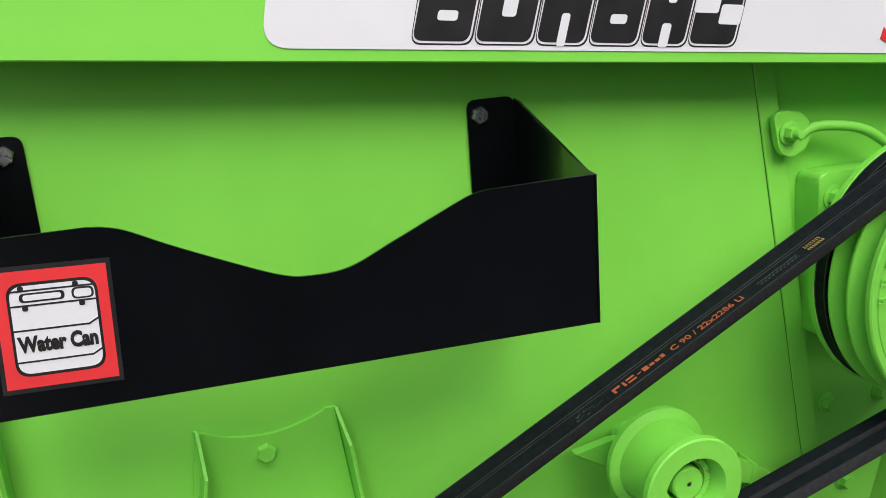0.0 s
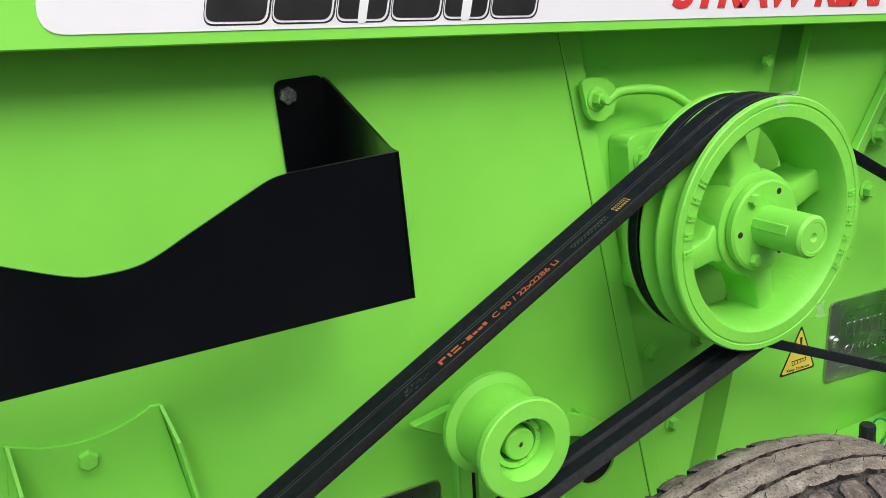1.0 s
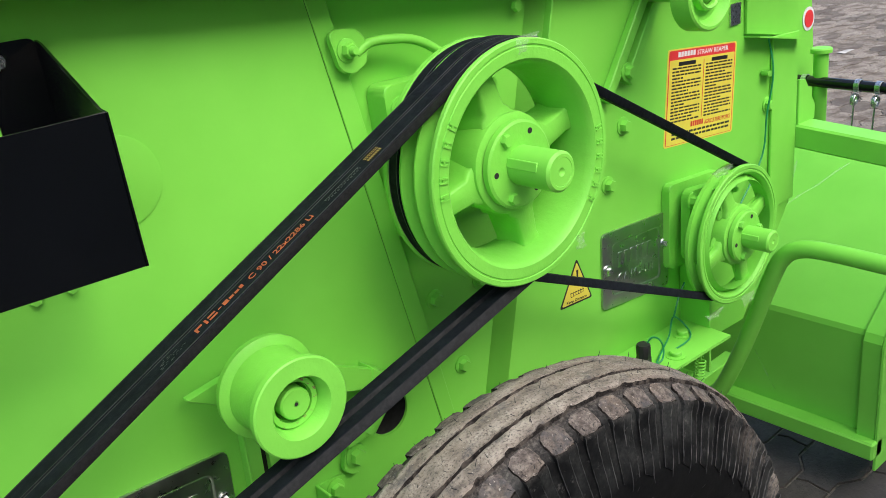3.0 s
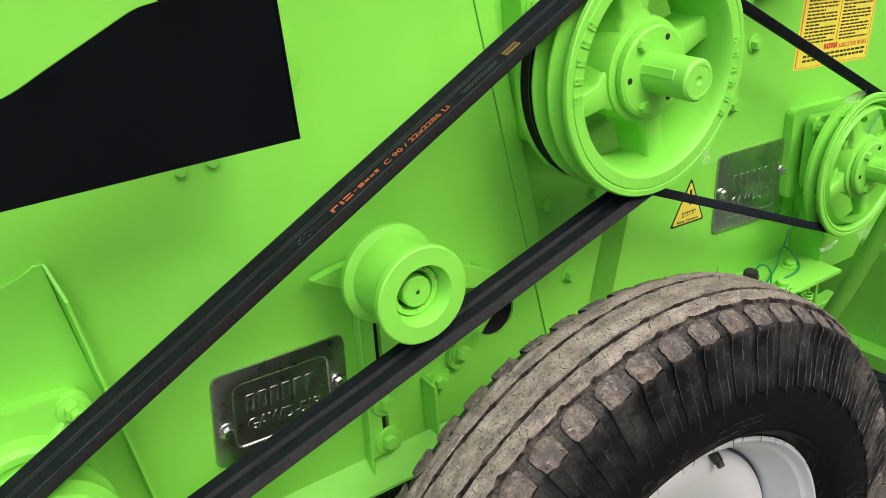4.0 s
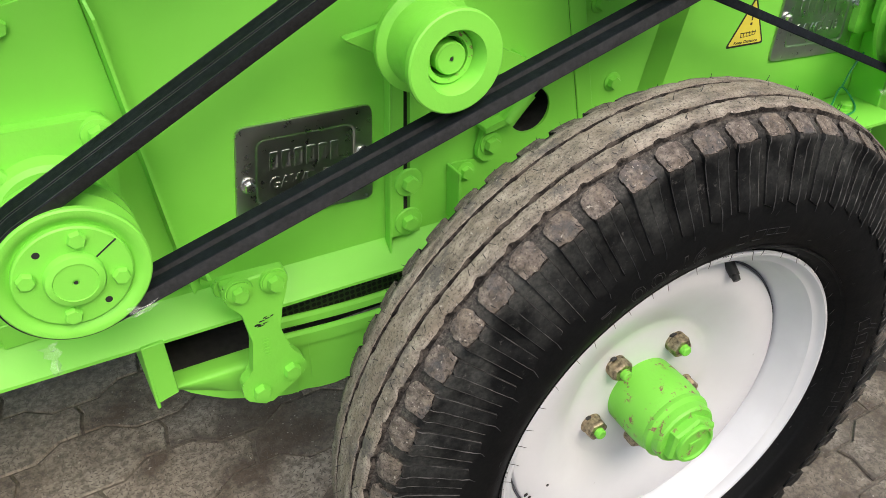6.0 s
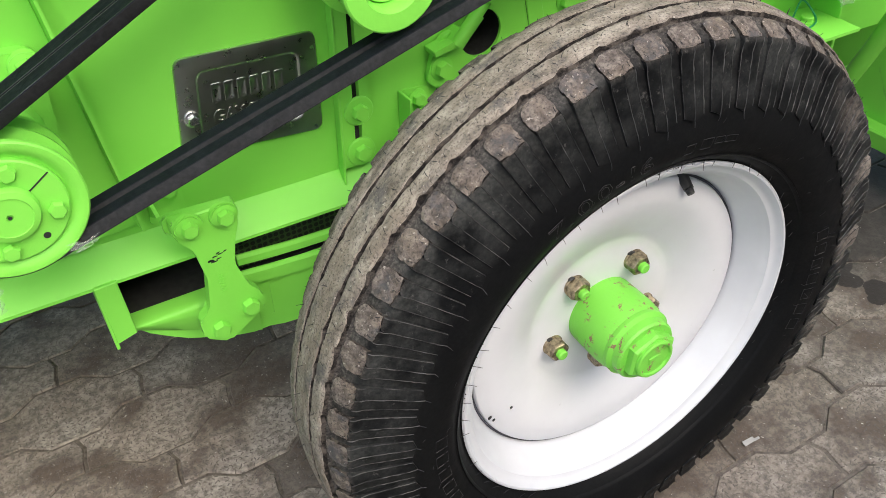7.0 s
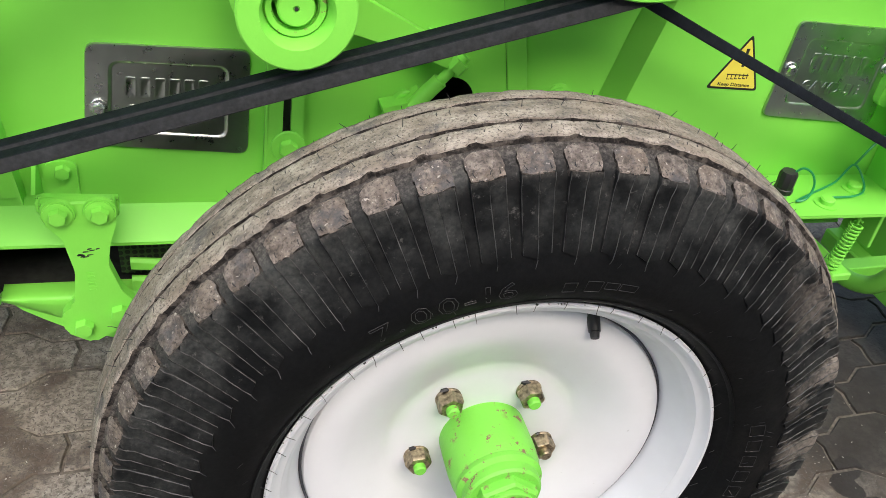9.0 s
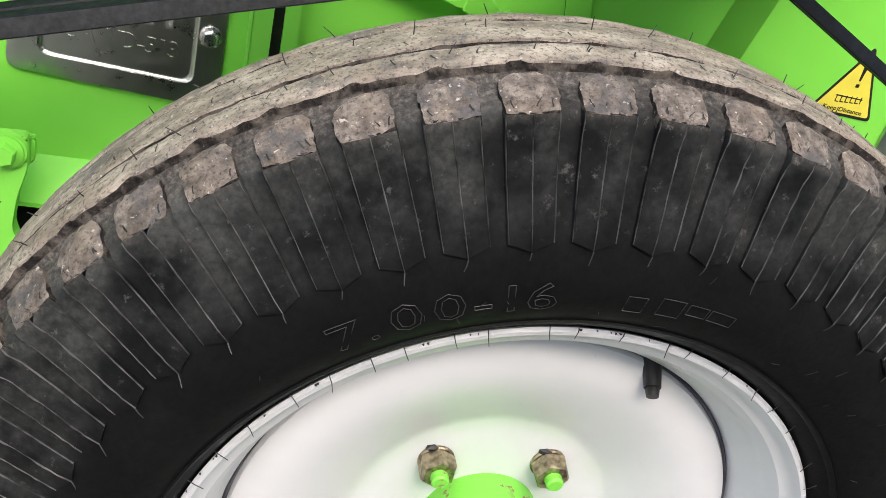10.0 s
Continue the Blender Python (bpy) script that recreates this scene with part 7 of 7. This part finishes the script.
n_out = len(paver_outline())
shared = []
rnd = random.Random(12)
for k in range(4):
    rings = paver_verts(0, 0, GROUND + 0.0, rnd.uniform(-0.012, 0.012))
    me = bpy.data.meshes.new("paver")
    me.from_pydata([p for r in rings for p in r], [], paver_faces(n_out))
    me.materials.append(PAVER)
    me.polygons.foreach_set("use_smooth", [False] * len(me.polygons))
    shared.append(me)
verts, faces = [], []
near = 0
for row in range(-30, 42):
    oy = 0.171 + row * PW
    shift = -0.372 - row * PL / 2
    for col in range(-22, 34):
        ox = shift + col * PL + math.floor(row / 2) * PL
        if not (-3.2 < ox < 7.5):
            continue
        if -0.95 < ox < 0.95 and -0.75 < oy < 0.75 and near < 300:
            near += 1
            ob = new("paver", shared[rnd.randrange(4)])
            ob.parent = ground
            ob.location = (ox, oy, rnd.uniform(-0.002, 0.0012))
        else:
            rings = paver_verts(ox, oy, GROUND + rnd.uniform(-0.002, 0.0012), rnd.uniform(-0.01, 0.01))
            b0 = len(verts)
            verts += [p for r in rings for p in r]
            faces += [tuple(b0 + i for i in f) for f in paver_faces(n_out)]
me = bpy.data.meshes.new("paver_field")
me.from_pydata(verts, [], faces)
me.materials.append(PAVER)
field = tagged(new("paver_field", me), kind="stuff")
field.parent = ground

# bits of straw and paper on the pavers
litter = thing("litter", (0.3, -0.3, GROUND), "bits of straw and torn white paper on the pavers", "litter", kind="stuff")
rnd = random.Random(44)
bm = bmesh.new()
for k in range(900):
    x, y = rnd.uniform(-0.8, 0.9), rnd.uniform(-0.7, 0.5)
    a, s = rnd.uniform(0, 6.28), rnd.uniform(0.0005, 0.0020)
    u, w = Vector((math.cos(a), math.sin(a), 0)), Vector((-math.sin(a), math.cos(a), 0))
    c = Vector((x, y, GROUND + 0.0022))
    vs = [bm.verts.new(c + u * i * s + w * j * s * 0.35 + Vector((0, 0, h))) for i, j, h in ((-1, -1, 0), (1, -1, 0.0006), (1, 1, 0), (-1, 1, 0.0008))]
    bm.faces.new(vs)
part("straw_bits", bm, plain("pale_straw", (0.46, 0.43, 0.37), 0.8), litter)
bm = bmesh.new()
for x, y, s in ((0.277, -0.335, 0.008), (0.291, -0.338, 0.004), (5.4, 1.9, 0.05)):
    c = Vector((x, y, GROUND + 0.003))
    bm.faces.new([bm.verts.new(c + Vector(p) * s) for p in ((-1.4, -0.5, 0), (1.3, -0.6, 0.1), (1.5, 0.5, 0), (-1.2, 0.6, 0.1))])
part("paper_scraps", bm, plain("grubby_paper", (0.42, 0.41, 0.39), 0.8), litter)

# ---- unseen wall added behind the viewer to block low sky and darken reflections ----
BLOCKER_GREY = plain("blocker_wall_grey", (0.115, 0.105, 0.095), 0.9, vary=0.3, scale=3.0, bump=0.3, bump_scale=30.0, dist=0.004)
bm = block(-1.5, 14, -3.4, -3.2, GROUND, 3.0)
wall = to_object("wall_light_blocker", bm, BLOCKER_GREY, Vector((0, 0, 0)))
tagged(wall, "unseen plain wall added to block low sky and darken reflections", "wall", kind="structure")
